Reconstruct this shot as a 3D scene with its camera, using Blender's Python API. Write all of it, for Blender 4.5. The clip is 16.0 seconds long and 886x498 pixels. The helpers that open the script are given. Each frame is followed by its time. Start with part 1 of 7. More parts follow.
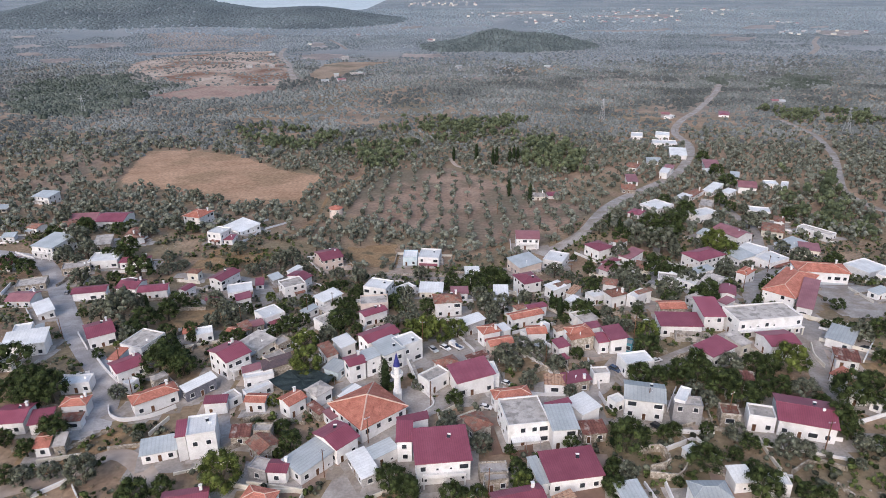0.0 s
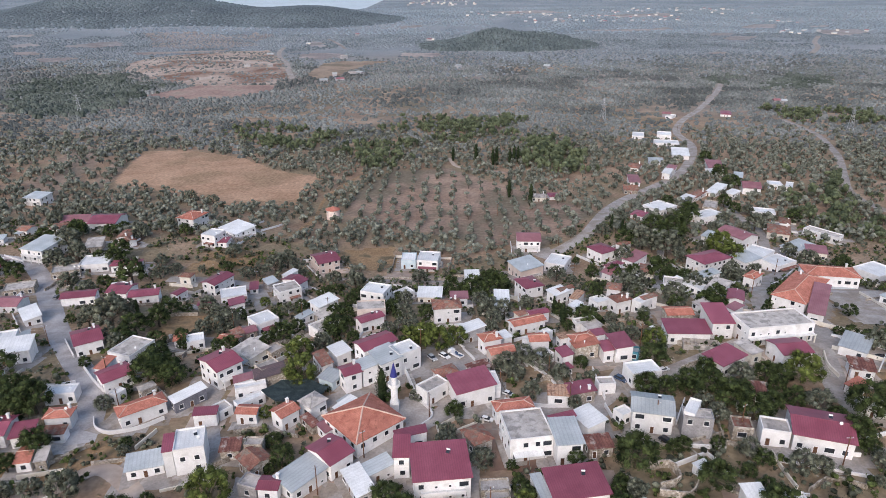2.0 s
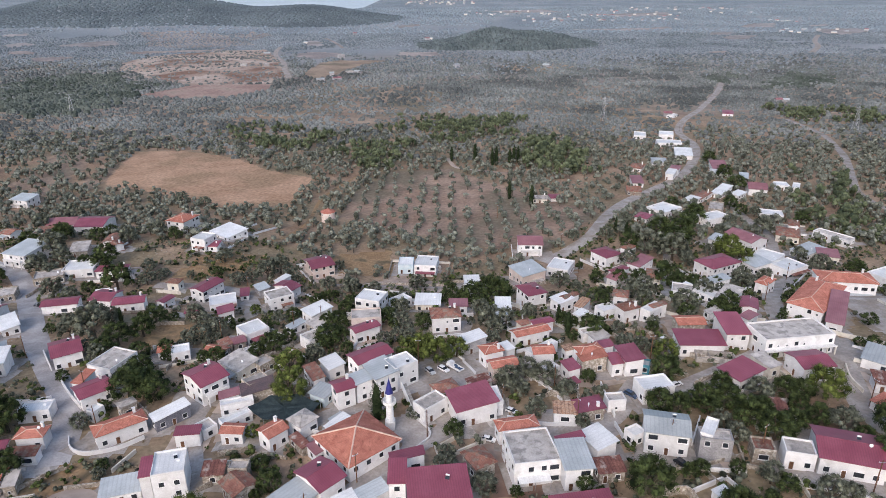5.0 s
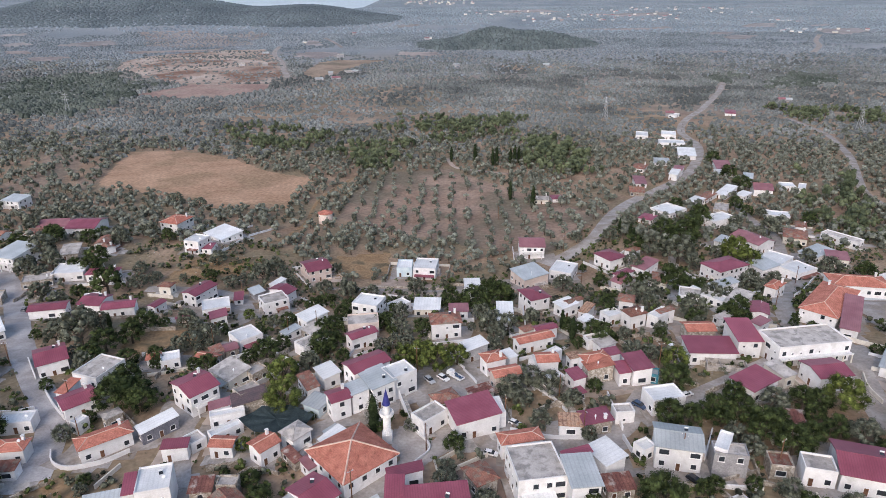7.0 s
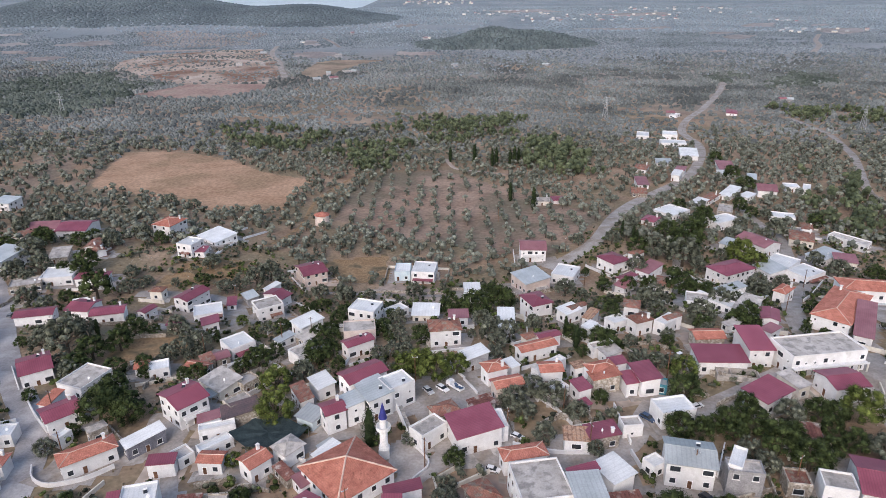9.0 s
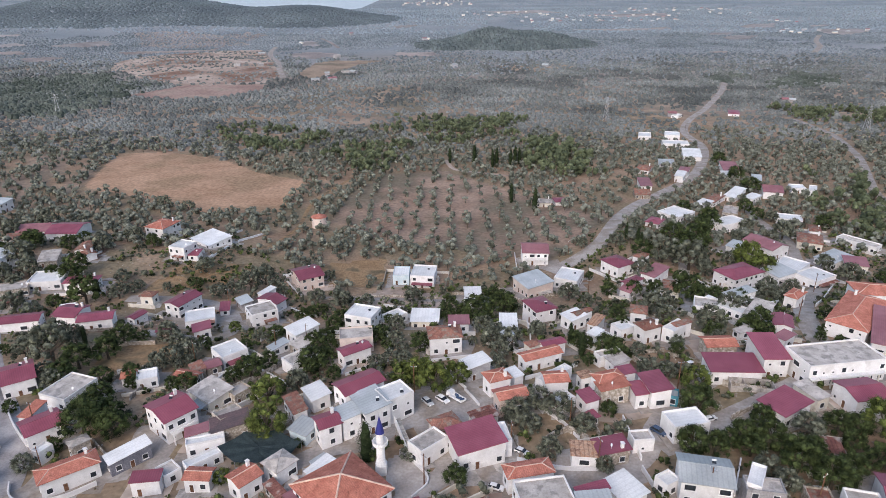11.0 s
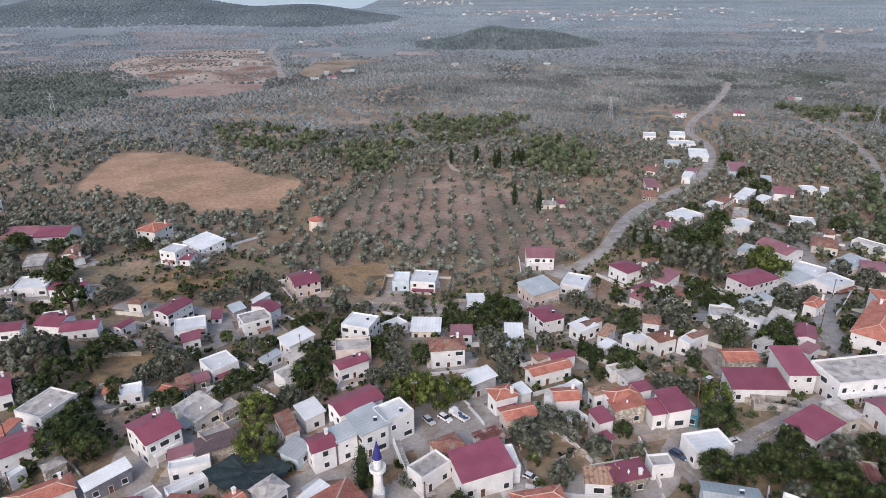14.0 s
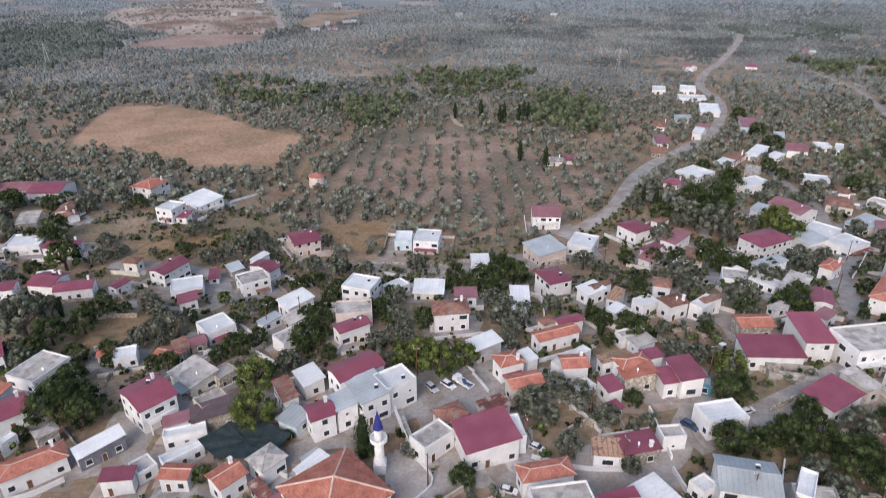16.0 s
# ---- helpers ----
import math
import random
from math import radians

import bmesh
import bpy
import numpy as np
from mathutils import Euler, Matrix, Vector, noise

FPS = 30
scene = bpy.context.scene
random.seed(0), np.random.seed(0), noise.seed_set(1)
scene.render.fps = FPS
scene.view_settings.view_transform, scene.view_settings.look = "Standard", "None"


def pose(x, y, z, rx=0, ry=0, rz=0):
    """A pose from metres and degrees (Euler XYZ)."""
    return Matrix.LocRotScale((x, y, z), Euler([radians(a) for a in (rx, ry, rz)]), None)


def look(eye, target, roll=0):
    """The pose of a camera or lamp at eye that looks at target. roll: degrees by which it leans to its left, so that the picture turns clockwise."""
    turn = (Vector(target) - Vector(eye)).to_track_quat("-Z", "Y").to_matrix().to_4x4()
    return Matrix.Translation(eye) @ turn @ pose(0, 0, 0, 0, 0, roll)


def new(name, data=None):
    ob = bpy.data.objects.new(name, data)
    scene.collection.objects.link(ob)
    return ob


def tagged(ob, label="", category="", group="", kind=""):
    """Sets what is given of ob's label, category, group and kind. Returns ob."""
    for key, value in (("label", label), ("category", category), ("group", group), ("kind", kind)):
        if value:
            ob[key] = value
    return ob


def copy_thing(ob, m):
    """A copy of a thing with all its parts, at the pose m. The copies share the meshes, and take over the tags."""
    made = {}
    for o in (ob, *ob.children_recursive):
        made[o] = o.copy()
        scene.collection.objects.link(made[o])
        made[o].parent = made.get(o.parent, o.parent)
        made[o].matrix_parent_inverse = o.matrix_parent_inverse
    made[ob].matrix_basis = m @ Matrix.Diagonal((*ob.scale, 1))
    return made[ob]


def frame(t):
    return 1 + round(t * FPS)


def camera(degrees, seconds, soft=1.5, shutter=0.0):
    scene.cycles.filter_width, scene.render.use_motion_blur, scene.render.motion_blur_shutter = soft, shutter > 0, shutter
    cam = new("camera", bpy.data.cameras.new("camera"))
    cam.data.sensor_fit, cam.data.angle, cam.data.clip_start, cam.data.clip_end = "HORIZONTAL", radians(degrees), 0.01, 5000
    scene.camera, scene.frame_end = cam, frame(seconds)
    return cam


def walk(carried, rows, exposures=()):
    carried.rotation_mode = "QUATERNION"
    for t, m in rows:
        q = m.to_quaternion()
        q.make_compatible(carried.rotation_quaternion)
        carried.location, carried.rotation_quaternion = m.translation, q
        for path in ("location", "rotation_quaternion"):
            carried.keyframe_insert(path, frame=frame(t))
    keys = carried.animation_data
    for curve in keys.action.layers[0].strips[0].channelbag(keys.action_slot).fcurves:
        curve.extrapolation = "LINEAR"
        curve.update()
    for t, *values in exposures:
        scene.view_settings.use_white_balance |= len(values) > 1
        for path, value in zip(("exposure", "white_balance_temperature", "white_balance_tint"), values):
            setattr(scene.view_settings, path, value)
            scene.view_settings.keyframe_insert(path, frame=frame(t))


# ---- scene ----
cam = camera(67.5, 16.0, soft=0.85, shutter=0.5)
PATH = [
    (0, (0.614, -10.459, 120.043), (0.601, -8.611, 119.278), -0.3),
    (0.5, (0.601, -8.680, 119.805), (0.589, -6.833, 119.039), -0.3),
    (1, (0.602, -6.903, 119.492), (0.590, -5.056, 118.725), -0.3),
    (1.5, (0.607, -5.168, 119.094), (0.597, -3.320, 118.328), -0.3),
    (2, (0.662, -3.398, 118.704), (0.651, -1.551, 117.938), -0.3),
    (2.5, (0.611, -1.580, 118.335), (0.601, 0.267, 117.568), -0.3),
    (3, (0.615, 0.198, 117.958), (0.606, 2.046, 117.191), -0.3),
    (3.5, (0.610, 1.928, 117.624), (0.601, 3.775, 116.857), -0.3),
    (4, (0.581, 3.684, 117.317), (0.573, 5.531, 116.549), -0.3),
    (6.5, (0.507, 12.728, 114.748), (0.502, 14.576, 113.983), -0.3),
    (7, (0.507, 14.440, 114.401), (0.502, 16.287, 113.635), -0.3),
    (7.5, (0.480, 16.160, 114.050), (0.476, 18.008, 113.284), -0.4),
    (8, (0.454, 17.876, 113.655), (0.450, 19.724, 112.890), -0.4),
    (8.5, (0.451, 19.582, 113.277), (0.449, 21.429, 112.512), -0.3),
    (9, (0.361, 21.301, 112.919), (0.360, 23.149, 112.153), -0.3),
    (11.5, (0.118, 30.346, 110.284), (0.120, 32.195, 109.522), -0.3),
    (12, (0.047, 32.088, 109.922), (0.050, 33.937, 109.160), -0.3),
    (12.5, (-0.019, 33.791, 109.568), (-0.015, 35.640, 108.806), -0.3),
    (13, (-0.137, 35.484, 109.213), (-0.133, 37.333, 108.451), -0.3),
    (13.5, (-0.215, 37.270, 108.849), (-0.212, 39.119, 108.086), -0.3),
    (14, (-0.254, 39.000, 108.467), (-0.254, 40.849, 107.704), -0.3),
    (14.5, (-0.319, 40.745, 108.044), (-0.320, 42.594, 107.282), -0.3),
    (15, (-0.364, 42.470, 107.592), (-0.367, 44.313, 106.816), -0.3),
    (15.5, (-0.382, 44.244, 107.182), (-0.386, 46.078, 106.384), -0.3),
    (15.8, (-0.450, 45.291, 107.020), (-0.456, 47.106, 106.180), -0.2),
    (16, (-0.501, 45.967, 106.945), (-0.510, 47.761, 106.059), -0.2),
]
walk(cam, [(t, look(eye, ahead, lean)) for t, eye, ahead, lean in PATH], exposures=[(0, -0.08, 6700, 15), (16, -0.08, 6700, 15)])

# ---- world, sun and exposure ----
world = bpy.data.worlds.new("sky")
scene.world = world
world.use_nodes = True
wn = world.node_tree.nodes
sky = wn.new("ShaderNodeTexSky")
sky.sky_type, sky.sun_disc = "NISHITA", False
sky.sun_elevation, sky.sun_rotation = radians(35), radians(200)
sky.air_density, sky.dust_density, sky.ozone_density = 1.2, 2.0, 2.0
wn["Background"].inputs["Strength"].default_value = 0.22
world.node_tree.links.new(sky.outputs[0], wn["Background"].inputs["Color"])
sun = new("sun", bpy.data.lights.new("sun", "SUN"))
sun.data.energy, sun.data.angle, sun.data.color = 1.8, radians(40), (1.0, 0.96, 0.93)
sun.matrix_world = look((-45, -125, 92), (0, 0, 0))

# ---- materials ----


def surface(name, dark, light, scale=0.6, rough=0.85, fine=12.0, bump=0.25, ribs=0.0, depth=0.5, vary=0.15, metal=0.0,
            island=0.0, third=None, third_scale=0.05, third_at=(0.5, 0.62), courses=0.0, grit=0.26, beyond=None):
    """A worn surface: two colours mixed by large noise, fine grain, optional ribs along local x and courses along local
    y, a third colour in patches, haze colours that take over farther along y, and a change of brightness from thing to
    thing."""
    m = bpy.data.materials.new(name)
    m.use_nodes = True
    n, link = m.node_tree.nodes, m.node_tree.links.new
    shader = n["Principled BSDF"]
    coords = n.new("ShaderNodeTexCoord").outputs["Object"]

    def noise_at(s, detail=4.0):
        t = n.new("ShaderNodeTexNoise")
        t.inputs["Scale"].default_value, t.inputs["Detail"].default_value = s, detail
        link(coords, t.inputs["Vector"])
        return t.outputs["Fac"]

    def mix(kind, fac, a, b):
        t = n.new("ShaderNodeMix")
        t.data_type, t.blend_type = "RGBA", kind
        for socket, v in ((t.inputs["Factor"], fac), (t.inputs["A"], a), (t.inputs["B"], b)):
            if isinstance(v, (float, int)):
                socket.default_value = v
            elif isinstance(v, tuple):
                socket.default_value = (*v, 1)
            else:
                link(v, socket)
        return t.outputs["Result"]

    def ranged(v, a, b, c=0.0, d=1.0):
        t = n.new("ShaderNodeMapRange")
        link(v, t.inputs["Value"])
        for key, val in zip(("From Min", "From Max", "To Min", "To Max"), (a, b, c, d)):
            t.inputs[key].default_value = val
        return t.outputs["Result"]

    col = mix("MIX", ranged(noise_at(scale), 0.35, 0.65), dark, light)
    if third:
        col = mix("MIX", ranged(noise_at(third_scale, 6.0), *third_at), col, third)
    # haze painted into the base colour: far tones take over along y
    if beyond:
        away, start, end, haze_dark, haze_light = beyond
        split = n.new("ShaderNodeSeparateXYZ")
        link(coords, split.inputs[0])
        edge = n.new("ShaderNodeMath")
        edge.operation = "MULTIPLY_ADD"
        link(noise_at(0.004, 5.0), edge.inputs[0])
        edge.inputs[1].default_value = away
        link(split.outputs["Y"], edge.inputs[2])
        cover = mix("MIX", ranged(noise_at(0.003, 6.0), 0.38, 0.62), haze_dark, haze_light)
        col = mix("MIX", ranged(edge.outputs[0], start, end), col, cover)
    grain = noise_at(fine, 6.0)
    g2 = n.new("ShaderNodeCombineColor")
    shade = ranged(grain, 0.3, 0.7, 1 - grit, 1 + grit * 0.9)
    for s in g2.inputs:
        link(shade, s)
    col = mix("MULTIPLY", 1.0, col, g2.outputs[0])
    if vary or island:
        if island:
            r = n.new("ShaderNodeNewGeometry").outputs["Random Per Island"]
            span = island
        else:
            r = n.new("ShaderNodeObjectInfo").outputs["Random"]
            span = vary
        hsv = n.new("ShaderNodeHueSaturation")
        link(col, hsv.inputs["Color"])
        link(ranged(r, 0, 1, 1 - span, 1 + span), hsv.inputs["Value"])
        col = hsv.outputs["Color"]
    height = grain
    strength = bump
    for period, axis in ((ribs, "X"), (courses, "Y")):
        if not period:
            continue
        w = n.new("ShaderNodeTexWave")
        w.wave_type, w.bands_direction, w.wave_profile = "BANDS", axis, "SIN"
        w.inputs["Scale"].default_value = 0.314 / period
        link(coords, w.inputs["Vector"])
        # troughs darkened in the colour: rib shade on sheet roofs, joints and furrows elsewhere
        line = ranged(w.outputs["Fac"], 0.0, 0.35, 0.72, 1.0)
        g3 = n.new("ShaderNodeCombineColor")
        for s in g3.inputs:
            link(line, s)
        col = mix("MULTIPLY", depth, col, g3.outputs[0])
        height = w.outputs["Fac"]
    b = n.new("ShaderNodeBump")
    b.inputs["Strength"].default_value, b.inputs["Distance"].default_value = strength, 0.05
    link(height, b.inputs["Height"])
    link(b.outputs["Normal"], shader.inputs["Normal"])
    link(col, shader.inputs["Base Color"])
    shader.inputs["Roughness"].default_value = rough
    shader.inputs["Metallic"].default_value = metal
    shader.inputs["Specular IOR Level"].default_value = 0.1 if rough > 0.66 and not metal else 0.5
    return m


ROOF = {
    "maroon": surface("maroon_sheet", (0.235, 0.055, 0.082), (0.3, 0.082, 0.115), 0.25, 0.5, 5, 0.3, ribs=0.5, depth=0.6, grit=0.12, vary=0.18),
    "faded": surface("faded_maroon_sheet", (0.25, 0.10, 0.115), (0.33, 0.15, 0.165), 0.25, 0.6, 5, 0.3, ribs=0.5, depth=0.4, grit=0.1, vary=0.15),
    "orange": surface("orange_tile", (0.4, 0.145, 0.105), (0.53, 0.215, 0.158), 0.5, 0.85, 3.5, 0.5, ribs=0.3, depth=0.35, vary=0.15,
                      courses=0.4, third=(0.32, 0.125, 0.088), third_scale=0.9, third_at=(0.55, 0.7)),
    "brown": surface("weathered_brown_tile", (0.20, 0.09, 0.07), (0.33, 0.16, 0.12), 0.5, 0.9, 3.5, 0.5, ribs=0.3, depth=0.4, vary=0.2,
                     courses=0.4, third=(0.25, 0.20, 0.16), third_scale=0.7),
    "white": surface("white_sheet", (0.62, 0.62, 0.61), (0.80, 0.80, 0.79), 0.2, 0.55, 3, 0.15, ribs=1.0, depth=0.25, grit=0.1, vary=0.1),
    "pale": surface("pale_grey_sheet", (0.36, 0.39, 0.40), (0.48, 0.51, 0.52), 0.2, 0.5, 3, 0.2, ribs=0.9, depth=0.4, grit=0.1, vary=0.16),
    "concrete": surface("bare_concrete", (0.38, 0.345, 0.315), (0.55, 0.51, 0.475), 0.35, 0.9, 3, 0.2, vary=0.18, grit=0.12, third=(0.29, 0.27, 0.25), third_scale=0.5),
    "rust": surface("rusty_sheet", (0.16, 0.07, 0.06), (0.28, 0.13, 0.10), 0.4, 0.8, 3, 0.3, ribs=0.8, depth=0.8, vary=0.15, third=(0.42, 0.36, 0.32), third_scale=0.5),
    "dark": surface("dark_brown_sheet", (0.09, 0.065, 0.065), (0.15, 0.09, 0.09), 0.4, 0.6, 3, 0.3, ribs=0.8, depth=0.5, vary=0.1),
    "striped": surface("striped_old_tile", (0.40, 0.22, 0.14), (0.52, 0.38, 0.28), 0.8, 0.9, 4, 0.5, ribs=0.9, depth=1.0, vary=0.1, third=(0.25, 0.14, 0.1), third_scale=0.8),
}
WALL = {
    "white": surface("white_plaster", (0.685, 0.668, 0.66), (0.8, 0.788, 0.785), 0.4, 0.9, 4, 0.1, vary=0.12, grit=0.07, third=(0.56, 0.54, 0.52), third_scale=0.35, third_at=(0.58, 0.76)),
    "cream": surface("cream_plaster", (0.62, 0.575, 0.5), (0.75, 0.705, 0.63), 0.4, 0.9, 4, 0.15, vary=0.1, grit=0.08, third=(0.5, 0.45, 0.38), third_scale=0.5, third_at=(0.58, 0.72)),
    "pink": surface("pinkish_plaster", (0.58, 0.47, 0.42), (0.70, 0.60, 0.54), 0.4, 0.9, 4, 0.15, vary=0.1, grit=0.08),
    "blue": surface("pale_blue_plaster", (0.45, 0.56, 0.62), (0.60, 0.68, 0.72), 0.4, 0.9, 4, 0.15, vary=0.1, grit=0.08),
    "grey": surface("grey_render", (0.28, 0.27, 0.28), (0.40, 0.39, 0.39), 0.4, 0.9, 4, 0.2, vary=0.2),
    "teal": surface("teal_tarpaulin", (0.03, 0.16, 0.22), (0.06, 0.24, 0.30), 0.8, 0.6, 4, 0.3, vary=0.1),
    "slate": surface("dark_grey_render", (0.14, 0.14, 0.165), (0.20, 0.20, 0.23), 0.4, 0.9, 4, 0.15, vary=0.1),
    "stone": surface("rubble_stone", (0.21, 0.175, 0.14), (0.39, 0.34, 0.285), 1.8, 0.95, 5, 0.6, vary=0.2, third=(0.5, 0.46, 0.41), third_scale=1.2),
}
FRAME = surface("white_frame", (0.7, 0.7, 0.7), (0.78, 0.78, 0.78), 1, 0.6, 8, 0.05, vary=0.3)
PANE = surface("dark_glass", (0.02, 0.025, 0.03), (0.045, 0.05, 0.06), 1, 0.12, 8, 0.0, vary=0.3)
TIMBER = surface("brown_timber", (0.10, 0.05, 0.03), (0.2, 0.11, 0.07), 1, 0.7, 8, 0.2, vary=0.3)
STEEL = surface("grey_steel", (0.35, 0.36, 0.38), (0.5, 0.5, 0.52), 1, 0.4, 8, 0.05, metal=0.6)
TANK = surface("white_tank", (0.75, 0.75, 0.74), (0.82, 0.82, 0.82), 1, 0.4, 8, 0.02, vary=0.05)
TRIM = surface("white_trim", (0.7, 0.69, 0.67), (0.8, 0.79, 0.78), 0.6, 0.8, 8, 0.1, vary=0.05)
RIDGE = surface("ridge_mortar", (0.52, 0.36, 0.29), (0.66, 0.50, 0.42), 0.6, 0.85, 8, 0.1, vary=0.1)
# the plain's soil shifts to pale blue-grey with distance, painting haze
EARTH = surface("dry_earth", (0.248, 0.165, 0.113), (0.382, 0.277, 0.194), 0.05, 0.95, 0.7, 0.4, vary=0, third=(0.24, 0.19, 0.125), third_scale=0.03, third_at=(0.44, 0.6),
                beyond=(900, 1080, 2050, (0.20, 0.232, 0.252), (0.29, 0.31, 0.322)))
FIELD = surface("stubble_field", (0.395, 0.245, 0.158), (0.485, 0.315, 0.21), 0.05, 0.95, 0.5, 0.3, vary=0, ribs=2.4, depth=0.15, third=(0.33, 0.22, 0.14), third_scale=0.03)
SOIL = surface("tilled_red_soil", (0.275, 0.185, 0.138), (0.375, 0.27, 0.205), 0.05, 0.95, 0.5, 0.4, vary=0, ribs=3.0, depth=0.12, third=(0.2, 0.165, 0.12), third_scale=0.03, third_at=(0.45, 0.6))
DRY = surface("dry_grass", (0.25, 0.16, 0.09), (0.37, 0.255, 0.15), 0.15, 0.95, 1.2, 0.5, vary=0.1, third=(0.14, 0.11, 0.07), third_scale=0.15)
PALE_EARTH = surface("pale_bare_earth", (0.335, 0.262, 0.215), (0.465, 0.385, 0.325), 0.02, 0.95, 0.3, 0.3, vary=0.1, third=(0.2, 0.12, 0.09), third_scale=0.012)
RED_SOIL = surface("reddish_bare_soil", (0.295, 0.2, 0.168), (0.415, 0.3, 0.255), 0.02, 0.95, 0.3, 0.3, vary=0, third=(0.33, 0.26, 0.21), third_scale=0.02)
GROVE_SOIL = surface("dry_grove_soil", (0.25, 0.182, 0.137), (0.37, 0.285, 0.215), 0.03, 0.95, 0.5, 0.3, vary=0, third=(0.2, 0.17, 0.125), third_scale=0.02)
# two pale far soils, greyed in the base colour to paint haze
HAZE_EARTH = surface("haze_tinted_far_soil", (0.27, 0.25, 0.24), (0.36, 0.337, 0.325), 0.01, 0.95, 0.2, 0.2, vary=0.12, third=(0.25, 0.225, 0.215), third_scale=0.012)
FAR_EARTH = surface("haze_tinted_pale_soil", (0.285, 0.24, 0.218), (0.39, 0.34, 0.312), 0.01, 0.95, 0.2, 0.2, vary=0.12, third=(0.24, 0.21, 0.2), third_scale=0.012)
ASPHALT = surface("worn_asphalt", (0.29, 0.272, 0.268), (0.375, 0.355, 0.348), 0.2, 0.9, 2, 0.2, vary=0, grit=0.14, third=(0.45, 0.43, 0.425), third_scale=0.12)
DUST = surface("dusty_lane", (0.31, 0.277, 0.252), (0.42, 0.385, 0.357), 0.2, 0.95, 1.5, 0.3, vary=0.08, grit=0.16, third=(0.285, 0.243, 0.205), third_scale=0.15)
BARK = surface("grey_bark", (0.07, 0.055, 0.042), (0.13, 0.105, 0.085), 2, 0.95, 9, 0.5, vary=0.2)
LEAF = {
    # near-black mottle in broad, light, olive, bush and scrub paints crown shade
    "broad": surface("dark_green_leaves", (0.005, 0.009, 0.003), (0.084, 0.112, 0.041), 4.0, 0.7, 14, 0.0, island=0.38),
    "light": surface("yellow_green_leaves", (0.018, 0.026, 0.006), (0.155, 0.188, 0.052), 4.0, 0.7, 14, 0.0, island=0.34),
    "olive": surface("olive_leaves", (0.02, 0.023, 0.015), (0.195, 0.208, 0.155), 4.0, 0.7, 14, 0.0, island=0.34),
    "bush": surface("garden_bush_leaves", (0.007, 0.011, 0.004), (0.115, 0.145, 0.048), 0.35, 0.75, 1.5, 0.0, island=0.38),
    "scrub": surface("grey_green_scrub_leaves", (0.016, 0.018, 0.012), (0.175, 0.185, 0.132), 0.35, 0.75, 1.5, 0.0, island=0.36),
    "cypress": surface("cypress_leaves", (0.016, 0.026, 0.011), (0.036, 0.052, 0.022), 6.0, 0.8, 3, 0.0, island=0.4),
    "grove": surface("grove_leaves", (0.058, 0.063, 0.047), (0.238, 0.252, 0.205), 0.25, 0.75, 1.2, 0.0, island=0.28),
    # plain and middle carry haze in their leaf colour: paler and greyer
    "plain": surface("haze_tinted_plain_leaves", (0.086, 0.095, 0.092), (0.2, 0.215, 0.208), 0.012, 0.8, 0.4, 0.0, island=0.3),
    "middle": surface("haze_tinted_olive_leaves", (0.115, 0.138, 0.15), (0.205, 0.235, 0.254), 0.008, 0.8, 0.3, 0.0, island=0.42),
    "wood": surface("wood_leaves", (0.042, 0.055, 0.032), (0.145, 0.17, 0.095), 0.12, 0.75, 1.0, 0.0, island=0.3),
    # far: leaf colour paled and blued further to paint haze
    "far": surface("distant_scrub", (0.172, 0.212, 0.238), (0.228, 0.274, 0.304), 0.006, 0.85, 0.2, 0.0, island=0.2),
    # clump, knoll and hill: greyed and blued leaf colours stand for haze
    "clump": surface("haze_tinted_clump_leaves", (0.058, 0.072, 0.06), (0.118, 0.136, 0.118), 0.02, 0.85, 0.3, 0.0, island=0.25),
    "knoll": surface("haze_tinted_dark_knoll", (0.08, 0.102, 0.105), (0.128, 0.156, 0.16), 0.02, 0.85, 0.2, 0.0, island=0.2),
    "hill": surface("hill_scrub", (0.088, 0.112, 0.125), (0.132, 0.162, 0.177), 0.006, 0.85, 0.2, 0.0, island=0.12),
}
WATER = surface("bay_water", (0.42, 0.46, 0.50), (0.50, 0.54, 0.58), 0.002, 0.35, 0.05, 0.05, vary=0)

# ---- the lie of the land ----
PROFILE_Y = (-520, 78, 143, 162, 208, 240, 266, 305, 345, 390, 442, 507, 585, 780, 1040, 1300, 1900, 2600, 3100, 6500)
PROFILE_Z = (21, 16.2, 15.6, 15.6, 9.7, 0, -3.9, -5.8, -9, -10.4, -11.7, -14.3, -20.8, -31, -39, -43, -44, -38, -32, -30)


def bell(v, mid, width):
    return math.exp(-((v - mid) / width) ** 2)


def ease(v, a, b):
    s = min(max((v - a) / (b - a), 0), 1)
    return s * s * (3 - 2 * s)


def ground_z(x, y):
    """Height of the ground: a village on a slope above a plain with low hills and a distant bay."""
    z = float(np.interp(y, PROFILE_Y, PROFILE_Z))
    z += 0.06 * min(max(x, -78), 78) * (1 - ease(y, 195, 286))
    z += 5.9 * bell(x, 81, 42) * bell(y, 318, 58)
    z += 5.2 * ease(-x, 58, 117) * bell(y, 292, 65)
    z += 108 * bell(x, -1180, 430) * bell(y, 2600, 420)
    z += 46 * bell(x, -460, 230) * bell(y, 2500, 260)
    z += 34 * (bell(x, 110, 78) + 0.7 * bell(x, 240, 78)) * bell(y, 1650, 110)
    z += 11 * bell(x, -430, 220) * bell(y, 1250, 200)
    z -= 12 * ease(y, 3180, 3300) * ease(x, -1800, -1550) * (1 - ease(x, -520, -330))
    return z


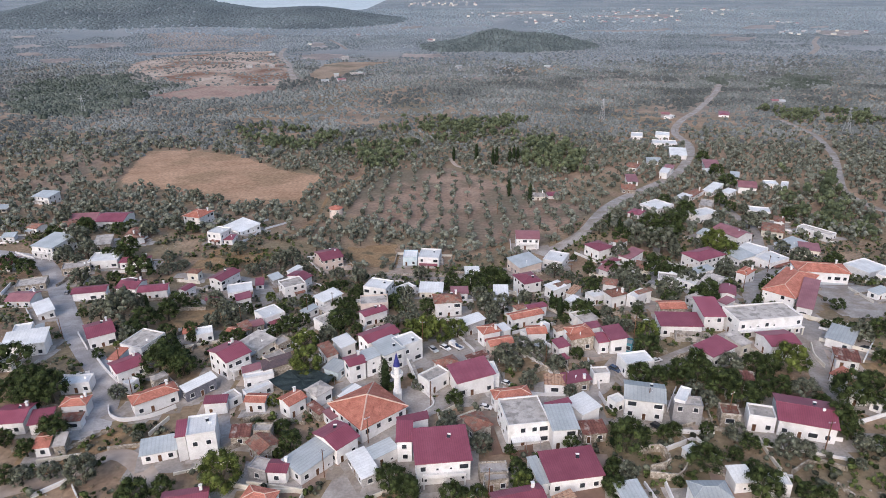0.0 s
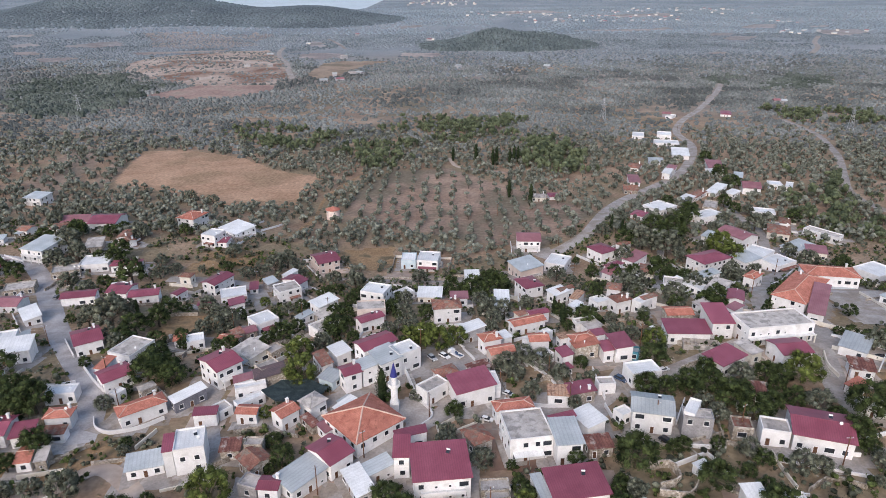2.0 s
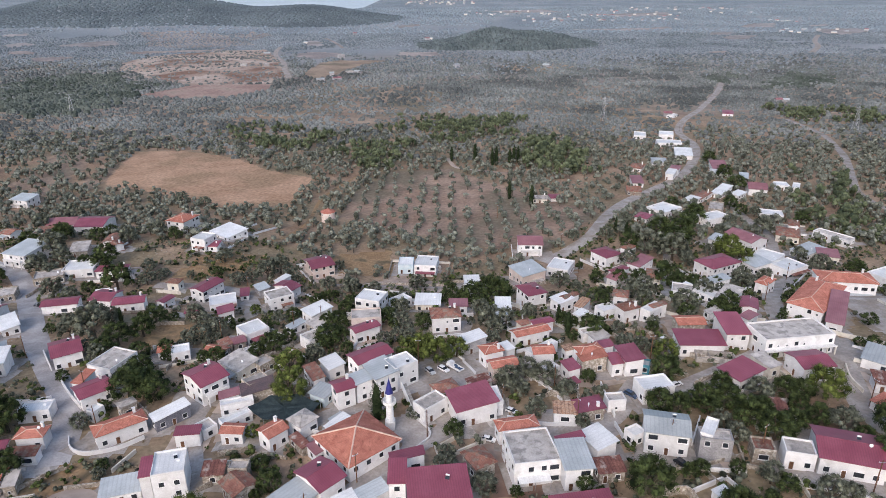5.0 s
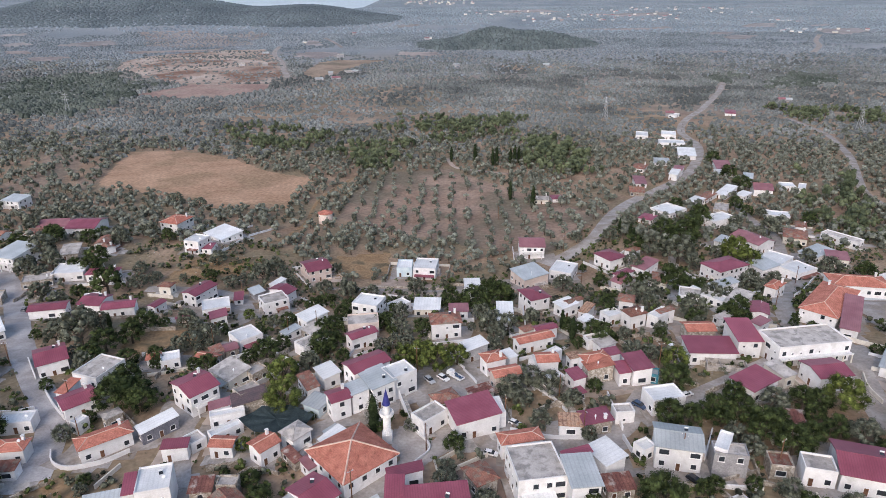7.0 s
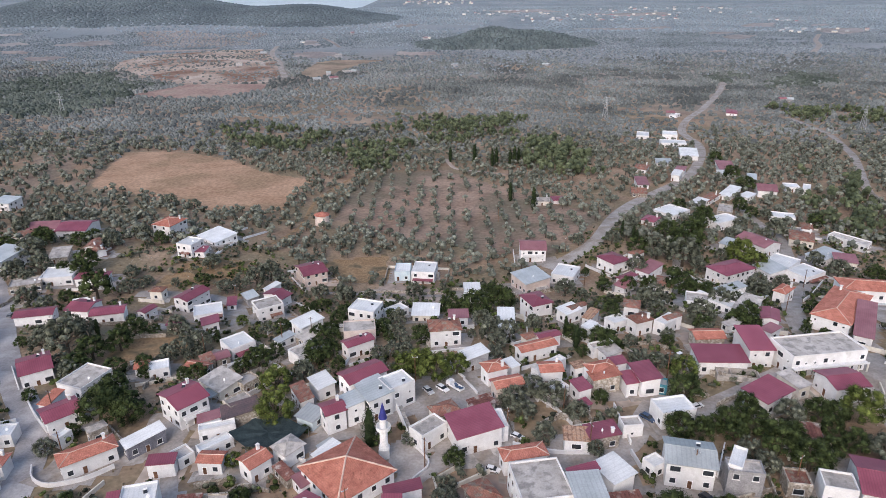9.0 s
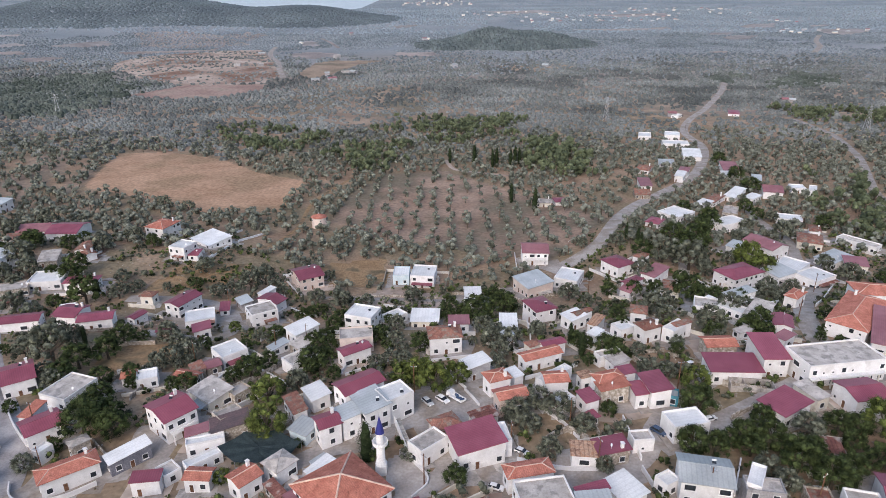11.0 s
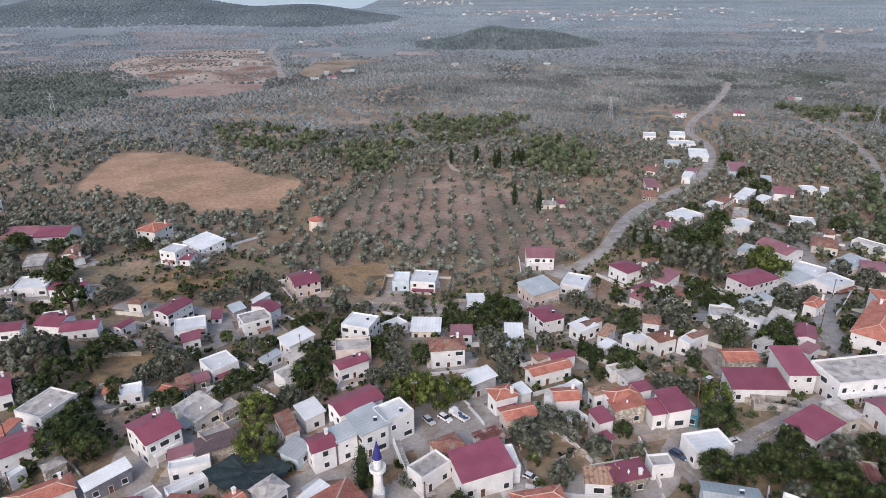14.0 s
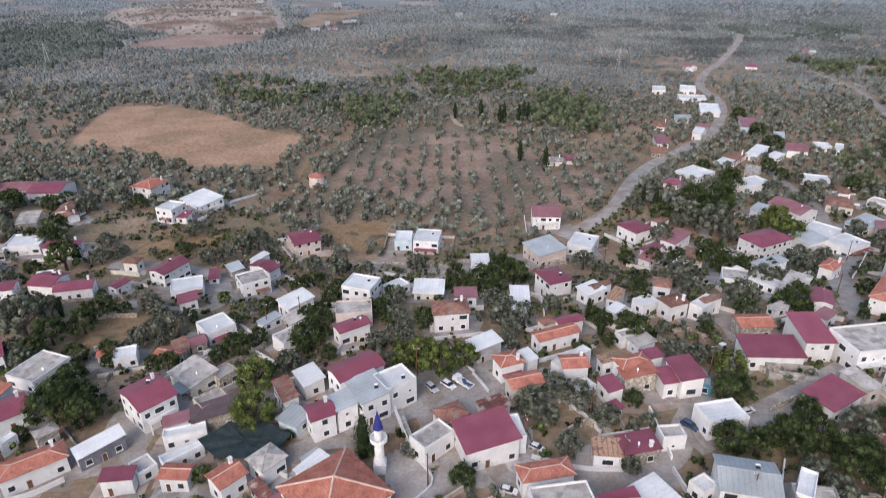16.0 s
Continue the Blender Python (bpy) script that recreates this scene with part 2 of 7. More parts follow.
# ---- mesh helpers ----
def mesh_of(name, verts, faces, materials, slots=None):
    me = bpy.data.meshes.new(name)
    verts, faces = np.asarray(verts, np.float32), np.asarray(faces, np.int32)
    k = faces.shape[1]
    me.vertices.add(len(verts))
    me.vertices.foreach_set("co", verts.ravel())
    me.loops.add(faces.size)
    me.loops.foreach_set("vertex_index", faces.ravel())
    me.polygons.add(len(faces))
    me.polygons.foreach_set("loop_start", np.arange(len(faces), dtype=np.int32) * k)
    if slots is not None:
        me.polygons.foreach_set("material_index", np.asarray(slots, np.int32))
    for m in materials:
        me.materials.append(m)
    me.update(calc_edges=True)
    return me


def part(name, bm, material, parent, label=""):
    me = bm
    if isinstance(bm, bmesh.types.BMesh):
        me = bpy.data.meshes.new(name)
        bm.to_mesh(me)
        bm.free()
        me.materials.append(material)
    ob = new(name, me)
    ob.parent = parent
    return tagged(ob, label)


def box(bm, x0, y0, z0, x1, y1, z1):
    r = bmesh.ops.create_cube(bm, size=1)
    for v in r["verts"]:
        v.co = Vector(((x0 + x1) / 2 + v.co.x * (x1 - x0), (y0 + y1) / 2 + v.co.y * (y1 - y0), (z0 + z1) / 2 + v.co.z * (z1 - z0)))
    return r["verts"]


def tube(bm, r0, r1, a, b, sides=10):
    a, b = Vector(a), Vector(b)
    r = bmesh.ops.create_cone(bm, cap_ends=True, segments=sides, radius1=r0, radius2=r1, depth=(b - a).length)
    turn = (b - a).to_track_quat("Z", "Y").to_matrix().to_4x4()
    bmesh.ops.transform(bm, verts=r["verts"], matrix=Matrix.Translation((a + b) / 2) @ turn)
    return r["verts"]


def slab(bm, corners, thick):
    """A slab under the polygon of corners."""
    up = [bm.verts.new(c) for c in corners]
    low = [bm.verts.new((c[0], c[1], c[2] - thick)) for c in corners]
    bm.faces.new(up)
    bm.faces.new(low[::-1])
    for i in range(len(up)):
        j = (i + 1) % len(up)
        bm.faces.new((up[j], up[i], low[i], low[j]))


def thing(name, x, y, z, turn=0.0):
    ob = new(name)
    ob.matrix_world = pose(x, y, z, 0, 0, turn)
    return ob


# ---- ground, water ----
def steps(dense0, dense1, step, lo, hi, growth):
    mid = list(np.arange(dense0, dense1 + 0.1, step))
    s, v = step, mid[-1]
    while v < hi:
        s *= growth
        v += min(s, 160)
        mid.append(v)
    s, v = step, mid[0]
    while v > lo:
        s *= growth
        v -= min(s, 160)
        mid.insert(0, v)
    return mid


def lay_ground():
    xs, ys = steps(-300, 330, 5, -6200, 6200, 1.07), steps(65, 540, 5, -900, 6400, 1.06)
    verts = [(x, y, ground_z(x, y)) for y in ys for x in xs]
    n = len(xs)
    faces = [(j * n + i, j * n + i + 1, (j + 1) * n + i + 1, (j + 1) * n + i) for j in range(len(ys) - 1) for i in range(n - 1)]
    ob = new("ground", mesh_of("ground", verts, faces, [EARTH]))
    tagged(ob, "dry brown earth slope falling to a plain of scrub, paled for haze", "ground", kind="structure")


lay_ground()
bm = bmesh.new()
box(bm, -2600, 3100, -37, 100, 6300, -35)
me = bpy.data.meshes.new("water")
bm.to_mesh(me)
bm.free()
me.materials.append(WATER)
tagged(new("water", me), "pale calm bay water reflecting the sky", "water", kind="structure")


def smooth_line(points, step):
    """Points along a rounded line through the given ones."""
    pts = [Vector((*p, 0)) for p in points]
    pts = [pts[0] * 2 - pts[1], *pts, pts[-1] * 2 - pts[-2]]
    out = []
    for a, b, c, d in zip(pts, pts[1:], pts[2:], pts[3:]):
        k = max(2, int((c - b).length / step))
        for i in range(k):
            t = i / k
            out.append(0.5 * ((2 * b) + (c - a) * t + (2 * a - 5 * b + 4 * c - d) * t * t + (3 * b - a - 3 * c + d) * t ** 3))
    return [*out, pts[-2]]


WAYS = []


def road(name, points, width, material, label, lift=0.12, width_end=None):
    line = smooth_line(points, 3.0)
    WAYS.append((np.array([(p.x, p.y) for p in line]), width / 2))
    verts, faces = [], []
    for i, p in enumerate(line):
        ahead = (line[min(i + 1, len(line) - 1)] - line[max(i - 1, 0)]).normalized()
        side = Vector((-ahead.y, ahead.x, 0))
        wide = width + ((width_end or width) - width) * i / len(line)
        for k in range(5):
            q = p + side * wide * ((k / 4 - 0.5) * (1 + 0.05 * noise.noise(Vector((p.x * 0.2, p.y * 0.2, k)))))
            verts.append((q.x, q.y, ground_z(q.x, q.y) + lift + 0.03 * (2 - abs(k - 2))))
    for i in range(len(line) - 1):
        for k in range(4):
            a = i * 5 + k
            faces.append((a + 1, a, a + 5, a + 6))
    ob = new(name, mesh_of(name, verts, faces, [material]))
    return tagged(ob, label, name.split("_")[-1], kind="structure")


PATCHES = []


def inside(x, y, poly):
    hit = False
    for (x0, y0), (x1, y1) in zip(poly, poly[1:] + poly[:1]):
        if (y0 > y) != (y1 > y) and x < (x1 - x0) * (y - y0) / (y1 - y0) + x0:
            hit = not hit
    return hit


def patch(name, poly, material, label, lift=0.07, keep=True, cell=3.0):
    """A sheet of other soil laid on the ground, with a ragged edge."""
    if keep:
        PATCHES.append(poly)
    bm = bmesh.new()
    x0, x1 = min(p[0] for p in poly), max(p[0] for p in poly)
    y0, y1 = min(p[1] for p in poly), max(p[1] for p in poly)
    nx, ny = int((x1 - x0) / cell) + 2, int((y1 - y0) / cell) + 2
    grid = {}

    def corner(i, j):
        if (i, j) not in grid:
            x, y = x0 + (i - 0.5) * cell, y0 + (j - 0.5) * cell
            x += cell * 0.6 * noise.noise(Vector((x * 0.13, y * 0.13, 3)))
            y += cell * 0.6 * noise.noise(Vector((x * 0.13, y * 0.13, 9)))
            grid[i, j] = bm.verts.new((x, y, ground_z(x, y) + lift))
        return grid[i, j]

    for i in range(nx):
        for j in range(ny):
            if inside(x0 + i * cell, y0 + j * cell, poly):
                bm.faces.new((corner(i, j), corner(i + 1, j), corner(i + 1, j + 1), corner(i, j + 1)))
    me = bpy.data.meshes.new(name)
    bm.to_mesh(me)
    bm.free()
    me.materials.append(material)
    return tagged(new(name, me), label, "field", kind="structure")


patch("field_brown", [(-224.9, 429), (-252.2, 536.9), (-214.5, 542.1), (-162.5, 508.3), (-120.9, 461.5), (-89.7, 443.3), (-89.7, 370.5), (-135.2, 374.4), (-169, 400.4)],
      FIELD, "mown brown stubble field edged by olive trees", cell=2.0)
TILLED = [(-55.9, 409.5), (-37.7, 460.2), (3.9, 466.7), (41.6, 414.7), (74.1, 367.9), (85.8, 348.4), (49.4, 288.6), (26, 299), (-27.3, 332.8), (-55.9, 354.9)]
patch("field_tilled", TILLED, SOIL, "tilled reddish soil between rows of olives", keep=False)
patch("field_dry", [(-53.3, 292.5), (-26, 300.3), (-20.8, 271.7), (-45.5, 266.5)], DRY, "small plot of dry yellow grass")
patch("field_dry", [(-114.4, 253.5), (-106.6, 287.3), (-80.6, 288.6), (-87.1, 262.6)], DRY, "sloping plot of dry orange grass", keep=False)
patch("field_yard", [(-29.9, 237.9), (-26, 267.8), (2.6, 257.4), (2.6, 231.4)], PALE_EARTH, "bare trodden yard below a white villa", keep=False)
patch("field_bare", [(-557, 1171), (-607, 1301), (-620, 1421), (-584, 1478), (-503, 1564), (-406, 1586), (-310, 1306), (-256, 1109), (-269, 1034), (-379, 1008), (-469, 1083), (-511, 1142)], PALE_EARTH, "pale bare hillside with a few shrubs", cell=9, lift=0.4, keep=True)
patch("field_dry", [(93.6, 135.2), (122.2, 150.8), (127.4, 143), (109.2, 133.9)], DRY, "mown dry grass beside a walled lane")
patch("field_dry", [(-107.9, 122.2), (-98.8, 133.9), (-79.3, 131.3), (-76.7, 122.2), (-96.2, 111.8)], DRY, "terraced waste ground with dry weeds", keep=False)

patch("field_slope", [(-101.5, 193.9), (-100.6, 204.7), (-92.3, 207.3), (-80.7, 206.6), (-76.1, 199.1), (-88.2, 191.9), (-95.0, 187.8)], DRY, "bare slope of orange-brown soil and weeds", cell=2.0, lift=0.12)
patch("field_haze", [(-861, 1993), (-754, 2057), (-613, 1971), (-462, 1701), (-601, 1625), (-718, 1684)], FAR_EARTH, "far slope of pinkish bare soil, greyed for haze", cell=16, lift=0.8, keep=False)
patch("field_haze", [(-613, 1971), (-555, 2052), (-486, 1974), (-494, 1822)], FAR_EARTH, "far slope of pinkish bare soil, greyed for haze", cell=14, lift=0.8, keep=False)
patch("field_red", [(-419, 914), (-391, 976), (-380, 1013), (-257, 1029), (-251, 965), (-288, 901), (-333, 882), (-393, 903)], RED_SOIL, "bare strip of reddish soil under a hillside", cell=6, lift=0.4, keep=True)
patch("field_grove", [(-150, 747), (-212, 965), (-196, 1056), (-123, 1027), (-55, 1027), (4, 932), (-16, 787), (-48, 677), (-91, 657)], GROVE_SOIL, "dry brown ground under scattered olives", cell=6, lift=0.3, keep=False)
patch("field_grove", [(-232, 406), (-250, 472), (-277, 559), (-270, 559), (-239, 472), (-225, 419)], GROVE_SOIL, "strip of dry brown ground beside a field", cell=3, lift=0.15, keep=False)
patch("field_grove", [(-287, 427), (-292, 473), (-320, 560), (-302, 581), (-260, 472), (-250, 400)], GROVE_SOIL, "dry brown ground between olive trees", cell=3, lift=0.12, keep=False)
patch("field_grove", [(-237, 1290), (-204, 1351), (-106, 1365), (-152, 1283), (-175, 1154), (-201, 1086), (-229, 1113)], GROVE_SOIL, "dull open pasture on the plain", cell=9, lift=0.5, keep=True)
patch("field_grove", [(100, 1291), (241, 1313), (235, 1222), (166, 1160), (106, 1228)], GROVE_SOIL, "reddish open ground on the plain", cell=9, lift=0.5, keep=False)
patch("field_grove", [(553, 1025), (619, 1084), (655, 1069), (589, 971), (532, 954)], GROVE_SOIL, "reddish open ground on the plain", cell=8, lift=0.5, keep=False)
patch("field_grove", [(-795, 1233), (-791, 1296), (-753, 1344), (-703, 1354), (-707, 1260), (-745, 1185)], GROVE_SOIL, "dry open ground on the plain", cell=9, lift=0.5, keep=False)
patch("field_far", [(-321, 1485), (-280, 1529), (-219, 1492), (-216, 1430), (-250, 1361), (-289, 1389)], FAR_EARTH, "distant bare field of pale soil, greyed for haze", cell=14, lift=0.6, keep=True)
patch("field_far", [(-359, 1770), (-353, 1817), (-321, 1799), (-291, 1665), (-325, 1666)], HAZE_EARTH, "distant bare field of pale soil, greyed for haze", cell=14, lift=0.6, keep=True)
patch("field_far", [(-103, 1528), (-19, 1510), (-0, 1456), (-53, 1438), (-95, 1459)], FAR_EARTH, "distant bare field of pale soil, greyed for haze", cell=14, lift=0.6, keep=True)
patch("field_far", [(-866, 1443), (-810, 1460), (-768, 1436), (-776, 1386), (-818, 1371)], FAR_EARTH, "distant bare field of pale soil, greyed for haze", cell=14, lift=0.6, keep=True)
patch("field_far", [(-955, 1691), (-917, 1782), (-864, 1823), (-800, 1713), (-858, 1662)], HAZE_EARTH, "distant bare field of pale soil, greyed for haze", cell=14, lift=0.6, keep=True)
patch("field_far", [(-716, 1556), (-525, 1593), (-520, 1661), (-503, 1564), (-675, 1492)], FAR_EARTH, "distant bare field of pale soil, greyed for haze", cell=14, lift=0.6, keep=True)
patch("field_far", [(-997, 1570), (-952, 1591), (-891, 1508), (-955, 1511)], FAR_EARTH, "distant bare field of pale soil, greyed for haze", cell=14, lift=0.6, keep=True)
patch("field_far", [(-1227, 1934), (-1166, 1951), (-1142, 1922), (-1202, 1893)], HAZE_EARTH, "distant bare field of pale soil, greyed for haze", cell=14, lift=0.6, keep=True)
patch("field_far", [(-1097, 1721), (-1077, 1783), (-1018, 1719), (-1043, 1656)], HAZE_EARTH, "distant bare field of pale soil, greyed for haze", cell=14, lift=0.6, keep=True)
patch("field_far", [(925, 2199), (1010, 2307), (1102, 2325), (1016, 2152), (929, 2157)], HAZE_EARTH, "distant bare field of pale soil, greyed for haze", cell=14, lift=0.6, keep=True)
patch("field_far", [(756, 1994), (834, 2007), (784, 1924), (731, 1927)], HAZE_EARTH, "distant bare field of pale soil, greyed for haze", cell=14, lift=0.6, keep=True)
patch("field_far", [(743, 1857), (799, 1923), (861, 1903), (774, 1788), (731, 1790)], HAZE_EARTH, "distant bare field of pale soil, greyed for haze", cell=14, lift=0.6, keep=True)
patch("field_far", [(567, 1499), (612, 1520), (610, 1486), (566, 1466)], FAR_EARTH, "distant bare field of pale soil, greyed for haze", cell=14, lift=0.6, keep=True)
patch("field_far", [(1156, 2229), (1248, 2268), (1194, 2183), (1143, 2186)], HAZE_EARTH, "distant bare field of pale soil, greyed for haze", cell=14, lift=0.6, keep=True)
patch("field_far", [(369, 2129), (633, 2154), (703, 2213), (695, 2130), (523, 2062)], HAZE_EARTH, "distant bare field of pale soil, greyed for haze", cell=14, lift=0.6, keep=True)
patch("field_far", [(-154, 2247), (-84, 2325), (-73, 2266), (-140, 2180)], HAZE_EARTH, "distant bare field of pale soil, greyed for haze", cell=14, lift=0.6, keep=True)
patch("field_far", [(1117, 2085), (1252, 2117), (1219, 2004), (1100, 1907), (1068, 1977)], HAZE_EARTH, "distant bare field of pale soil, greyed for haze", cell=14, lift=0.6, keep=True)
patch("field_far", [(181, 3023), (437, 3123), (503, 2925), (264, 2873)], HAZE_EARTH, "distant bare field of pale soil, greyed for haze", cell=14, lift=0.6, keep=True)
patch("field_far", [(612, 2781), (914, 2893), (875, 2699), (670, 2654)], HAZE_EARTH, "distant bare field of pale soil, greyed for haze", cell=14, lift=0.6, keep=True)
road("main_road", [(44.2, 278.2), (58.5, 289.9), (72.8, 308.1), (91, 349.7), (109.2, 382.2), (130, 406.9), (156, 436.8), (176.8, 470.6), (200.2, 523.9), (214.5, 572), (222.3, 630.5), (252.2, 703.3), (301.6, 790.4), (378.3, 938.6), (435.5, 1067.3)],
     7.0, DUST, "grey country road winding into the plain", width_end=7.5)
road("left_road", [(-91, 130), (-94.9, 144.3), (-101.4, 156), (-114.4, 171.6), (-132.6, 195), (-154.7, 227.5), (-174.2, 254.8), (-188.5, 267.8), (-214.5, 275.6)], 7.5, ASPHALT, "worn grey asphalt village road")
road("right_road", [(361.4, 708.5), (348.4, 612.3), (319.8, 535.6), (299, 487.5), (273, 435.5), (257.4, 400.4), (254.8, 369.2), (265.2, 331.5)], 5.6, DUST, "pale road through olive groves")
road("far_road", [(-246, 1087), (-271, 1170), (-301, 1287), (-337, 1391), (-371, 1528), (-390, 1655)], 10.0, DUST, "pale dirt road in the distance", lift=0.7)
road("plain_road", [(787, 1478), (867, 1608), (932, 1748), (1026, 1911)], 12.0, DUST, "pale road across the far plain", lift=0.8)
road("grove_road", [(-320, 1881), (-279, 1766), (-237, 1621)], 8.0, FAR_EARTH, "pale dirt road between far groves", lift=0.8)
road("street_lane", [(-92.3, 135.2), (-72.8, 143), (-63.7, 146.9), (-65, 158.6)], 5.6, DUST, "pale concrete village lane")
road("alley_lane", [(-55.9, 126.1), (-59.8, 136.5), (-62.4, 146.9)], 3.8, DUST, "narrow concrete alley")
road("mosque_lane", [(-26, 96.2), (-19.5, 117), (-11.7, 124.8), (-5.2, 132.6), (1.3, 139.1), (-3.9, 153.4), (-7.8, 169)], 5.6, DUST, "pale lane beside a mosque")
road("east_lane", [(28.6, 133.9), (40.3, 137.8), (46.8, 148.2), (54.6, 158.6)], 5, DUST, "pale village lane between houses")
road("upper_lane", [(45.5, 141.7), (62.4, 149.5), (83.2, 161.2), (98.8, 175.5), (110.5, 206.7), (130, 240.5), (153.4, 266.5)], 6.2, DUST, "pale village lane climbing past houses")
road("side_lane", [(96.2, 171.6), (107.9, 169), (104, 150.8), (100.1, 137.8), (102.7, 127.4), (117, 120.9)], 6.2, DUST, "pale walled lane")
road("hill_lane", [(176.8, 390), (167.7, 370.5), (165.1, 325), (156, 296.4), (145.6, 266.5)], 5, DUST, "pale lane between farmhouses")
road("middle_lane", [(78, 214.5), (93.6, 260), (101.4, 283.4)], 4.4, DUST, "narrow pale lane")
road("west_lane", [(-97.5, 218.4), (-74.1, 211.9), (-70.2, 222.3), (-81.9, 247), (-117, 249.6)], 5.6, DUST, "pale widening village lane")
road("garden_lane", [(-46.8, 256.1), (-22.1, 253.5), (2.6, 249.6), (23.4, 250.9)], 2.8, DUST, "narrow pale garden path")
road("dirt_lane", [(-85.8, 306.8), (-79.3, 317.2), (-74.1, 348.4), (-74.1, 396.5), (-59.8, 445.9)], 2.2, DRY, "dirt track beside a field")
road("wood_lane", [(2.6, 501.8), (9.1, 471.9), (24.7, 462.8), (46.8, 452.4)], 3.2, PALE_EARTH, "pale stone path by a pine wood")
road("lower_lane", [(-110.5, 104), (-89.7, 113.1), (-81.9, 120.9), (-72.8, 115.7), (-65, 106.6)], 4.6, PALE_EARTH, "dusty unpaved lane")
road("south_lane", [(67.6, 116.4), (85.8, 111.8), (94.9, 115), (117, 111.8)], 3.8, DUST, "concrete ledge lane below a house")
road("cross_lane", [(6.5, 145.6), (11.7, 133.9), (31.2, 131.3), (40.3, 133.9)], 4, DUST, "pale lane between low houses")
road("shop_lane", [(-35.1, 140.4), (-26, 146.9), (-16.9, 148.2), (-11.7, 153.4), (-6.5, 156)], 5, DUST, "concrete lane before white houses")
patch("pavement_parking", [(-6.5, 171.6), (7.8, 171.6), (11.7, 159.9), (6.5, 152.1), (-3.9, 154.7)], DUST, "dusty grey parking ground", lift=0.2, cell=1.5)
patch("pavement_school", [(133.9, 211.9), (152.1, 224.9), (156, 195), (139.1, 175.5), (126.1, 178.1)], DUST, "pale concrete school yard", lift=0.2, cell=2)
patch("pavement_square", [(93.6, 179.4), (111.8, 182), (117, 170.3), (109.2, 158.6), (98.8, 163.8)], DUST, "pale paved village square", lift=0.2, cell=2)
patch("pavement_mosque", [(-13, 140.4), (-7.8, 146.9), (-1.3, 132.6), (-7.8, 127.4)], DUST, "grey paved mosque yard", lift=0.2, cell=1)

# ---- houses ----
FEET = []
lot = random.Random(5)
WINDOW_MESH, PANE_MESH, SILL_MESH = {}, {}, {}


def opening(kind, parent, m):
    """A window or door set in the wall; m: its place in the house, y pointing out of the wall."""
    wide, high = {"window": (1.25, 1.35), "wide": (2.1, 1.35), "door": (1.0, 2.05), "small": (0.7, 0.7)}[kind]
    if kind not in WINDOW_MESH:
        bm = bmesh.new()
        t = 0.09
        loops = []
        for inset, depth in ((0, -0.06), (0, 0.05), (t, 0.05), (t, -0.06)):
            loops.append([bm.verts.new((px, depth, pz)) for px, pz in ((-wide / 2 + inset, inset), (wide / 2 - inset, inset), (wide / 2 - inset, high - inset), (-wide / 2 + inset, high - inset))])
        for p, q in zip(loops, loops[1:] + loops[:1]):
            for i in range(4):
                bm.faces.new((p[i], p[(i + 1) % 4], q[(i + 1) % 4], q[i]))
        bmesh.ops.recalc_face_normals(bm, faces=bm.faces[:])
        me = bpy.data.meshes.new("window_frame")
        bm.to_mesh(me)
        bm.free()
        me.materials.append(FRAME)
        bm = bmesh.new()
        box(bm, -wide / 2 + t, -0.05, t, wide / 2 - t, 0.012, high - t)
        pane = bpy.data.meshes.new("pane")
        bm.to_mesh(pane)
        bm.free()
        pane.materials.append(TIMBER if kind == "door" else PANE)
        WINDOW_MESH[kind], PANE_MESH[kind] = me, pane
    ob = new("door" if kind == "door" else "window", WINDOW_MESH[kind])
    ob.parent = parent
    ob.matrix_basis = m
    leaf = new("door_leaf" if kind == "door" else "pane", PANE_MESH[kind])
    leaf.parent = ob
    if kind in ("window", "wide"):
        if kind not in SILL_MESH:
            bm = bmesh.new()
            box(bm, -wide / 2 - 0.1, -0.05, -0.09, wide / 2 + 0.1, 0.14, -0.003)
            SILL_MESH[kind] = bpy.data.meshes.new("sill")
            bm.to_mesh(SILL_MESH[kind])
            bm.free()
            SILL_MESH[kind].materials.append(TRIM)
        sill = new("sill", SILL_MESH[kind])
        sill.parent = ob


ROOF_WORDS = {"maroon": "maroon metal", "faded": "faded maroon metal", "orange": "orange tiled", "brown": "weathered brown tiled", "white": "white sheet",
              "pale": "pale grey metal", "concrete": "bare concrete", "rust": "rusty sheet", "dark": "dark brown sheet", "striped": "striped old tiled"}
WALL_WORDS = {"white": "white plastered", "cream": "cream plastered", "pink": "pinkish plastered", "blue": "pale blue", "grey": "grey rendered", "slate": "dark grey rendered", "teal": "teal tarpaulin", "stone": "rubble stone"}
dice = random.Random(5)


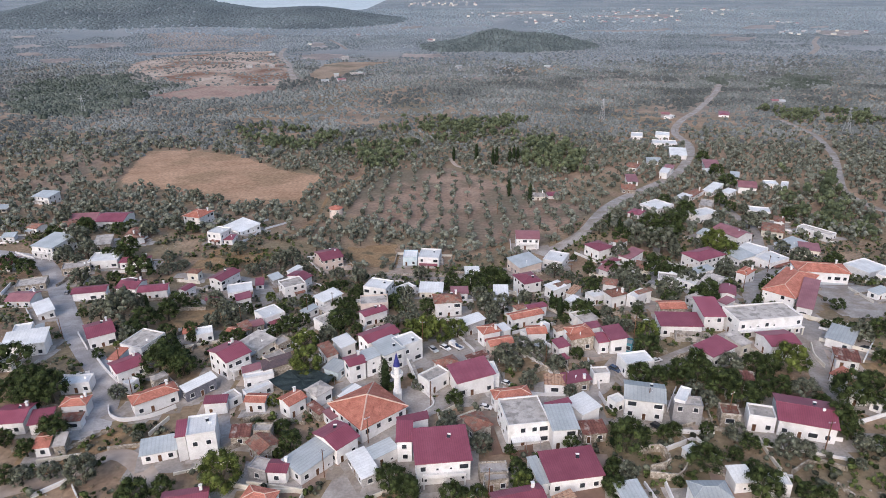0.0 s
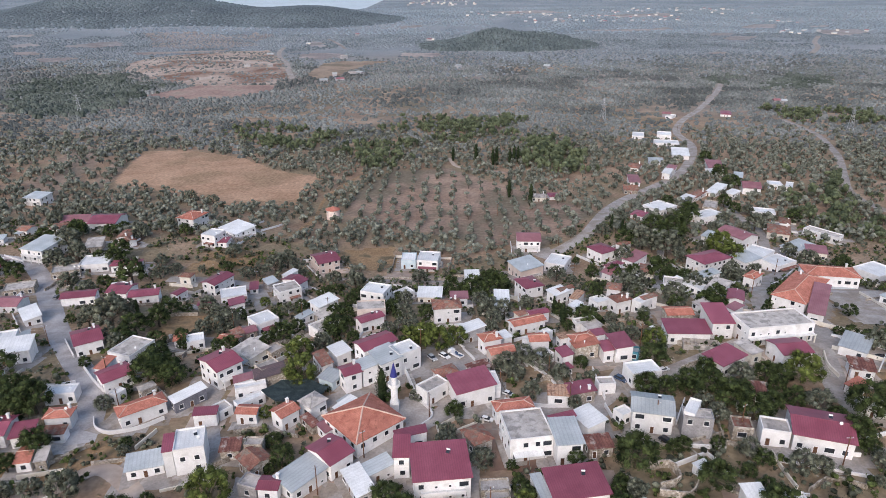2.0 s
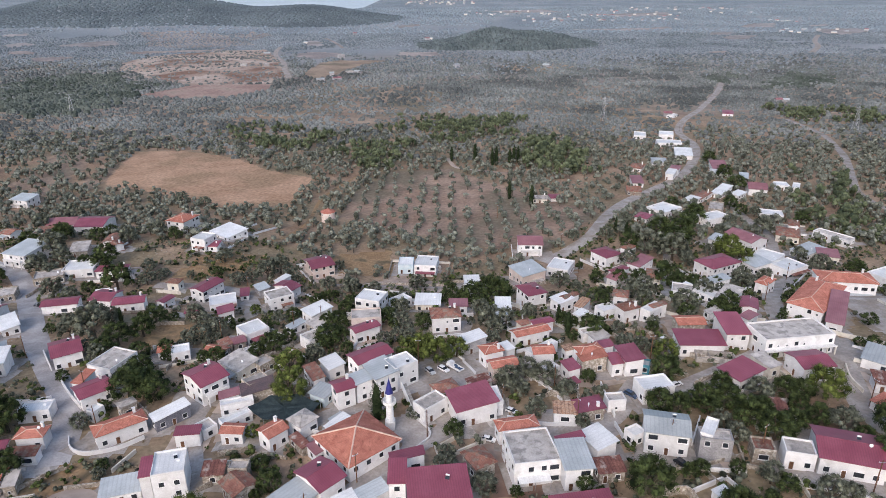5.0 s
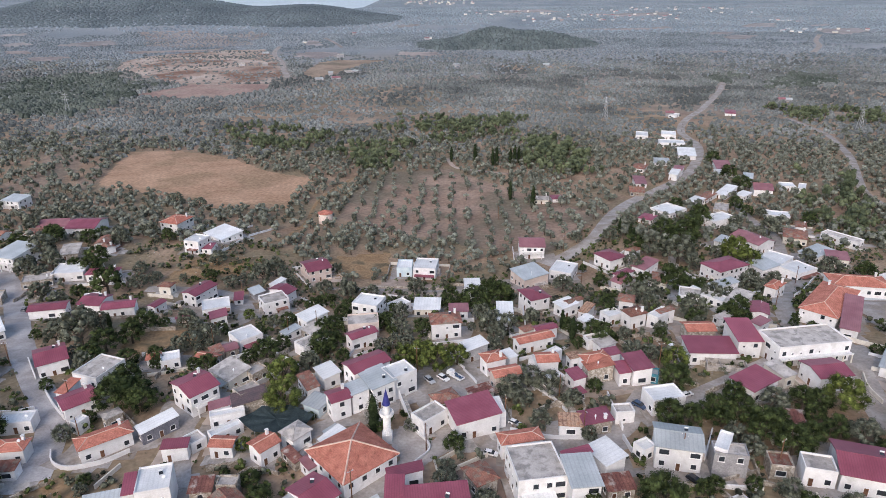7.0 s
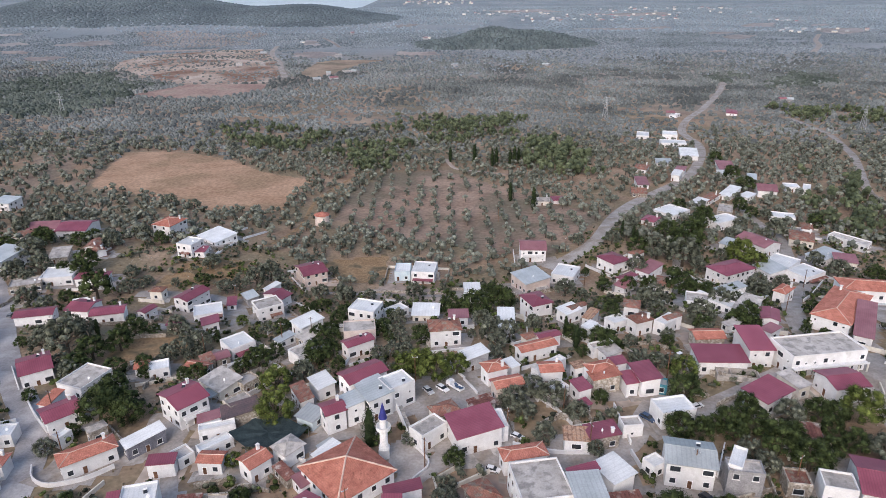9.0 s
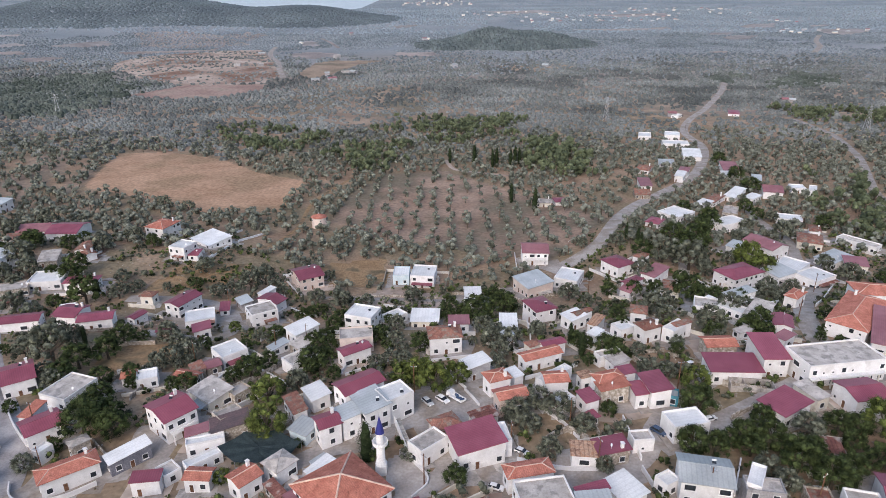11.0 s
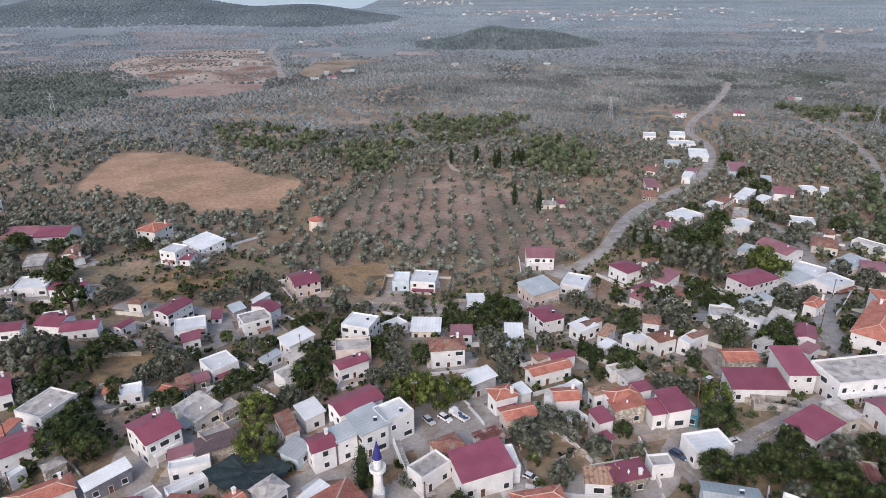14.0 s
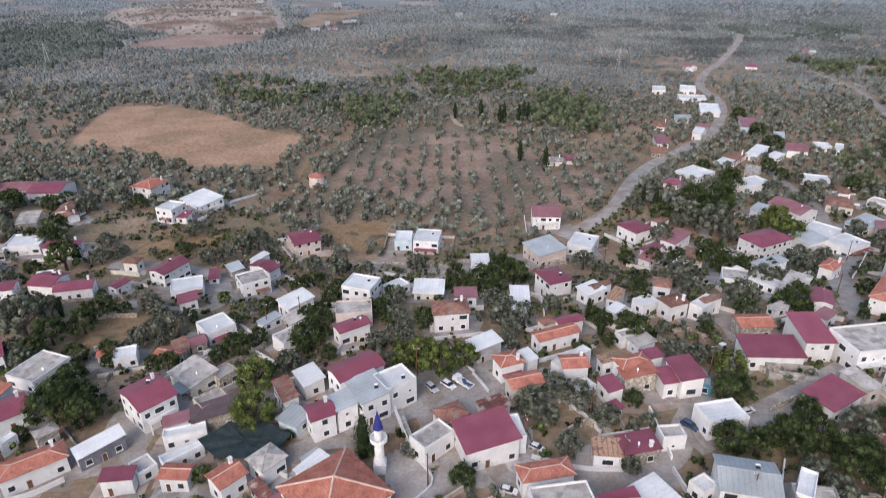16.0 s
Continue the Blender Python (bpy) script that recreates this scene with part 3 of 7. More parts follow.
def house(x, y, turn, w, d, h, roof, cover, wall, extras=""):
    """A village house: eaves w by d, h high at the eaves; a ridge runs along local x."""
    z = ground_z(x, y)
    if y > 330:
        h = max(2.6, h * 0.76)
    ob = thing("house" if w * d > 30 else "shed", x, y, z, turn)
    floors = "two-storey " if h >= 5.2 else "low " if h < 3.2 else ""
    shape = {"gable": "gable roof", "hip": "hipped roof", "shed": "sloping roof", "flat": "flat roof"}[roof]
    tagged(ob, f"{floors}{WALL_WORDS[wall]} {'house' if w * d > 30 else 'shed'} with {ROOF_WORDS[cover]} {shape}", "house" if w * d > 30 else "shed", group="village houses")
    rad = radians(turn)
    ca, sa = math.cos(rad), math.sin(rad)
    FEET.append((x, y, w / 2 + 0.6, d / 2 + 0.6, ca, sa))
    low = min(ground_z(x + a * w / 2 * ca - b * d / 2 * sa, y + a * w / 2 * sa + b * d / 2 * ca) for a in (-1, 1) for b in (-1, 1)) - z - 0.4
    over = 0.0 if roof == "flat" else min(0.45, 0.08 * min(w, d))
    wx, wy = w / 2 - over, d / 2 - over
    bm = bmesh.new()
    pitch = {"gable": 0.30, "hip": 0.30, "shed": 0.10, "flat": 0.0}[roof]
    rise = pitch * (d / 2 if roof in ("gable", "hip") else d)
    if cover == "maroon" and roof in ("gable", "hip"):
        rise *= 0.8
    t = 0.16
    if roof == "gable":
        a = [bm.verts.new(p) for p in ((-wx, -wy, low), (-wx, wy, low), (-wx, wy, h - t), (-wx, 0, h - t + rise * wy / (d / 2)), (-wx, -wy, h - t))]
        b = [bm.verts.new((wx, *v.co[1:])) for v in a]
        bm.faces.new(a[::-1])
        bm.faces.new(b)
        for i in range(5):
            j = (i + 1) % 5
            bm.faces.new((a[i], a[j], b[j], b[i]))
    elif roof == "shed":
        vs = box(bm, -wx, -wy, low, wx, wy, h - t)
        for v in vs:
            if v.co.z > 0.5:
                v.co.z += rise * (v.co.y + d / 2) / d
    else:
        box(bm, -wx, -wy, low, wx, wy, h - (t if roof == "hip" else 0))
    bmesh.ops.recalc_face_normals(bm, faces=bm.faces[:])
    part("wall", bm, WALL[wall], ob)
    bm = bmesh.new()
    hx, hy = w / 2, d / 2
    trim = None
    if roof == "gable":
        drop = 0.0
        slab(bm, [(-hx, -hy, h), (hx, -hy, h), (hx, 0, h + rise), (-hx, 0, h + rise)], t)
        slab(bm, [(hx, hy, h), (-hx, hy, h), (-hx, 0, h + rise), (hx, 0, h + rise)], t)
        trim = [((-hx - 0.02, 0, h + rise), (hx + 0.02, 0, h + rise))]
    elif roof == "hip":
        run = min(hy, hx)
        r = max(hx - hy, 0.0)
        k = max(hy - hx, 0.0)
        A, B = Vector((-r, -k, h + pitch * run * (0.85 if cover == "maroon" else 1))), Vector((r, k, h + pitch * run * (0.85 if cover == "maroon" else 1)))
        c = [Vector((-hx, -hy, h)), Vector((hx, -hy, h)), Vector((hx, hy, h)), Vector((-hx, hy, h))]
        cc = [bm.verts.new(p) for p in c]
        lo = [bm.verts.new((p.x, p.y, p.z - t)) for p in c]
        if (B - A).length < 0.3:
            top = bm.verts.new((A + B) / 2)
            for i in range(4):
                bm.faces.new((cc[i], cc[(i + 1) % 4], top))
            ends = [top.co.copy()] * 4
        else:
            ta, tb = bm.verts.new(A), bm.verts.new(B)
            if r > 0:
                bm.faces.new((cc[0], cc[1], tb, ta)), bm.faces.new((cc[1], cc[2], tb)), bm.faces.new((cc[2], cc[3], ta, tb)), bm.faces.new((cc[3], cc[0], ta))
                ends = [A, B, B, A]
            else:
                bm.faces.new((cc[0], cc[1], ta)), bm.faces.new((cc[1], cc[2], tb, ta)), bm.faces.new((cc[2], cc[3], tb)), bm.faces.new((cc[3], cc[0], ta, tb))
                ends = [A, A, B, B]
        for i in range(4):
            j = (i + 1) % 4
            bm.faces.new((cc[j], cc[i], lo[i], lo[j]))
        bm.faces.new(lo[::-1])
        trim = [(c[i], ends[i]) for i in range(4)] + ([(A, B)] if (B - A).length > 0.3 else [])
    elif roof == "shed":
        slab(bm, [(-hx, -hy, h), (hx, -hy, h), (hx, hy, h + rise), (-hx, hy, h + rise)], t)
    else:
        box(bm, -hx + 0.2, -hy + 0.2, h - 0.05, hx - 0.2, hy - 0.2, h + 0.06)
    bmesh.ops.recalc_face_normals(bm, faces=bm.faces[:])
    top = part("roof", bm, ROOF[cover], ob)
    if trim:
        for a, b in trim:
            bm = bmesh.new()
            thick = 0.11 if cover in ("orange", "brown") else 0.07
            tube(bm, thick, thick, a, b, 6)
            part("ridge_cap", bm, RIDGE if cover == "orange" else ROOF[cover], top)
    if roof == "flat":
        for a in ((-hx, -hy, hx, -hy + 0.2), (-hx, hy - 0.2, hx, hy), (-hx, -hy + 0.2, -hx + 0.2, hy - 0.2), (hx - 0.2, -hy + 0.2, hx, hy - 0.2)):
            bm = bmesh.new()
            box(bm, a[0], a[1], h + 0.002, a[2], a[3], h + 0.5)
            part("parapet", bm, WALL[wall], ob)
    if w * d > 45 and y < 330 and dice.random() < 0.6:
        bm = bmesh.new()
        ax, ay = hx + dice.uniform(0.6, 1.8), hy + dice.uniform(1.0, 2.6)
        lo = min(ground_z(x + a * ax * ca + ay * sa, y + a * ax * sa - ay * ca) for a in (-1, 1)) - z - 0.5
        box(bm, -ax, -ay, min(lo, low), ax, wy * 0.5, 0.12)
        part("terrace", bm, DUST, ob, "pale concrete terrace")
        FEET[-1] = (x, y, ax, ay, ca, sa)
    # openings in the walls turned to the south
    sides = [(wx, wy, 0), (wy, wx, 90), (wx, wy, 180), (wy, wx, -90)]
    for half, out, ang in sides:
        facing = math.cos(radians(turn + ang))
        if facing < 0.12 or half < 1.2:
            continue
        n = max(1, int(2 * half / 2.5))
        for level in range(2 if h >= 5.2 else 1):
            base = (0.95 + 2.85 * level) if h > 3.2 else 0.8
            if base + 1.4 > h - 0.1:
                base = max(0.3, h - 1.8)
            for i in range(n):
                if dice.random() < 0.15 and n > 1:
                    continue
                u = -half + (i + 0.5) * 2 * half / n + dice.uniform(-0.2, 0.2)
                kind = dice.choice(("window", "window", "window", "window", "wide", "small"))
                b = base
                if level == 0 and i == n // 2 and n > 1 and h > 2.6:
                    kind, b = "door", 0.05
                if kind == "wide" and half < 2:
                    kind = "window"
                m = Matrix.Rotation(radians(ang + 180), 4, "Z") @ Matrix.Translation((u, out, b))
                opening(kind, ob, m)
    fronts = sorted((a for a in sides if math.cos(radians(turn + a[2])) > 0.12 and a[0] > 1.6), key=lambda a: -math.cos(radians(turn + a[2])))
    if y < 330 and w * d > 32 and h > 2.7 and fronts and "B" not in extras and "H" not in extras:
        half, out, ang = fronts[0]
        spin = Matrix.Rotation(radians(ang + 180), 4, "Z")
        if lot.random() < 0.16:
            wide, deep, tall = half * lot.uniform(0.45, 0.9), lot.uniform(1.5, 2.6), lot.uniform(2.35, 2.6)
            mid = lot.uniform(-1, 1) * (half - wide)
            bm = bmesh.new()
            slab(bm, [(mid - wide, out + 0.004, tall + 0.25), (mid + wide, out + 0.004, tall + 0.25), (mid + wide, out + deep, tall), (mid - wide, out + deep, tall)], 0.06)
            bmesh.ops.recalc_face_normals(bm, faces=bm.faces[:])
            bmesh.ops.transform(bm, matrix=spin, verts=bm.verts[:])
            awning = part("awning", bm, ROOF[lot.choice(("pale", "white", "maroon", "rust", "faded", "concrete", "brown"))], ob, "lean-to awning")
            for px in (mid - wide + 0.1, mid, mid + wide - 0.1):
                bm = bmesh.new()
                tube(bm, 0.06, 0.06, (px, out + deep - 0.15, low), (px, out + deep - 0.15, tall - 0.04), 6)
                bmesh.ops.transform(bm, matrix=spin, verts=bm.verts[:])
                part("post", bm, STEEL, awning)
        if h >= 5.2 and len(fronts) > 1 and lot.random() < 0.4:
            half, out, ang = fronts[1]
            spin = Matrix.Rotation(radians(ang + 180), 4, "Z")
            bm = bmesh.new()
            for k in range(14):
                u = -half + 0.3 + k * 0.27
                if u + 0.27 < half:
                    box(bm, u, out + 0.004, low, u + 0.268, out + 1.1, 0.2 * (k + 1))
            bmesh.ops.transform(bm, matrix=spin, verts=bm.verts[:])
            part("stairs", bm, ROOF["concrete"], ob, "outside concrete stairs")
        if lot.random() < 0.22:
            bm = bmesh.new()
            bmesh.ops.create_cone(bm, cap_ends=True, segments=14, radius1=0.38, radius2=0.1, depth=0.16,
                                  matrix=Matrix.Translation((wx * 0.6, -wy * 0.2, h + rise * 0.75 + 0.75)) @ Matrix.Rotation(radians(70), 4, "X"))
            tube(bm, 0.03, 0.03, (wx * 0.6, -wy * 0.2 + 0.1, h), (wx * 0.6, -wy * 0.2 + 0.1, h + rise * 0.75 + 0.75), 6)
            part("satellite_dish", bm, TANK, ob)
    if "C" in extras or roof in ("gable", "hip") and y < 400 and w * d > 45 and lot.random() < 0.3 or roof == "hip" and cover in ("orange", "brown") and w * d > 60:
        bm = bmesh.new()
        px, py = wx * 0.7, wy * 0.55
        box(bm, px - 0.3, py - 0.3, h - 0.2, px + 0.3, py + 0.3, h + rise * 0.6 + 1.2)
        box(bm, px - 0.4, py - 0.4, h + rise * 0.6 + 1.2, px + 0.4, py + 0.4, h + rise * 0.6 + 1.32)
        part("chimney", bm, TRIM, ob)
    if "B" in extras or "H" in extras:
        deep = 1.5
        bx = wx if "H" in extras else wx * 0.8
        for bz in ((3.0,) if "B" in extras else (3.2,)):
            bm = bmesh.new()
            box(bm, -bx, -wy - deep, bz, bx, -wy - 0.003, bz + 0.18)
            slab_part = part("balcony", bm, TRIM, ob, "white balcony slab")
            bm = bmesh.new()
            box(bm, -bx, -wy - deep, bz + 0.182, bx, -wy - deep + 0.1, bz + (1.0 if "B" in extras else 0.45))
            part("railing", bm, WALL[wall], slab_part)
        count = 9 if "H" in extras else 3
        for k in range(count):
            px = -bx + 0.2 + (2 * bx - 0.4) * k / (count - 1)
            bm = bmesh.new()
            box(bm, px - 0.14, -wy - deep + 0.05, low, px + 0.14, -wy - deep + 0.33, 2.997 if "B" in extras else 3.197)
            part("column", bm, WALL["cream" if "H" in extras else wall], ob)
    if "T" in extras:
        p = Matrix.Translation((x, y, z)) @ Matrix.Rotation(rad, 4, "Z")
        tz = h + (rise * 0.62 if roof in ("gable", "hip") else rise * 0.7 if roof == "shed" else 0.06)
        q = p @ Vector((wx * 0.35, wy * (0.38 if roof in ("gable", "hip") else 0.4), tz))
        solar_heater(q.x, q.y, q.z)
    return ob


HEATERS = []


def solar_heater(x, y, z):
    if HEATERS:
        copy_thing(HEATERS[0], pose(x, y, z, 0, 0, dice.uniform(-30, 30)) @ Matrix.Scale(0.72, 4))
        return
    ob = thing("solar_water_heater", x, y, z)
    ob.scale = (0.72, 0.72, 0.72)
    tagged(ob, "white roof water tank with a tilted solar panel", "water heater", group="roof water heaters")
    bm = bmesh.new()
    tube(bm, 0.34, 0.34, (-0.8, 0.1, 1.25), (0.8, 0.1, 1.25), 14)
    bmesh.ops.bevel(bm, geom=[e for e in bm.edges if abs(e.verts[0].co.x - e.verts[1].co.x) < 0.01], offset=0.08, segments=2, affect="EDGES")
    part("tank", bm, TANK, ob)
    bm = bmesh.new()
    slab(bm, [(-0.75, -1.2, 0.25), (0.75, -1.2, 0.25), (0.75, -0.15, 0.9), (-0.75, -0.15, 0.9)], 0.1)
    part("panel", bm, PANE, ob, "dark glass solar panel")
    for sx in (-0.7, 0.7):
        for a, b in (((sx, -1.4, -0.5), (sx, -1.4, 0.25)), ((sx, 0.1, -0.9), (sx, 0.1, 1.0))):
            bm = bmesh.new()
            tube(bm, 0.04, 0.04, a, b, 6)
            part("leg", bm, STEEL, ob)
    HEATERS.append(ob)


house(-246.4, 378.3, -13, 12.6, 10.6, 6.9, "shed", "pale", "white", "B")
house(-196.4, 330.1, 8, 14.5, 13.1, 4.0, "gable", "faded", "white")
house(-177.8, 324.5, 1, 15.0, 15.5, 4.0, "gable", "maroon", "white")
house(-193.4, 310.9, 11, 11.6, 7.3, 3.0, "shed", "brown", "white")
house(-208.5, 305.4, -16, 6.6, 7.7, 3.5, "gable", "brown", "white")
house(-182.6, 275.0, -16, 12.5, 14.9, 5.9, "shed", "pale", "white", "B")
house(-195.4, 258.2, 5, 10.0, 9.8, 3.5, "gable", "maroon", "white")
house(-215.1, 292.7, 14, 6.3, 5.8, 2.5, "shed", "pale", "white")
house(-259.9, 357.0, 7, 7.3, 7.4, 3.0, "shed", "pale", "stone")
house(-153.5, 292.8, -85, 10.5, 6.1, 4.0, "gable", "brown", "white")
house(-163.6, 283.2, 16, 7.8, 10.7, 3.0, "shed", "concrete", "stone")
house(-152.6, 262.4, 9, 12.3, 10.9, 3.5, "flat", "white", "white")
house(-138.3, 259.9, 7, 12.8, 6.6, 3.5, "hip", "maroon", "white")
house(-161.8, 254.4, 22, 11.0, 8.3, 3.0, "flat", "concrete", "stone")
house(-171.2, 236.8, 21, 11.1, 8.3, 2.5, "flat", "concrete", "stone")
house(-160.8, 215.0, 1, 9.9, 8.8, 3.0, "gable", "faded", "white")
house(-145.7, 202.5, -51, 12.0, 6.0, 3.0, "shed", "white", "white")
house(-138.6, 221.7, 13, 12.7, 6.7, 4.0, "gable", "maroon", "white")
house(-125.4, 227.8, -7, 9.0, 9.4, 4.5, "gable", "maroon", "white", "T")
house(-114.7, 223.6, 14, 11.3, 7.0, 4.0, "gable", "maroon", "white")
house(-128.8, 232.1, 18, 5.0, 2.7, 4.7, "flat", "white", "white")
house(-103.7, 228.3, 67, 6.2, 4.0, 3.0, "gable", "maroon", "white")
house(-107.0, 246.0, -8, 5.5, 4.7, 4.0, "hip", "brown", "cream")
house(-92.1, 239.9, 64, 11.8, 7.4, 5.9, "gable", "maroon", "white", "T")
house(-87.8, 214.1, 4, 6.2, 3.9, 3.0, "gable", "maroon", "stone")
house(-132.7, 324.5, -19, 11.1, 12.8, 5.9, "hip", "orange", "white")
house(-110.0, 289.5, -19, 7.7, 8.5, 5.9, "flat", "white", "white")
house(-105.5, 310.7, -39, 15.5, 12.5, 2.4, "shed", "white", "white")
house(-105.2, 288.3, -3, 5.5, 6.0, 3.0, "shed", "maroon", "white")
house(-54.3, 271.2, 30, 10.6, 12.6, 5.4, "gable", "maroon", "pink", "T")
house(-73.1, 247.4, -55, 7.0, 5.0, 3.0, "shed", "pale", "grey")
house(-78.4, 241.9, 13, 3.7, 6.4, 2.5, "shed", "maroon", "white")
house(-61.9, 230.5, -58, 7.8, 9.0, 5.4, "flat", "concrete", "white")
house(-62.6, 246.7, 61, 5.8, 10.1, 4.0, "gable", "maroon", "white")
house(-66.3, 254.3, -35, 3.4, 6.9, 4.0, "shed", "white", "white")
house(-43.1, 207.7, -49, 7.2, 8.8, 4.0, "shed", "white", "white")
house(-25.4, 216.6, -18, 9.1, 8.1, 5.9, "flat", "white", "white", "T")
house(-25.2, 198.1, 8, 9.6, 6.7, 4.9, "flat", "concrete", "pink")
house(-24.6, 188.7, 35, 9.1, 4.9, 4.5, "gable", "maroon", "white", "T")
house(-39.2, 186.7, -45, 5.5, 8.9, 3.5, "flat", "concrete", "white")
house(-61.3, 194.0, -48, 7.7, 7.7, 4.0, "flat", "white", "white")
house(-64.1, 186.9, 33, 4.6, 4.8, 3.0, "gable", "faded", "stone")
house(-68.5, 180.7, -17, 7.2, 3.8, 3.0, "gable", "orange", "stone")
house(-79.8, 181.2, 21, 5.3, 5.1, 3.0, "flat", "white", "white")
house(-84.9, 182.4, 12, 4.3, 5.3, 3.0, "gable", "orange", "white")
house(-58.2, 168.9, -38, 9.6, 7.6, 3.8, "shed", "concrete", "cream")
house(-50.3, 157.6, -45, 4.4, 6.0, 4.0, "flat", "concrete", "stone")
house(-48.7, 153.9, -68, 6.0, 8.9, 4.0, "shed", "dark", "stone")
house(-63.5, 157.7, 48, 8.6, 10.4, 6.4, "gable", "maroon", "white", "TB")
house(-55.5, 151.4, -70, 3.8, 5.4, 4.0, "shed", "faded", "white")
house(-52.7, 148.5, -71, 2.5, 8.2, 3.5, "flat", "white", "white")
house(-69.0, 146.0, -48, 4.4, 9.4, 3.5, "shed", "white", "slate")
house(-61.0, 136.8, 7, 6.2, 3.4, 4.0, "shed", "maroon", "white")
house(-59.2, 121.8, 15, 6.7, 7.7, 6.9, "flat", "white", "white", "T")
house(-63.5, 120.0, 15, 2.5, 6.1, 7.4, "shed", "maroon", "white")
house(-69.5, 119.9, 17, 8.9, 6.0, 3.0, "shed", "pale", "white")
house(-79.5, 140.9, 37, 12.2, 5.8, 4.3, "hip", "orange", "white", "C")
house(-81.7, 149.7, -44, 3.1, 4.5, 4.0, "hip", "concrete", "stone")
house(-93.7, 156.4, 43, 8.8, 7.9, 4.0, "gable", "maroon", "white", "C")
house(-98.5, 161.2, -12, 3.2, 6.4, 4.0, "shed", "orange", "white")
house(-96.6, 173.5, -20, 8.6, 10.5, 3.5, "flat", "concrete", "white")
house(-113.2, 179.1, 34, 8.6, 10.9, 4.9, "gable", "maroon", "white", "T")
house(-89.1, 148.2, -26, 2.5, 3.4, 3.0, "flat", "white", "white")
house(-99.1, 137.8, 7, 7.0, 4.9, 4.0, "hip", "orange", "white", "C")
house(-104.8, 149.0, 11, 7.8, 4.8, 3.0, "flat", "white", "white")
house(-112.3, 132.1, 8, 8.1, 8.7, 4.0, "gable", "maroon", "white", "T")
house(-104.7, 131.3, 15, 5.7, 6.2, 3.5, "shed", "maroon", "white")
house(-98.3, 131.6, 7, 7.6, 3.6, 3.0, "shed", "brown", "white")
house(-132.3, 171.1, 18, 12.5, 9.0, 4.9, "shed", "white", "white")
house(-137.2, 177.7, 22, 5.3, 6.1, 5.4, "flat", "white", "white")
house(-99.1, 122.8, 11, 3.9, 6.6, 3.0, "gable", "orange", "white")
house(-95.2, 122.6, 15, 2.9, 5.1, 3.0, "shed", "concrete", "stone")
house(-55.8, 100.3, 12, 10.0, 5.6, 4.0, "gable", "maroon", "white")
house(-39.6, 99.9, -14, 7.4, 4.9, 4.0, "hip", "orange", "white")
house(-26.0, 118.2, 47, 7.2, 9.3, 4.9, "gable", "maroon", "white", "T")
house(-31.6, 112.3, -44, 7.6, 9.8, 3.5, "shed", "pale", "white")
house(-37.8, 109.7, -4, 5.0, 4.5, 3.5, "gable", "maroon", "white", "C")
house(-42.3, 111.0, -18, 4.7, 3.8, 3.0, "flat", "concrete", "grey")
house(-43.6, 118.4, -45, 6.6, 6.2, 3.5, "gable", "brown", "stone")
house(-44.8, 123.3, 1, 4.2, 3.1, 4.0, "flat", "concrete", "stone")
house(-50.7, 123.9, 7, 5.1, 4.7, 3.0, "shed", "rust", "stone")
house(-50.3, 137.4, -3, 5.9, 4.2, 3.5, "gable", "orange", "white")
house(-40.2, 135.1, 48, 5.9, 5.4, 4.5, "gable", "orange", "white", "C")
house(-34.0, 139.4, -40, 5.5, 5.9, 4.0, "hip", "concrete", "white")
house(-8.0, 124.0, -78, 3.2, 7.8, 4.0, "shed", "maroon", "white")
house(-0.9, 110.4, 7, 12.7, 11.2, 6.3, "shed", "maroon", "white", "TB")
house(-9.5, 116.2, 2, 4.0, 7.0, 6.1, "shed", "maroon", "white")
house(-15.5, 113.7, -58, 4.6, 8.4, 3.0, "shed", "pale", "white")
house(-18.7, 109.8, -61, 9.8, 4.7, 3.0, "shed", "white", "grey")
house(6.9, 142.7, -73, 9.6, 11.0, 4.9, "shed", "maroon", "white")
house(12.2, 144.5, 10, 3.7, 6.5, 4.0, "flat", "white", "white")
house(-3.2, 143.2, -48, 4.6, 7.4, 4.2, "flat", "concrete", "white")
house(0.4, 150.3, -61, 5.0, 6.6, 3.6, "hip", "brown", "cream")
house(-20.0, 162.9, 37, 11.4, 6.8, 6.9, "gable", "maroon", "white")
house(-11.3, 158.6, -55, 6.0, 7.0, 6.4, "flat", "white", "white", "T")
house(-16.6, 155.8, -59, 9.0, 7.0, 6.4, "shed", "pale", "white", "T")
house(-21.4, 152.7, -60, 5.7, 5.1, 5.9, "shed", "pale", "white")
house(-25.6, 150.0, 29, 5.6, 5.6, 5.9, "gable", "maroon", "white", "C")
house(-31.4, 151.9, -30, 5.7, 5.3, 3.0, "shed", "pale", "blue")
house(-30.8, 164.6, -56, 6.9, 5.3, 4.0, "shed", "white", "white")
house(-34.9, 159.7, -60, 8.5, 3.7, 4.0, "shed", "brown", "white")
house(13.2, 166.2, -68, 5.2, 6.2, 4.9, "hip", "orange", "white", "C")
house(15.8, 157.9, 18, 7.7, 4.7, 4.9, "gable", "orange", "pink")
house(8.4, 175.6, -63, 5.4, 7.4, 4.4, "shed", "white", "grey")
house(25.7, 179.4, 23, 11.6, 4.6, 4.0, "gable", "orange", "white")
house(24.8, 186.0, -62, 3.3, 4.5, 4.0, "hip", "brown", "cream")
house(29.9, 186.1, 21, 7.2, 3.6, 4.0, "gable", "maroon", "white")
house(30.5, 214.3, -67, 9.3, 7.9, 5.9, "hip", "maroon", "white", "T")
house(34.5, 257.3, -67, 12.6, 11.4, 5.0, "shed", "pale", "pink")
house(49.7, 264.7, -25, 9.1, 11.4, 4.0, "flat", "white", "white", "T")
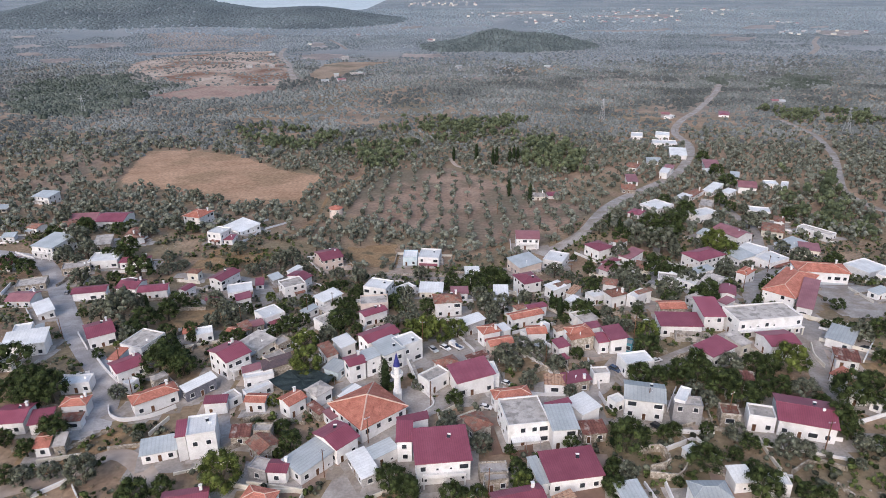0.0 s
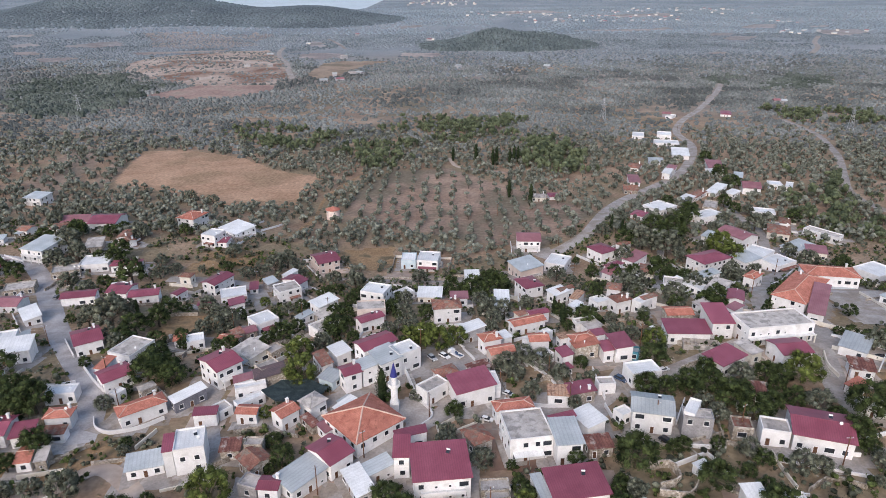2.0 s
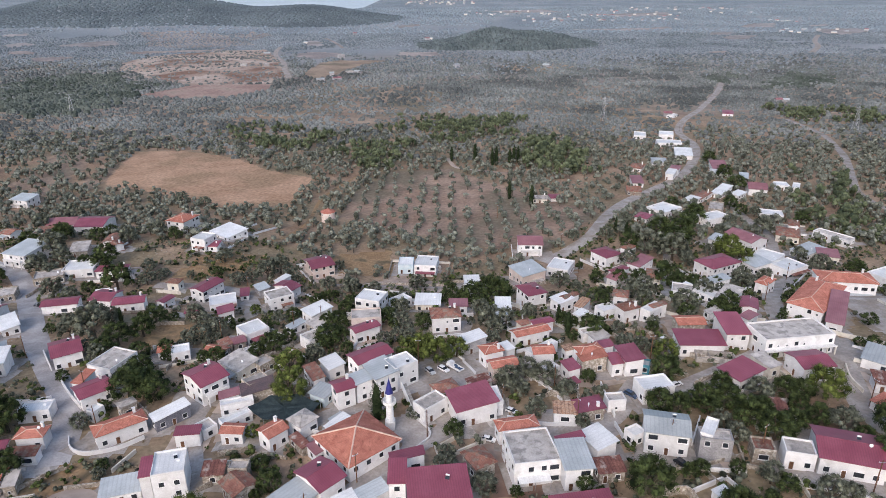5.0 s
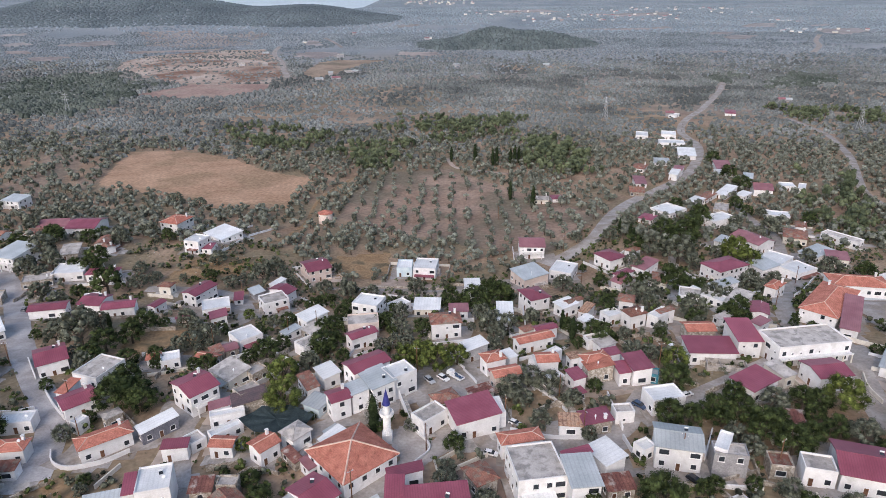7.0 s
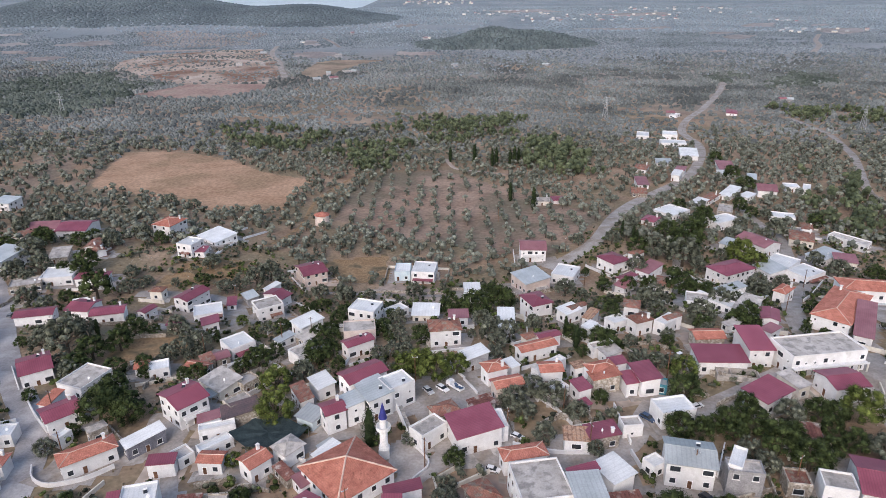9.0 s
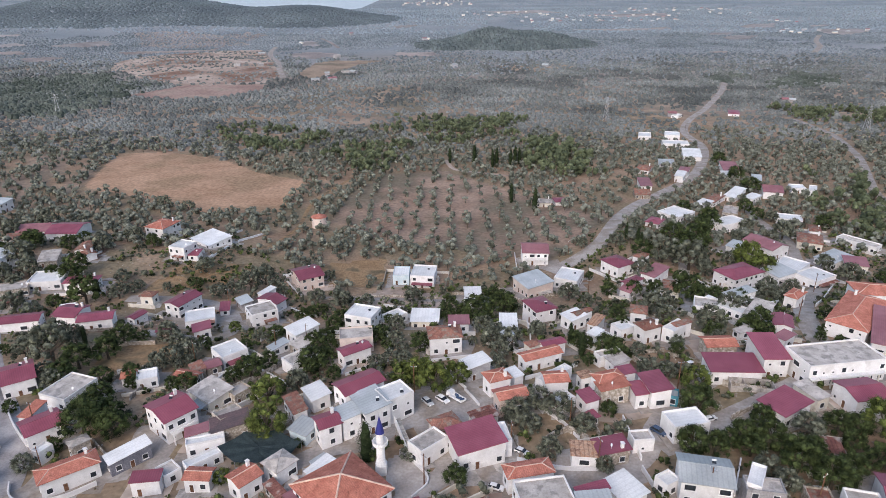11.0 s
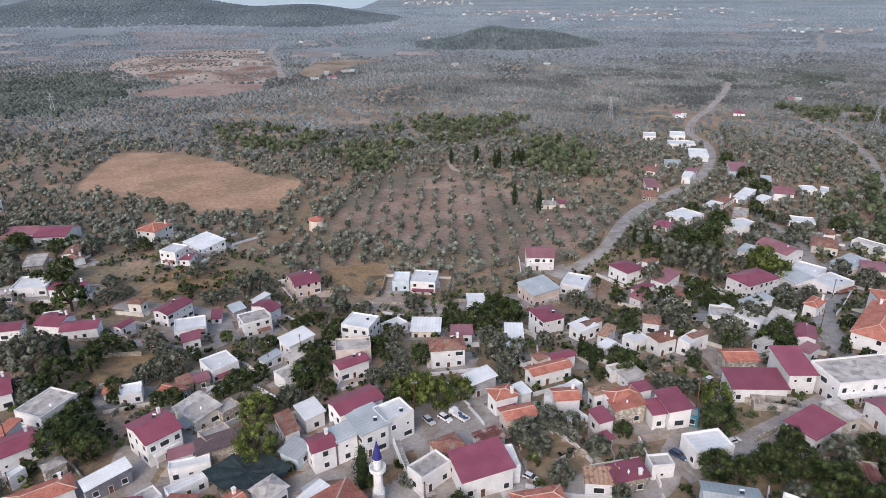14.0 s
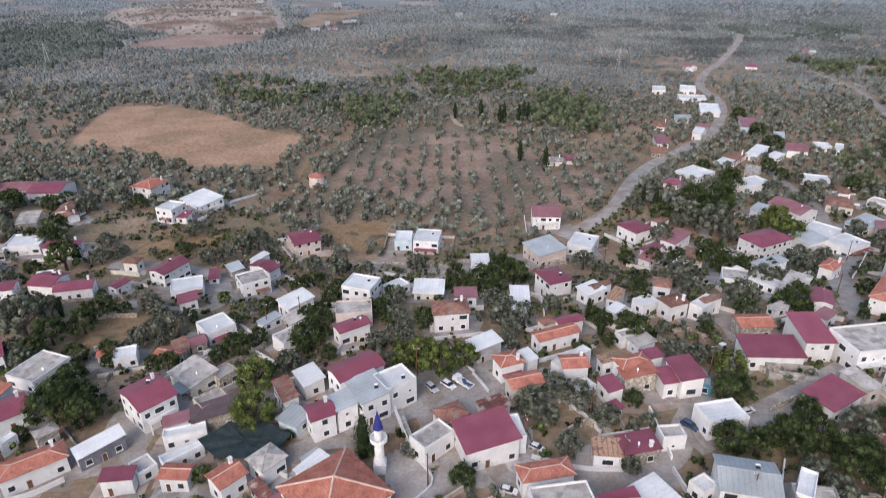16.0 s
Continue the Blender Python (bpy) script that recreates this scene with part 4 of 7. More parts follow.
house(39.7, 291.8, -3, 11.7, 12.2, 5.9, "gable", "faded", "white", "B")
house(11.3, 250.7, 2, 6.6, 7.1, 3.0, "shed", "white", "white")
house(-7.4, 271.2, -7, 9.4, 10.8, 5.2, "flat", "white", "white", "T")
house(-16.5, 273.9, -1, 6.5, 8.8, 4.0, "flat", "white", "blue")
house(-5.5, 217.0, -3, 9.3, 7.9, 3.2, "shed", "white", "cream")
house(5.0, 207.3, 1, 6.6, 5.2, 3.5, "shed", "faded", "white")
house(0.6, 193.3, 7, 9.8, 7.4, 5.9, "hip", "brown", "white", "T")
house(19.7, 202.9, -3, 5.5, 10.5, 3.0, "shed", "white", "white")
house(119.4, 197.6, 47, 25.5, 11.0, 5.6, "hip", "orange", "white")
house(120.4, 187.7, -32, 5.2, 20.9, 4.0, "shed", "faded", "white")
house(142.5, 221.0, -10, 19.0, 10.0, 6.9, "hip", "orange", "white")
house(176.1, 244.3, -64, 11.3, 13.3, 4.9, "flat", "white", "white")
house(95.3, 167.2, 9, 20.4, 9.6, 6.0, "flat", "concrete", "white", "H")
house(81.0, 171.3, -1, 6.9, 11.2, 5.9, "shed", "maroon", "white")
house(70.5, 166.9, -2, 12.9, 7.8, 4.0, "shed", "maroon", "white")
house(72.5, 180.1, 2, 8.7, 5.9, 4.0, "gable", "orange", "stone")
house(74.9, 149.7, -62, 7.4, 9.3, 4.0, "shed", "maroon", "white")
house(94.0, 153.5, 9, 9.2, 8.4, 4.5, "gable", "maroon", "white")
house(114.6, 157.6, -40, 7.4, 9.1, 3.0, "shed", "pale", "white")
house(109.7, 146.5, -18, 6.4, 6.0, 3.0, "shed", "rust", "white")
house(104.1, 138.3, -62, 3.7, 5.5, 2.5, "shed", "orange", "white")
house(84.5, 119.3, -18, 12.9, 11.4, 4.5, "gable", "maroon", "white", "T")
house(74.6, 119.8, -15, 5.9, 5.0, 4.0, "flat", "concrete", "white")
house(103.0, 129.2, -2, 5.8, 4.1, 3.0, "flat", "white", "white")
house(49.3, 127.8, -13, 10.0, 8.5, 5.9, "gable", "pale", "white", "T")
house(58.4, 123.4, -10, 6.7, 3.9, 5.4, "flat", "concrete", "grey")
house(57.9, 125.5, -32, 2.6, 6.4, 5.9, "flat", "white", "white")
house(18.8, 122.2, 9, 10.0, 10.7, 5.9, "flat", "concrete", "white")
house(27.4, 118.8, 6, 6.6, 8.9, 5.9, "shed", "pale", "white")
house(33.9, 125.9, -62, 7.3, 6.0, 4.5, "shed", "white", "white")
house(34.9, 118.5, 8, 6.2, 4.7, 3.0, "shed", "rust", "stone")
house(27.3, 104.8, 10, 12.5, 8.9, 4.0, "shed", "maroon", "white", "T")
house(20.1, 103.9, 14, 2.5, 8.0, 3.5, "shed", "pale", "white")
house(15.0, 96.3, 15, 11.2, 4.7, 4.0, "gable", "maroon", "white")
house(10.6, 106.0, 4, 6.2, 3.6, 3.0, "flat", "concrete", "stone")
house(16.9, 133.2, -78, 4.5, 10.0, 4.0, "hip", "orange", "white")
house(7.6, 122.1, -61, 6.6, 5.6, 4.0, "hip", "brown", "stone")
house(28.9, 138.5, -6, 5.7, 4.5, 3.5, "shed", "striped", "white")
house(34.6, 139.2, -81, 5.4, 7.1, 3.5, "shed", "maroon", "stone", "C")
house(27.0, 163.6, 5, 6.2, 5.1, 4.9, "gable", "orange", "white", "C")
house(49.3, 158.9, -82, 8.3, 5.6, 4.9, "shed", "maroon", "white")
house(33.3, 156.2, -72, 5.2, 3.8, 4.0, "shed", "maroon", "white")
house(39.3, 162.5, -71, 4.4, 7.5, 4.9, "hip", "orange", "white")
house(39.5, 159.2, -78, 4.3, 7.5, 4.5, "shed", "orange", "stone")
house(34.4, 165.5, -76, 3.2, 3.2, 4.0, "shed", "striped", "white")
house(44.5, 166.5, -80, 3.9, 4.4, 4.0, "shed", "maroon", "white")
house(45.3, 158.0, -85, 5.8, 3.4, 4.0, "shed", "maroon", "white")
house(52.1, 146.0, -78, 5.7, 8.2, 4.0, "flat", "white", "white")
house(41.7, 142.2, 6, 4.5, 3.3, 3.0, "flat", "concrete", "white")
house(70.8, 273.9, -58, 10.3, 9.7, 4.9, "hip", "maroon", "white")
house(82.5, 281.5, -46, 4.8, 7.0, 4.0, "hip", "brown", "white")
house(71.5, 254.2, -52, 4.2, 9.1, 4.0, "hip", "maroon", "white")
house(83.1, 245.8, -24, 6.9, 9.5, 4.0, "hip", "brown", "cream")
house(59.3, 206.5, -17, 5.3, 5.7, 4.0, "hip", "brown", "white")
house(57.7, 192.3, -66, 5.3, 6.5, 4.9, "hip", "brown", "white", "C")
house(65.3, 191.7, -50, 3.6, 7.6, 4.0, "flat", "white", "white")
house(67.2, 192.6, -70, 2.5, 5.5, 4.4, "shed", "brown", "white")
house(39.4, 204.8, -61, 5.8, 6.5, 4.0, "shed", "white", "white")
house(42.1, 206.2, 33, 6.8, 2.8, 4.5, "gable", "brown", "white")
house(45.5, 201.7, -36, 3.2, 6.7, 3.0, "shed", "striped", "white")
house(115.0, 262.6, -63, 10.9, 16.8, 5.9, "hip", "maroon", "white")
house(102.0, 233.0, -70, 5.0, 10.9, 4.0, "shed", "pale", "white")
house(144.6, 303.1, -62, 16.1, 11.9, 4.9, "gable", "faded", "white")
house(142.7, 276.4, -47, 10.4, 11.9, 4.9, "flat", "white", "white")
house(147.1, 266.3, -62, 9.9, 12.3, 4.0, "flat", "white", "white", "T")
house(134.6, 270.0, -69, 10.1, 9.8, 4.0, "shed", "pale", "white")
house(117.0, 225.6, -48, 4.6, 8.3, 4.9, "hip", "orange", "white", "C")
house(96.5, 194.4, 68, 8.0, 5.6, 3.8, "gable", "maroon", "white")
house(93.7, 202.6, -42, 6.1, 10.6, 4.0, "shed", "concrete", "white")
house(130.0, 300.9, -46, 5.8, 8.2, 4.0, "shed", "pale", "white")
house(172.7, 282.3, -20, 9.3, 8.7, 4.0, "shed", "faded", "cream")
house(167.9, 289.9, -63, 9.3, 13.5, 3.0, "shed", "pale", "white")
house(192.0, 311.8, -54, 17.2, 6.5, 3.0, "flat", "concrete", "white")
house(170.3, 313.8, -26, 11.1, 13.7, 4.0, "hip", "brown", "cream")
house(181.3, 329.9, -25, 5.5, 9.2, 4.0, "hip", "brown", "white")
house(172.9, 225.7, -52, 4.8, 12.1, 4.0, "flat", "white", "white")
house(105.2, 336.4, -37, 7.3, 9.6, 4.0, "hip", "maroon", "white", "C")
house(123.3, 358.9, -53, 12.8, 15.3, 4.0, "flat", "white", "white")
house(143.2, 340.9, -64, 9.6, 16.5, 5.9, "flat", "white", "white")
house(155.0, 365.4, -26, 7.5, 14.1, 4.0, "flat", "concrete", "stone")
house(155.1, 388.4, -41, 6.5, 17.9, 4.0, "hip", "brown", "white")
house(171.0, 398.3, -43, 7.1, 18.2, 4.0, "shed", "white", "white")
house(179.1, 393.0, -54, 6.6, 9.2, 3.0, "shed", "white", "white")
house(146.4, 380.6, -50, 7.3, 9.8, 3.0, "shed", "white", "white")
house(194.2, 402.6, -16, 11.4, 15.0, 5.9, "gable", "faded", "white")
house(214.0, 411.6, -11, 8.0, 8.8, 4.0, "flat", "white", "white")
house(220.1, 405.2, -29, 4.3, 12.0, 4.9, "flat", "white", "white")
house(180.8, 354.0, -20, 12.3, 8.9, 3.5, "flat", "white", "white")
house(152.3, 437.7, -29, 6.0, 10.8, 5.9, "shed", "white", "white")
house(158.6, 449.2, -27, 6.6, 11.8, 6.4, "hip", "faded", "white")
house(182.5, 502.6, -14, 13.1, 18.9, 4.9, "shed", "white", "white")
house(188.3, 554.6, -12, 20.1, 13.3, 4.9, "flat", "white", "white")
house(199.8, 597.7, -17, 12.4, 15.1, 5.9, "flat", "white", "white")
house(177.4, 601.9, -16, 10.5, 17.2, 4.0, "flat", "white", "white")
house(157.2, 480.0, -8, 11.0, 10.3, 3.0, "shed", "pale", "white")
house(136.1, 461.8, -26, 9.4, 13.5, 4.0, "hip", "brown", "white")
house(125.2, 422.3, -6, 7.6, 14.0, 4.0, "shed", "faded", "white")
house(117.4, 401.6, -8, 9.3, 11.5, 4.0, "gable", "brown", "stone")
house(194.2, 463.3, -10, 10.9, 17.9, 3.5, "shed", "faded", "white")
house(187.4, 445.0, -4, 11.0, 8.9, 3.0, "shed", "white", "white")
house(199.4, 433.7, -23, 6.2, 11.0, 3.0, "shed", "pale", "white")
house(312.7, 739.6, -21, 11.7, 21.3, 4.0, "hip", "maroon", "white")
house(246.1, 723.6, -36, 7.3, 13.5, 3.0, "flat", "white", "white")
house(56.6, 381.2, -6, 9.2, 7.8, 4.0, "gable", "concrete", "cream")
house(66.2, 384.0, 5, 7.2, 8.1, 3.0, "hip", "maroon", "white")
house(38.3, 96.8, 12, 5.6, 5.8, 3.0, "shed", "pale", "white")
house(53.8, 95.5, -0, 8.1, 5.2, 4.0, "hip", "pale", "white")
house(62.1, 100.4, 4, 4.6, 5.0, 3.0, "shed", "white", "white")
house(69.2, 98.3, -6, 3.8, 3.6, 3.0, "flat", "white", "white")
house(77.8, 135.6, -13, 3.8, 5.4, 3.0, "shed", "rust", "stone")
house(68.4, 122.4, -10, 4.4, 4.4, 3.0, "flat", "brown", "stone")
house(44.9, 174.9, -67, 4.8, 5.3, 3.0, "shed", "concrete", "white")
house(-41.6, 197.6, -44, 5.4, 5.1, 3.0, "shed", "concrete", "stone")
house(-131.2, 159.9, -5, 4.3, 4.2, 3.0, "flat", "white", "white")
house(83.3, 214.3, -19, 8.0, 7.3, 3.0, "flat", "concrete", "white")
house(88.7, 208.4, -48, 7.6, 4.8, 2.5, "flat", "white", "white")
house(91.9, 184.1, -58, 3.7, 5.1, 3.5, "shed", "faded", "white")
house(83.4, 154.7, -71, 7.4, 3.9, 3.5, "shed", "concrete", "cream")
house(53.2, 157.2, -20, 2.5, 3.4, 2.4, "flat", "pale", "teal")
house(-25.0, 137.9, -40, 4.2, 6.4, 3.0, "shed", "white", "white")
house(-29.0, 129.3, -51, 4.6, 2.9, 3.0, "shed", "faded", "white")
house(43.1, 129.2, -60, 3.2, 3.6, 3.0, "flat", "white", "white")
house(17.9, 168.9, -65, 4.8, 2.8, 4.0, "shed", "white", "white")
house(43.5, 178.8, -69, 3.0, 7.1, 3.0, "flat", "concrete", "white")
house(27.5, 168.2, -52, 2.5, 10.4, 3.2, "flat", "white", "white")
house(106.2, 126.0, -43, 2.5, 3.4, 2.5, "flat", "concrete", "white")
house(-58.0, 140.3, -43, 4.0, 3.8, 2.6, "flat", "concrete", "white")
house(-51.6, 169.7, -39, 4.5, 5.1, 3.0, "flat", "concrete", "stone")
house(-25.9, 140.6, -47, 2.5, 3.8, 2.6, "shed", "pale", "white")
house(71.2, 180.9, -65, 2.8, 4.9, 2.6, "shed", "concrete", "stone")
house(52.0, 196.2, -62, 4.5, 5.4, 3.0, "flat", "white", "white")
house(83.6, 190.3, -69, 3.0, 4.9, 2.6, "shed", "concrete", "white")
house(-15.8, 223.7, -48, 4.9, 6.9, 2.6, "flat", "white", "white")
house(-82.9, 229.8, -71, 8.5, 9.7, 3.0, "flat", "white", "white")
house(-77.3, 215.9, -67, 6.0, 6.0, 3.4, "shed", "maroon", "white")
house(-67.4, 184.8, -56, 5.3, 3.8, 3.2, "shed", "brown", "stone")
house(9.2, 152.9, -69, 4.5, 6.3, 2.8, "shed", "rust", "cream")
house(83.7, 266.3, -48, 6.7, 11.4, 3.5, "shed", "faded", "white")
house(77.5, 242.7, -47, 2.6, 5.2, 2.6, "shed", "white", "white")
house(85.3, 221.3, -55, 2.8, 7.8, 2.6, "shed", "white", "white")
house(27.5, 124.7, -77, 2.5, 6.4, 5.7, "shed", "maroon", "white")
house(43.5, 193.6, -48, 3.2, 4.6, 2.8, "shed", "white", "white")
house(-150.9, 288.3, -44, 8.6, 6.3, 3.0, "gable", "brown", "white")
house(-156.5, 243.9, -45, 5.8, 5.8, 2.8, "shed", "rust", "stone")
house(-136.6, 185.0, -61, 3.8, 3.0, 3.0, "shed", "pale", "white")
house(-48.3, 198.2, -43, 3.6, 6.2, 2.6, "shed", "pale", "white")
house(10.9, 243.6, -73, 2.6, 5.8, 2.6, "flat", "white", "white")
house(18.9, 195.9, -60, 3.8, 4.8, 3.0, "shed", "white", "white")
house(69.5, 248.1, -47, 4.9, 9.5, 3.0, "gable", "faded", "white")
house(28.0, 157.9, -56, 3.8, 4.4, 2.6, "flat", "white", "white")
house(33.2, 151.1, -67, 3.1, 2.9, 2.4, "shed", "maroon", "stone")
house(149.4, 195.7, -69, 4.4, 6.7, 2.8, "shed", "pale", "white")
house(-51.6, 143.2, -49, 2.6, 7.8, 2.8, "flat", "white", "white")
house(-33.5, 132.7, -48, 6.2, 2.5, 2.6, "shed", "rust", "stone")
house(11.0, 103.3, -80, 2.6, 5.0, 2.8, "flat", "concrete", "stone")
house(24.6, 96.7, -67, 2.5, 4.6, 2.6, "shed", "striped", "stone")
house(55.2, 110.3, -67, 2.5, 3.3, 2.2, "shed", "white", "white")


# ---- paved yards and yard walls round the village houses ----
YARD_WALLS = []


def lay_yards():
    pick = random.Random(21)
    clear = [(f[0], f[1], f[2] + 0.5, f[3] + 0.5, f[4], f[5]) for f in FEET]

    def free(px, py, own):
        for k, (fx, fy, hx, hy, ca, sa) in enumerate(clear):
            dx, dy = px - fx, py - fy
            if k != own and abs(dx * ca + dy * sa) < hx and abs(-dx * sa + dy * ca) < hy:
                return False
        return all(min((px - q[0]) ** 2 + (py - q[1]) ** 2 for q in line) > (half + 0.8) ** 2 for line, half in WAYS)

    for k, (fx, fy, hx, hy, ca, sa) in enumerate(FEET):
        if fy > 330 or abs(fx) > 240:
            continue
        out = [pick.uniform(0.6, 3.4) for _ in range(4)]
        spots = [(-hx - out[0], -hy - out[1]), (hx + out[2], -hy - out[1]), (hx + out[2], hy + out[3]), (-hx - out[0], hy + out[3])]
        poly = [(fx + u * ca - v * sa, fy + u * sa + v * ca) for u, v in spots]
        if hx * hy > 7 and pick.random() < 0.75:
            patch("pavement_yard", poly, pick.choice((DUST, DUST, ROOF["concrete"], DUST, PALE_EARTH)), "pale trodden yard round a village house", lift=0.05 + 0.004 * (k % 12), cell=2.5)
        sides = list(range(4))
        pick.shuffle(sides)
        for e in sides[:pick.choice((2, 2, 3, 3))]:
            a, b = poly[e], poly[(e + 1) % 4]
            if all(free(a[0] + (b[0] - a[0]) * t / 5, a[1] + (b[1] - a[1]) * t / 5, k) for t in range(6)):
                YARD_WALLS.append(([a, b], pick.uniform(0.7, 1.5), pick.choice(("white", "white", "stone", "cream"))))


lay_yards()

# ---- mosque ----
def mosque(x, y, turn, w, d, h):
    z = ground_z(x, y)
    ob = thing("mosque", x, y, z, turn)
    tagged(ob, "white village mosque with a pyramid roof of orange tiles", "mosque")
    FEET.append((x, y, w / 2 + 1, d / 2 + 1, math.cos(radians(turn)), math.sin(radians(turn))))
    bm = bmesh.new()
    box(bm, -w / 2 + 0.5, -d / 2 + 0.5, -3, w / 2 - 0.5, d / 2 - 0.5, h - 0.25)
    part("wall", bm, WALL["white"], ob)
    bm = bmesh.new()
    box(bm, -w / 2 + 0.1, -d / 2 + 0.1, h - 0.42, w / 2 - 0.1, d / 2 - 0.1, h - 0.2)
    part("cornice", bm, TRIM, ob)
    apex = Vector((0, 0, h + 0.42 * min(w, d) / 2))
    c = [Vector((-w / 2, -d / 2, h)), Vector((w / 2, -d / 2, h)), Vector((w / 2, d / 2, h)), Vector((-w / 2, d / 2, h))]
    bm = bmesh.new()
    vs = [bm.verts.new(p) for p in c] + [bm.verts.new(apex)]
    lo = [bm.verts.new((p.x, p.y, p.z - 0.2)) for p in c]
    for i in range(4):
        j = (i + 1) % 4
        bm.faces.new((vs[i], vs[j], vs[4]))
        bm.faces.new((vs[j], vs[i], lo[i], lo[j]))
    bm.faces.new(lo[::-1])
    top = part("roof", bm, ROOF["orange"], ob)
    for p in c:
        bm = bmesh.new()
        tube(bm, 0.2, 0.2, p, apex, 8)
        part("ridge_cap", bm, RIDGE, top)
    for half, out, ang in ((w / 2 - 0.5, d / 2 - 0.5, 0), (d / 2 - 0.5, w / 2 - 0.5, 90), (d / 2 - 0.5, w / 2 - 0.5, -90)):
        if math.cos(radians(turn + ang)) < 0.1:
            continue
        for i in range(4):
            opening("window", ob, Matrix.Rotation(radians(ang + 180), 4, "Z") @ Matrix.Translation((-half + (i + 0.5) * half / 2, out, h - 2.4)))


mosque(-19.7, 130.1, -48, 14.7, 14.7, 4.6)


def minaret(x, y, top):
    z = ground_z(x, y)
    ob = thing("minaret", x, y, z)
    tagged(ob, "slender white minaret with a dark blue cone", "minaret")
    FEET.append((x, y, 1.5, 1.5, 1, 0))
    H = top - z
    bm = bmesh.new()
    box(bm, -1.15, -1.15, -2, 1.15, 1.15, H * 0.16)
    part("base", bm, WALL["white"], ob)
    bm = bmesh.new()
    tube(bm, 1.25, 0.92, (0, 0, H * 0.16), (0, 0, H * 0.24), 12)
    tube(bm, 0.92, 0.86, (0, 0, H * 0.24), (0, 0, H * 0.47), 16)
    part("shaft", bm, TRIM, ob)
    bm = bmesh.new()
    for k in range(3):
        tube(bm, 0.95 + 0.25 * k, 1.1 + 0.25 * k, (0, 0, H * (0.465 + 0.015 * k)), (0, 0, H * (0.48 + 0.015 * k)), 16)
    part("corbel", bm, TRIM, ob)
    bm = bmesh.new()
    rings = [[bm.verts.new((r * math.cos(k * math.tau / 16), r * math.sin(k * math.tau / 16), H * zz)) for k in range(16)]
             for r, zz in ((0.7, 0.51), (1.62, 0.51), (1.62, 0.565), (1.5, 0.565), (1.5, 0.52), (0.7, 0.52))]
    for p, q in zip(rings, rings[1:] + rings[:1]):
        for i in range(16):
            bm.faces.new((p[i], p[(i + 1) % 16], q[(i + 1) % 16], q[i]))
    bmesh.ops.recalc_face_normals(bm, faces=bm.faces[:])
    part("balcony", bm, TRIM, ob)
    bm = bmesh.new()
    tube(bm, 0.78, 0.74, (0, 0, H * 0.52), (0, 0, H * 0.69), 16)
    tube(bm, 0.9, 0.9, (0, 0, H * 0.685), (0, 0, H * 0.70), 16)
    part("upper_shaft", bm, TRIM, ob)
    bm = bmesh.new()
    tube(bm, 0.95, 0.05, (0, 0, H * 0.70), (0, 0, H * 0.97), 16)
    part("spire", bm, surface("blue_lead", (0.02, 0.025, 0.16), (0.03, 0.035, 0.22), 1, 0.5, 6, 0.1, vary=0), ob, "dark blue metal cone")
    bm = bmesh.new()
    tube(bm, 0.06, 0.02, (0, 0, H * 0.98), (0, 0, H * 1.03), 6)
    part("finial", bm, STEEL, ob)


minaret(-12.8, 138.8, 29.5)


def round_tower(x, y, radius, high):
    """An old mill tower: tapered masonry drum, cone of tiles, door and small windows."""
    z = ground_z(x, y)
    ob = thing("round_tower", x, y, z)
    tagged(ob, "round pale stone mill tower with a red conical roof", "tower")
    FEET.append((x, y, radius + 1, radius + 1, 1, 0))
    bm = bmesh.new()
    tube(bm, radius, radius * 0.9, (0, 0, -1.5), (0, 0, high), 28)
    part("wall", bm, WALL["pink"], ob, "pale stone drum wall")
    bm = bmesh.new()
    tube(bm, radius * 1.04, 0.12, (0, 0, high + 0.003), (0, 0, high + radius * 0.42), 28)
    cone = part("roof", bm, ROOF["orange"], ob, "red conical roof")
    bm = bmesh.new()
    tube(bm, 0.16, 0.05, (0, 0, high + radius * 0.40), (0, 0, high + radius * 0.42 + 0.8), 8)
    part("finial", bm, STEEL, cone)
    for ang, kind, b in ((-12, "door", 0.05), (22, "small", high - 1.7), (-50, "small", high - 1.7)):
        out = radius * (1 - 0.1 * (b + 1.5) / (high + 1.5)) - 0.02
        opening(kind, ob, Matrix.Rotation(radians(ang + 180), 4, "Z") @ Matrix.Translation((0, out, b)))


round_tower(-63.4, 350.4, 4.0, 5.6)

# ---- trees ----
rng = np.random.default_rng(11)


def leaf_cards(centres, radii, count, size, flat=0.8, up=0.25, deep=0.5, high=1.15):
    """Quads scattered over balls: (count, 4, 3)."""
    pick = rng.choice(len(centres), count, p=radii ** 2 / (radii ** 2).sum())
    way = rng.normal(size=(count, 3))
    way /= np.linalg.norm(way, axis=1)[:, None]
    way[:, 2] *= flat
    pos = centres[pick] + way * (radii[pick] * rng.uniform(deep, high, count))[:, None]
    nrm = way + rng.normal(scale=0.42, size=(count, 3)) + np.array((0, 0, up))
    nrm /= np.linalg.norm(nrm, axis=1)[:, None]
    u = np.cross(nrm, rng.normal(size=(count, 3)))
    u /= np.linalg.norm(u, axis=1)[:, None]
    v = np.cross(nrm, u)
    s = (size * rng.uniform(0.6, 1.35, count))[:, None]
    u, v = u * s, v * s * 0.6
    return np.stack([pos - u - v, pos + u - v * 0.6, pos + u * 0.7 + v, pos - u * 0.8 + v * 0.9], 1)


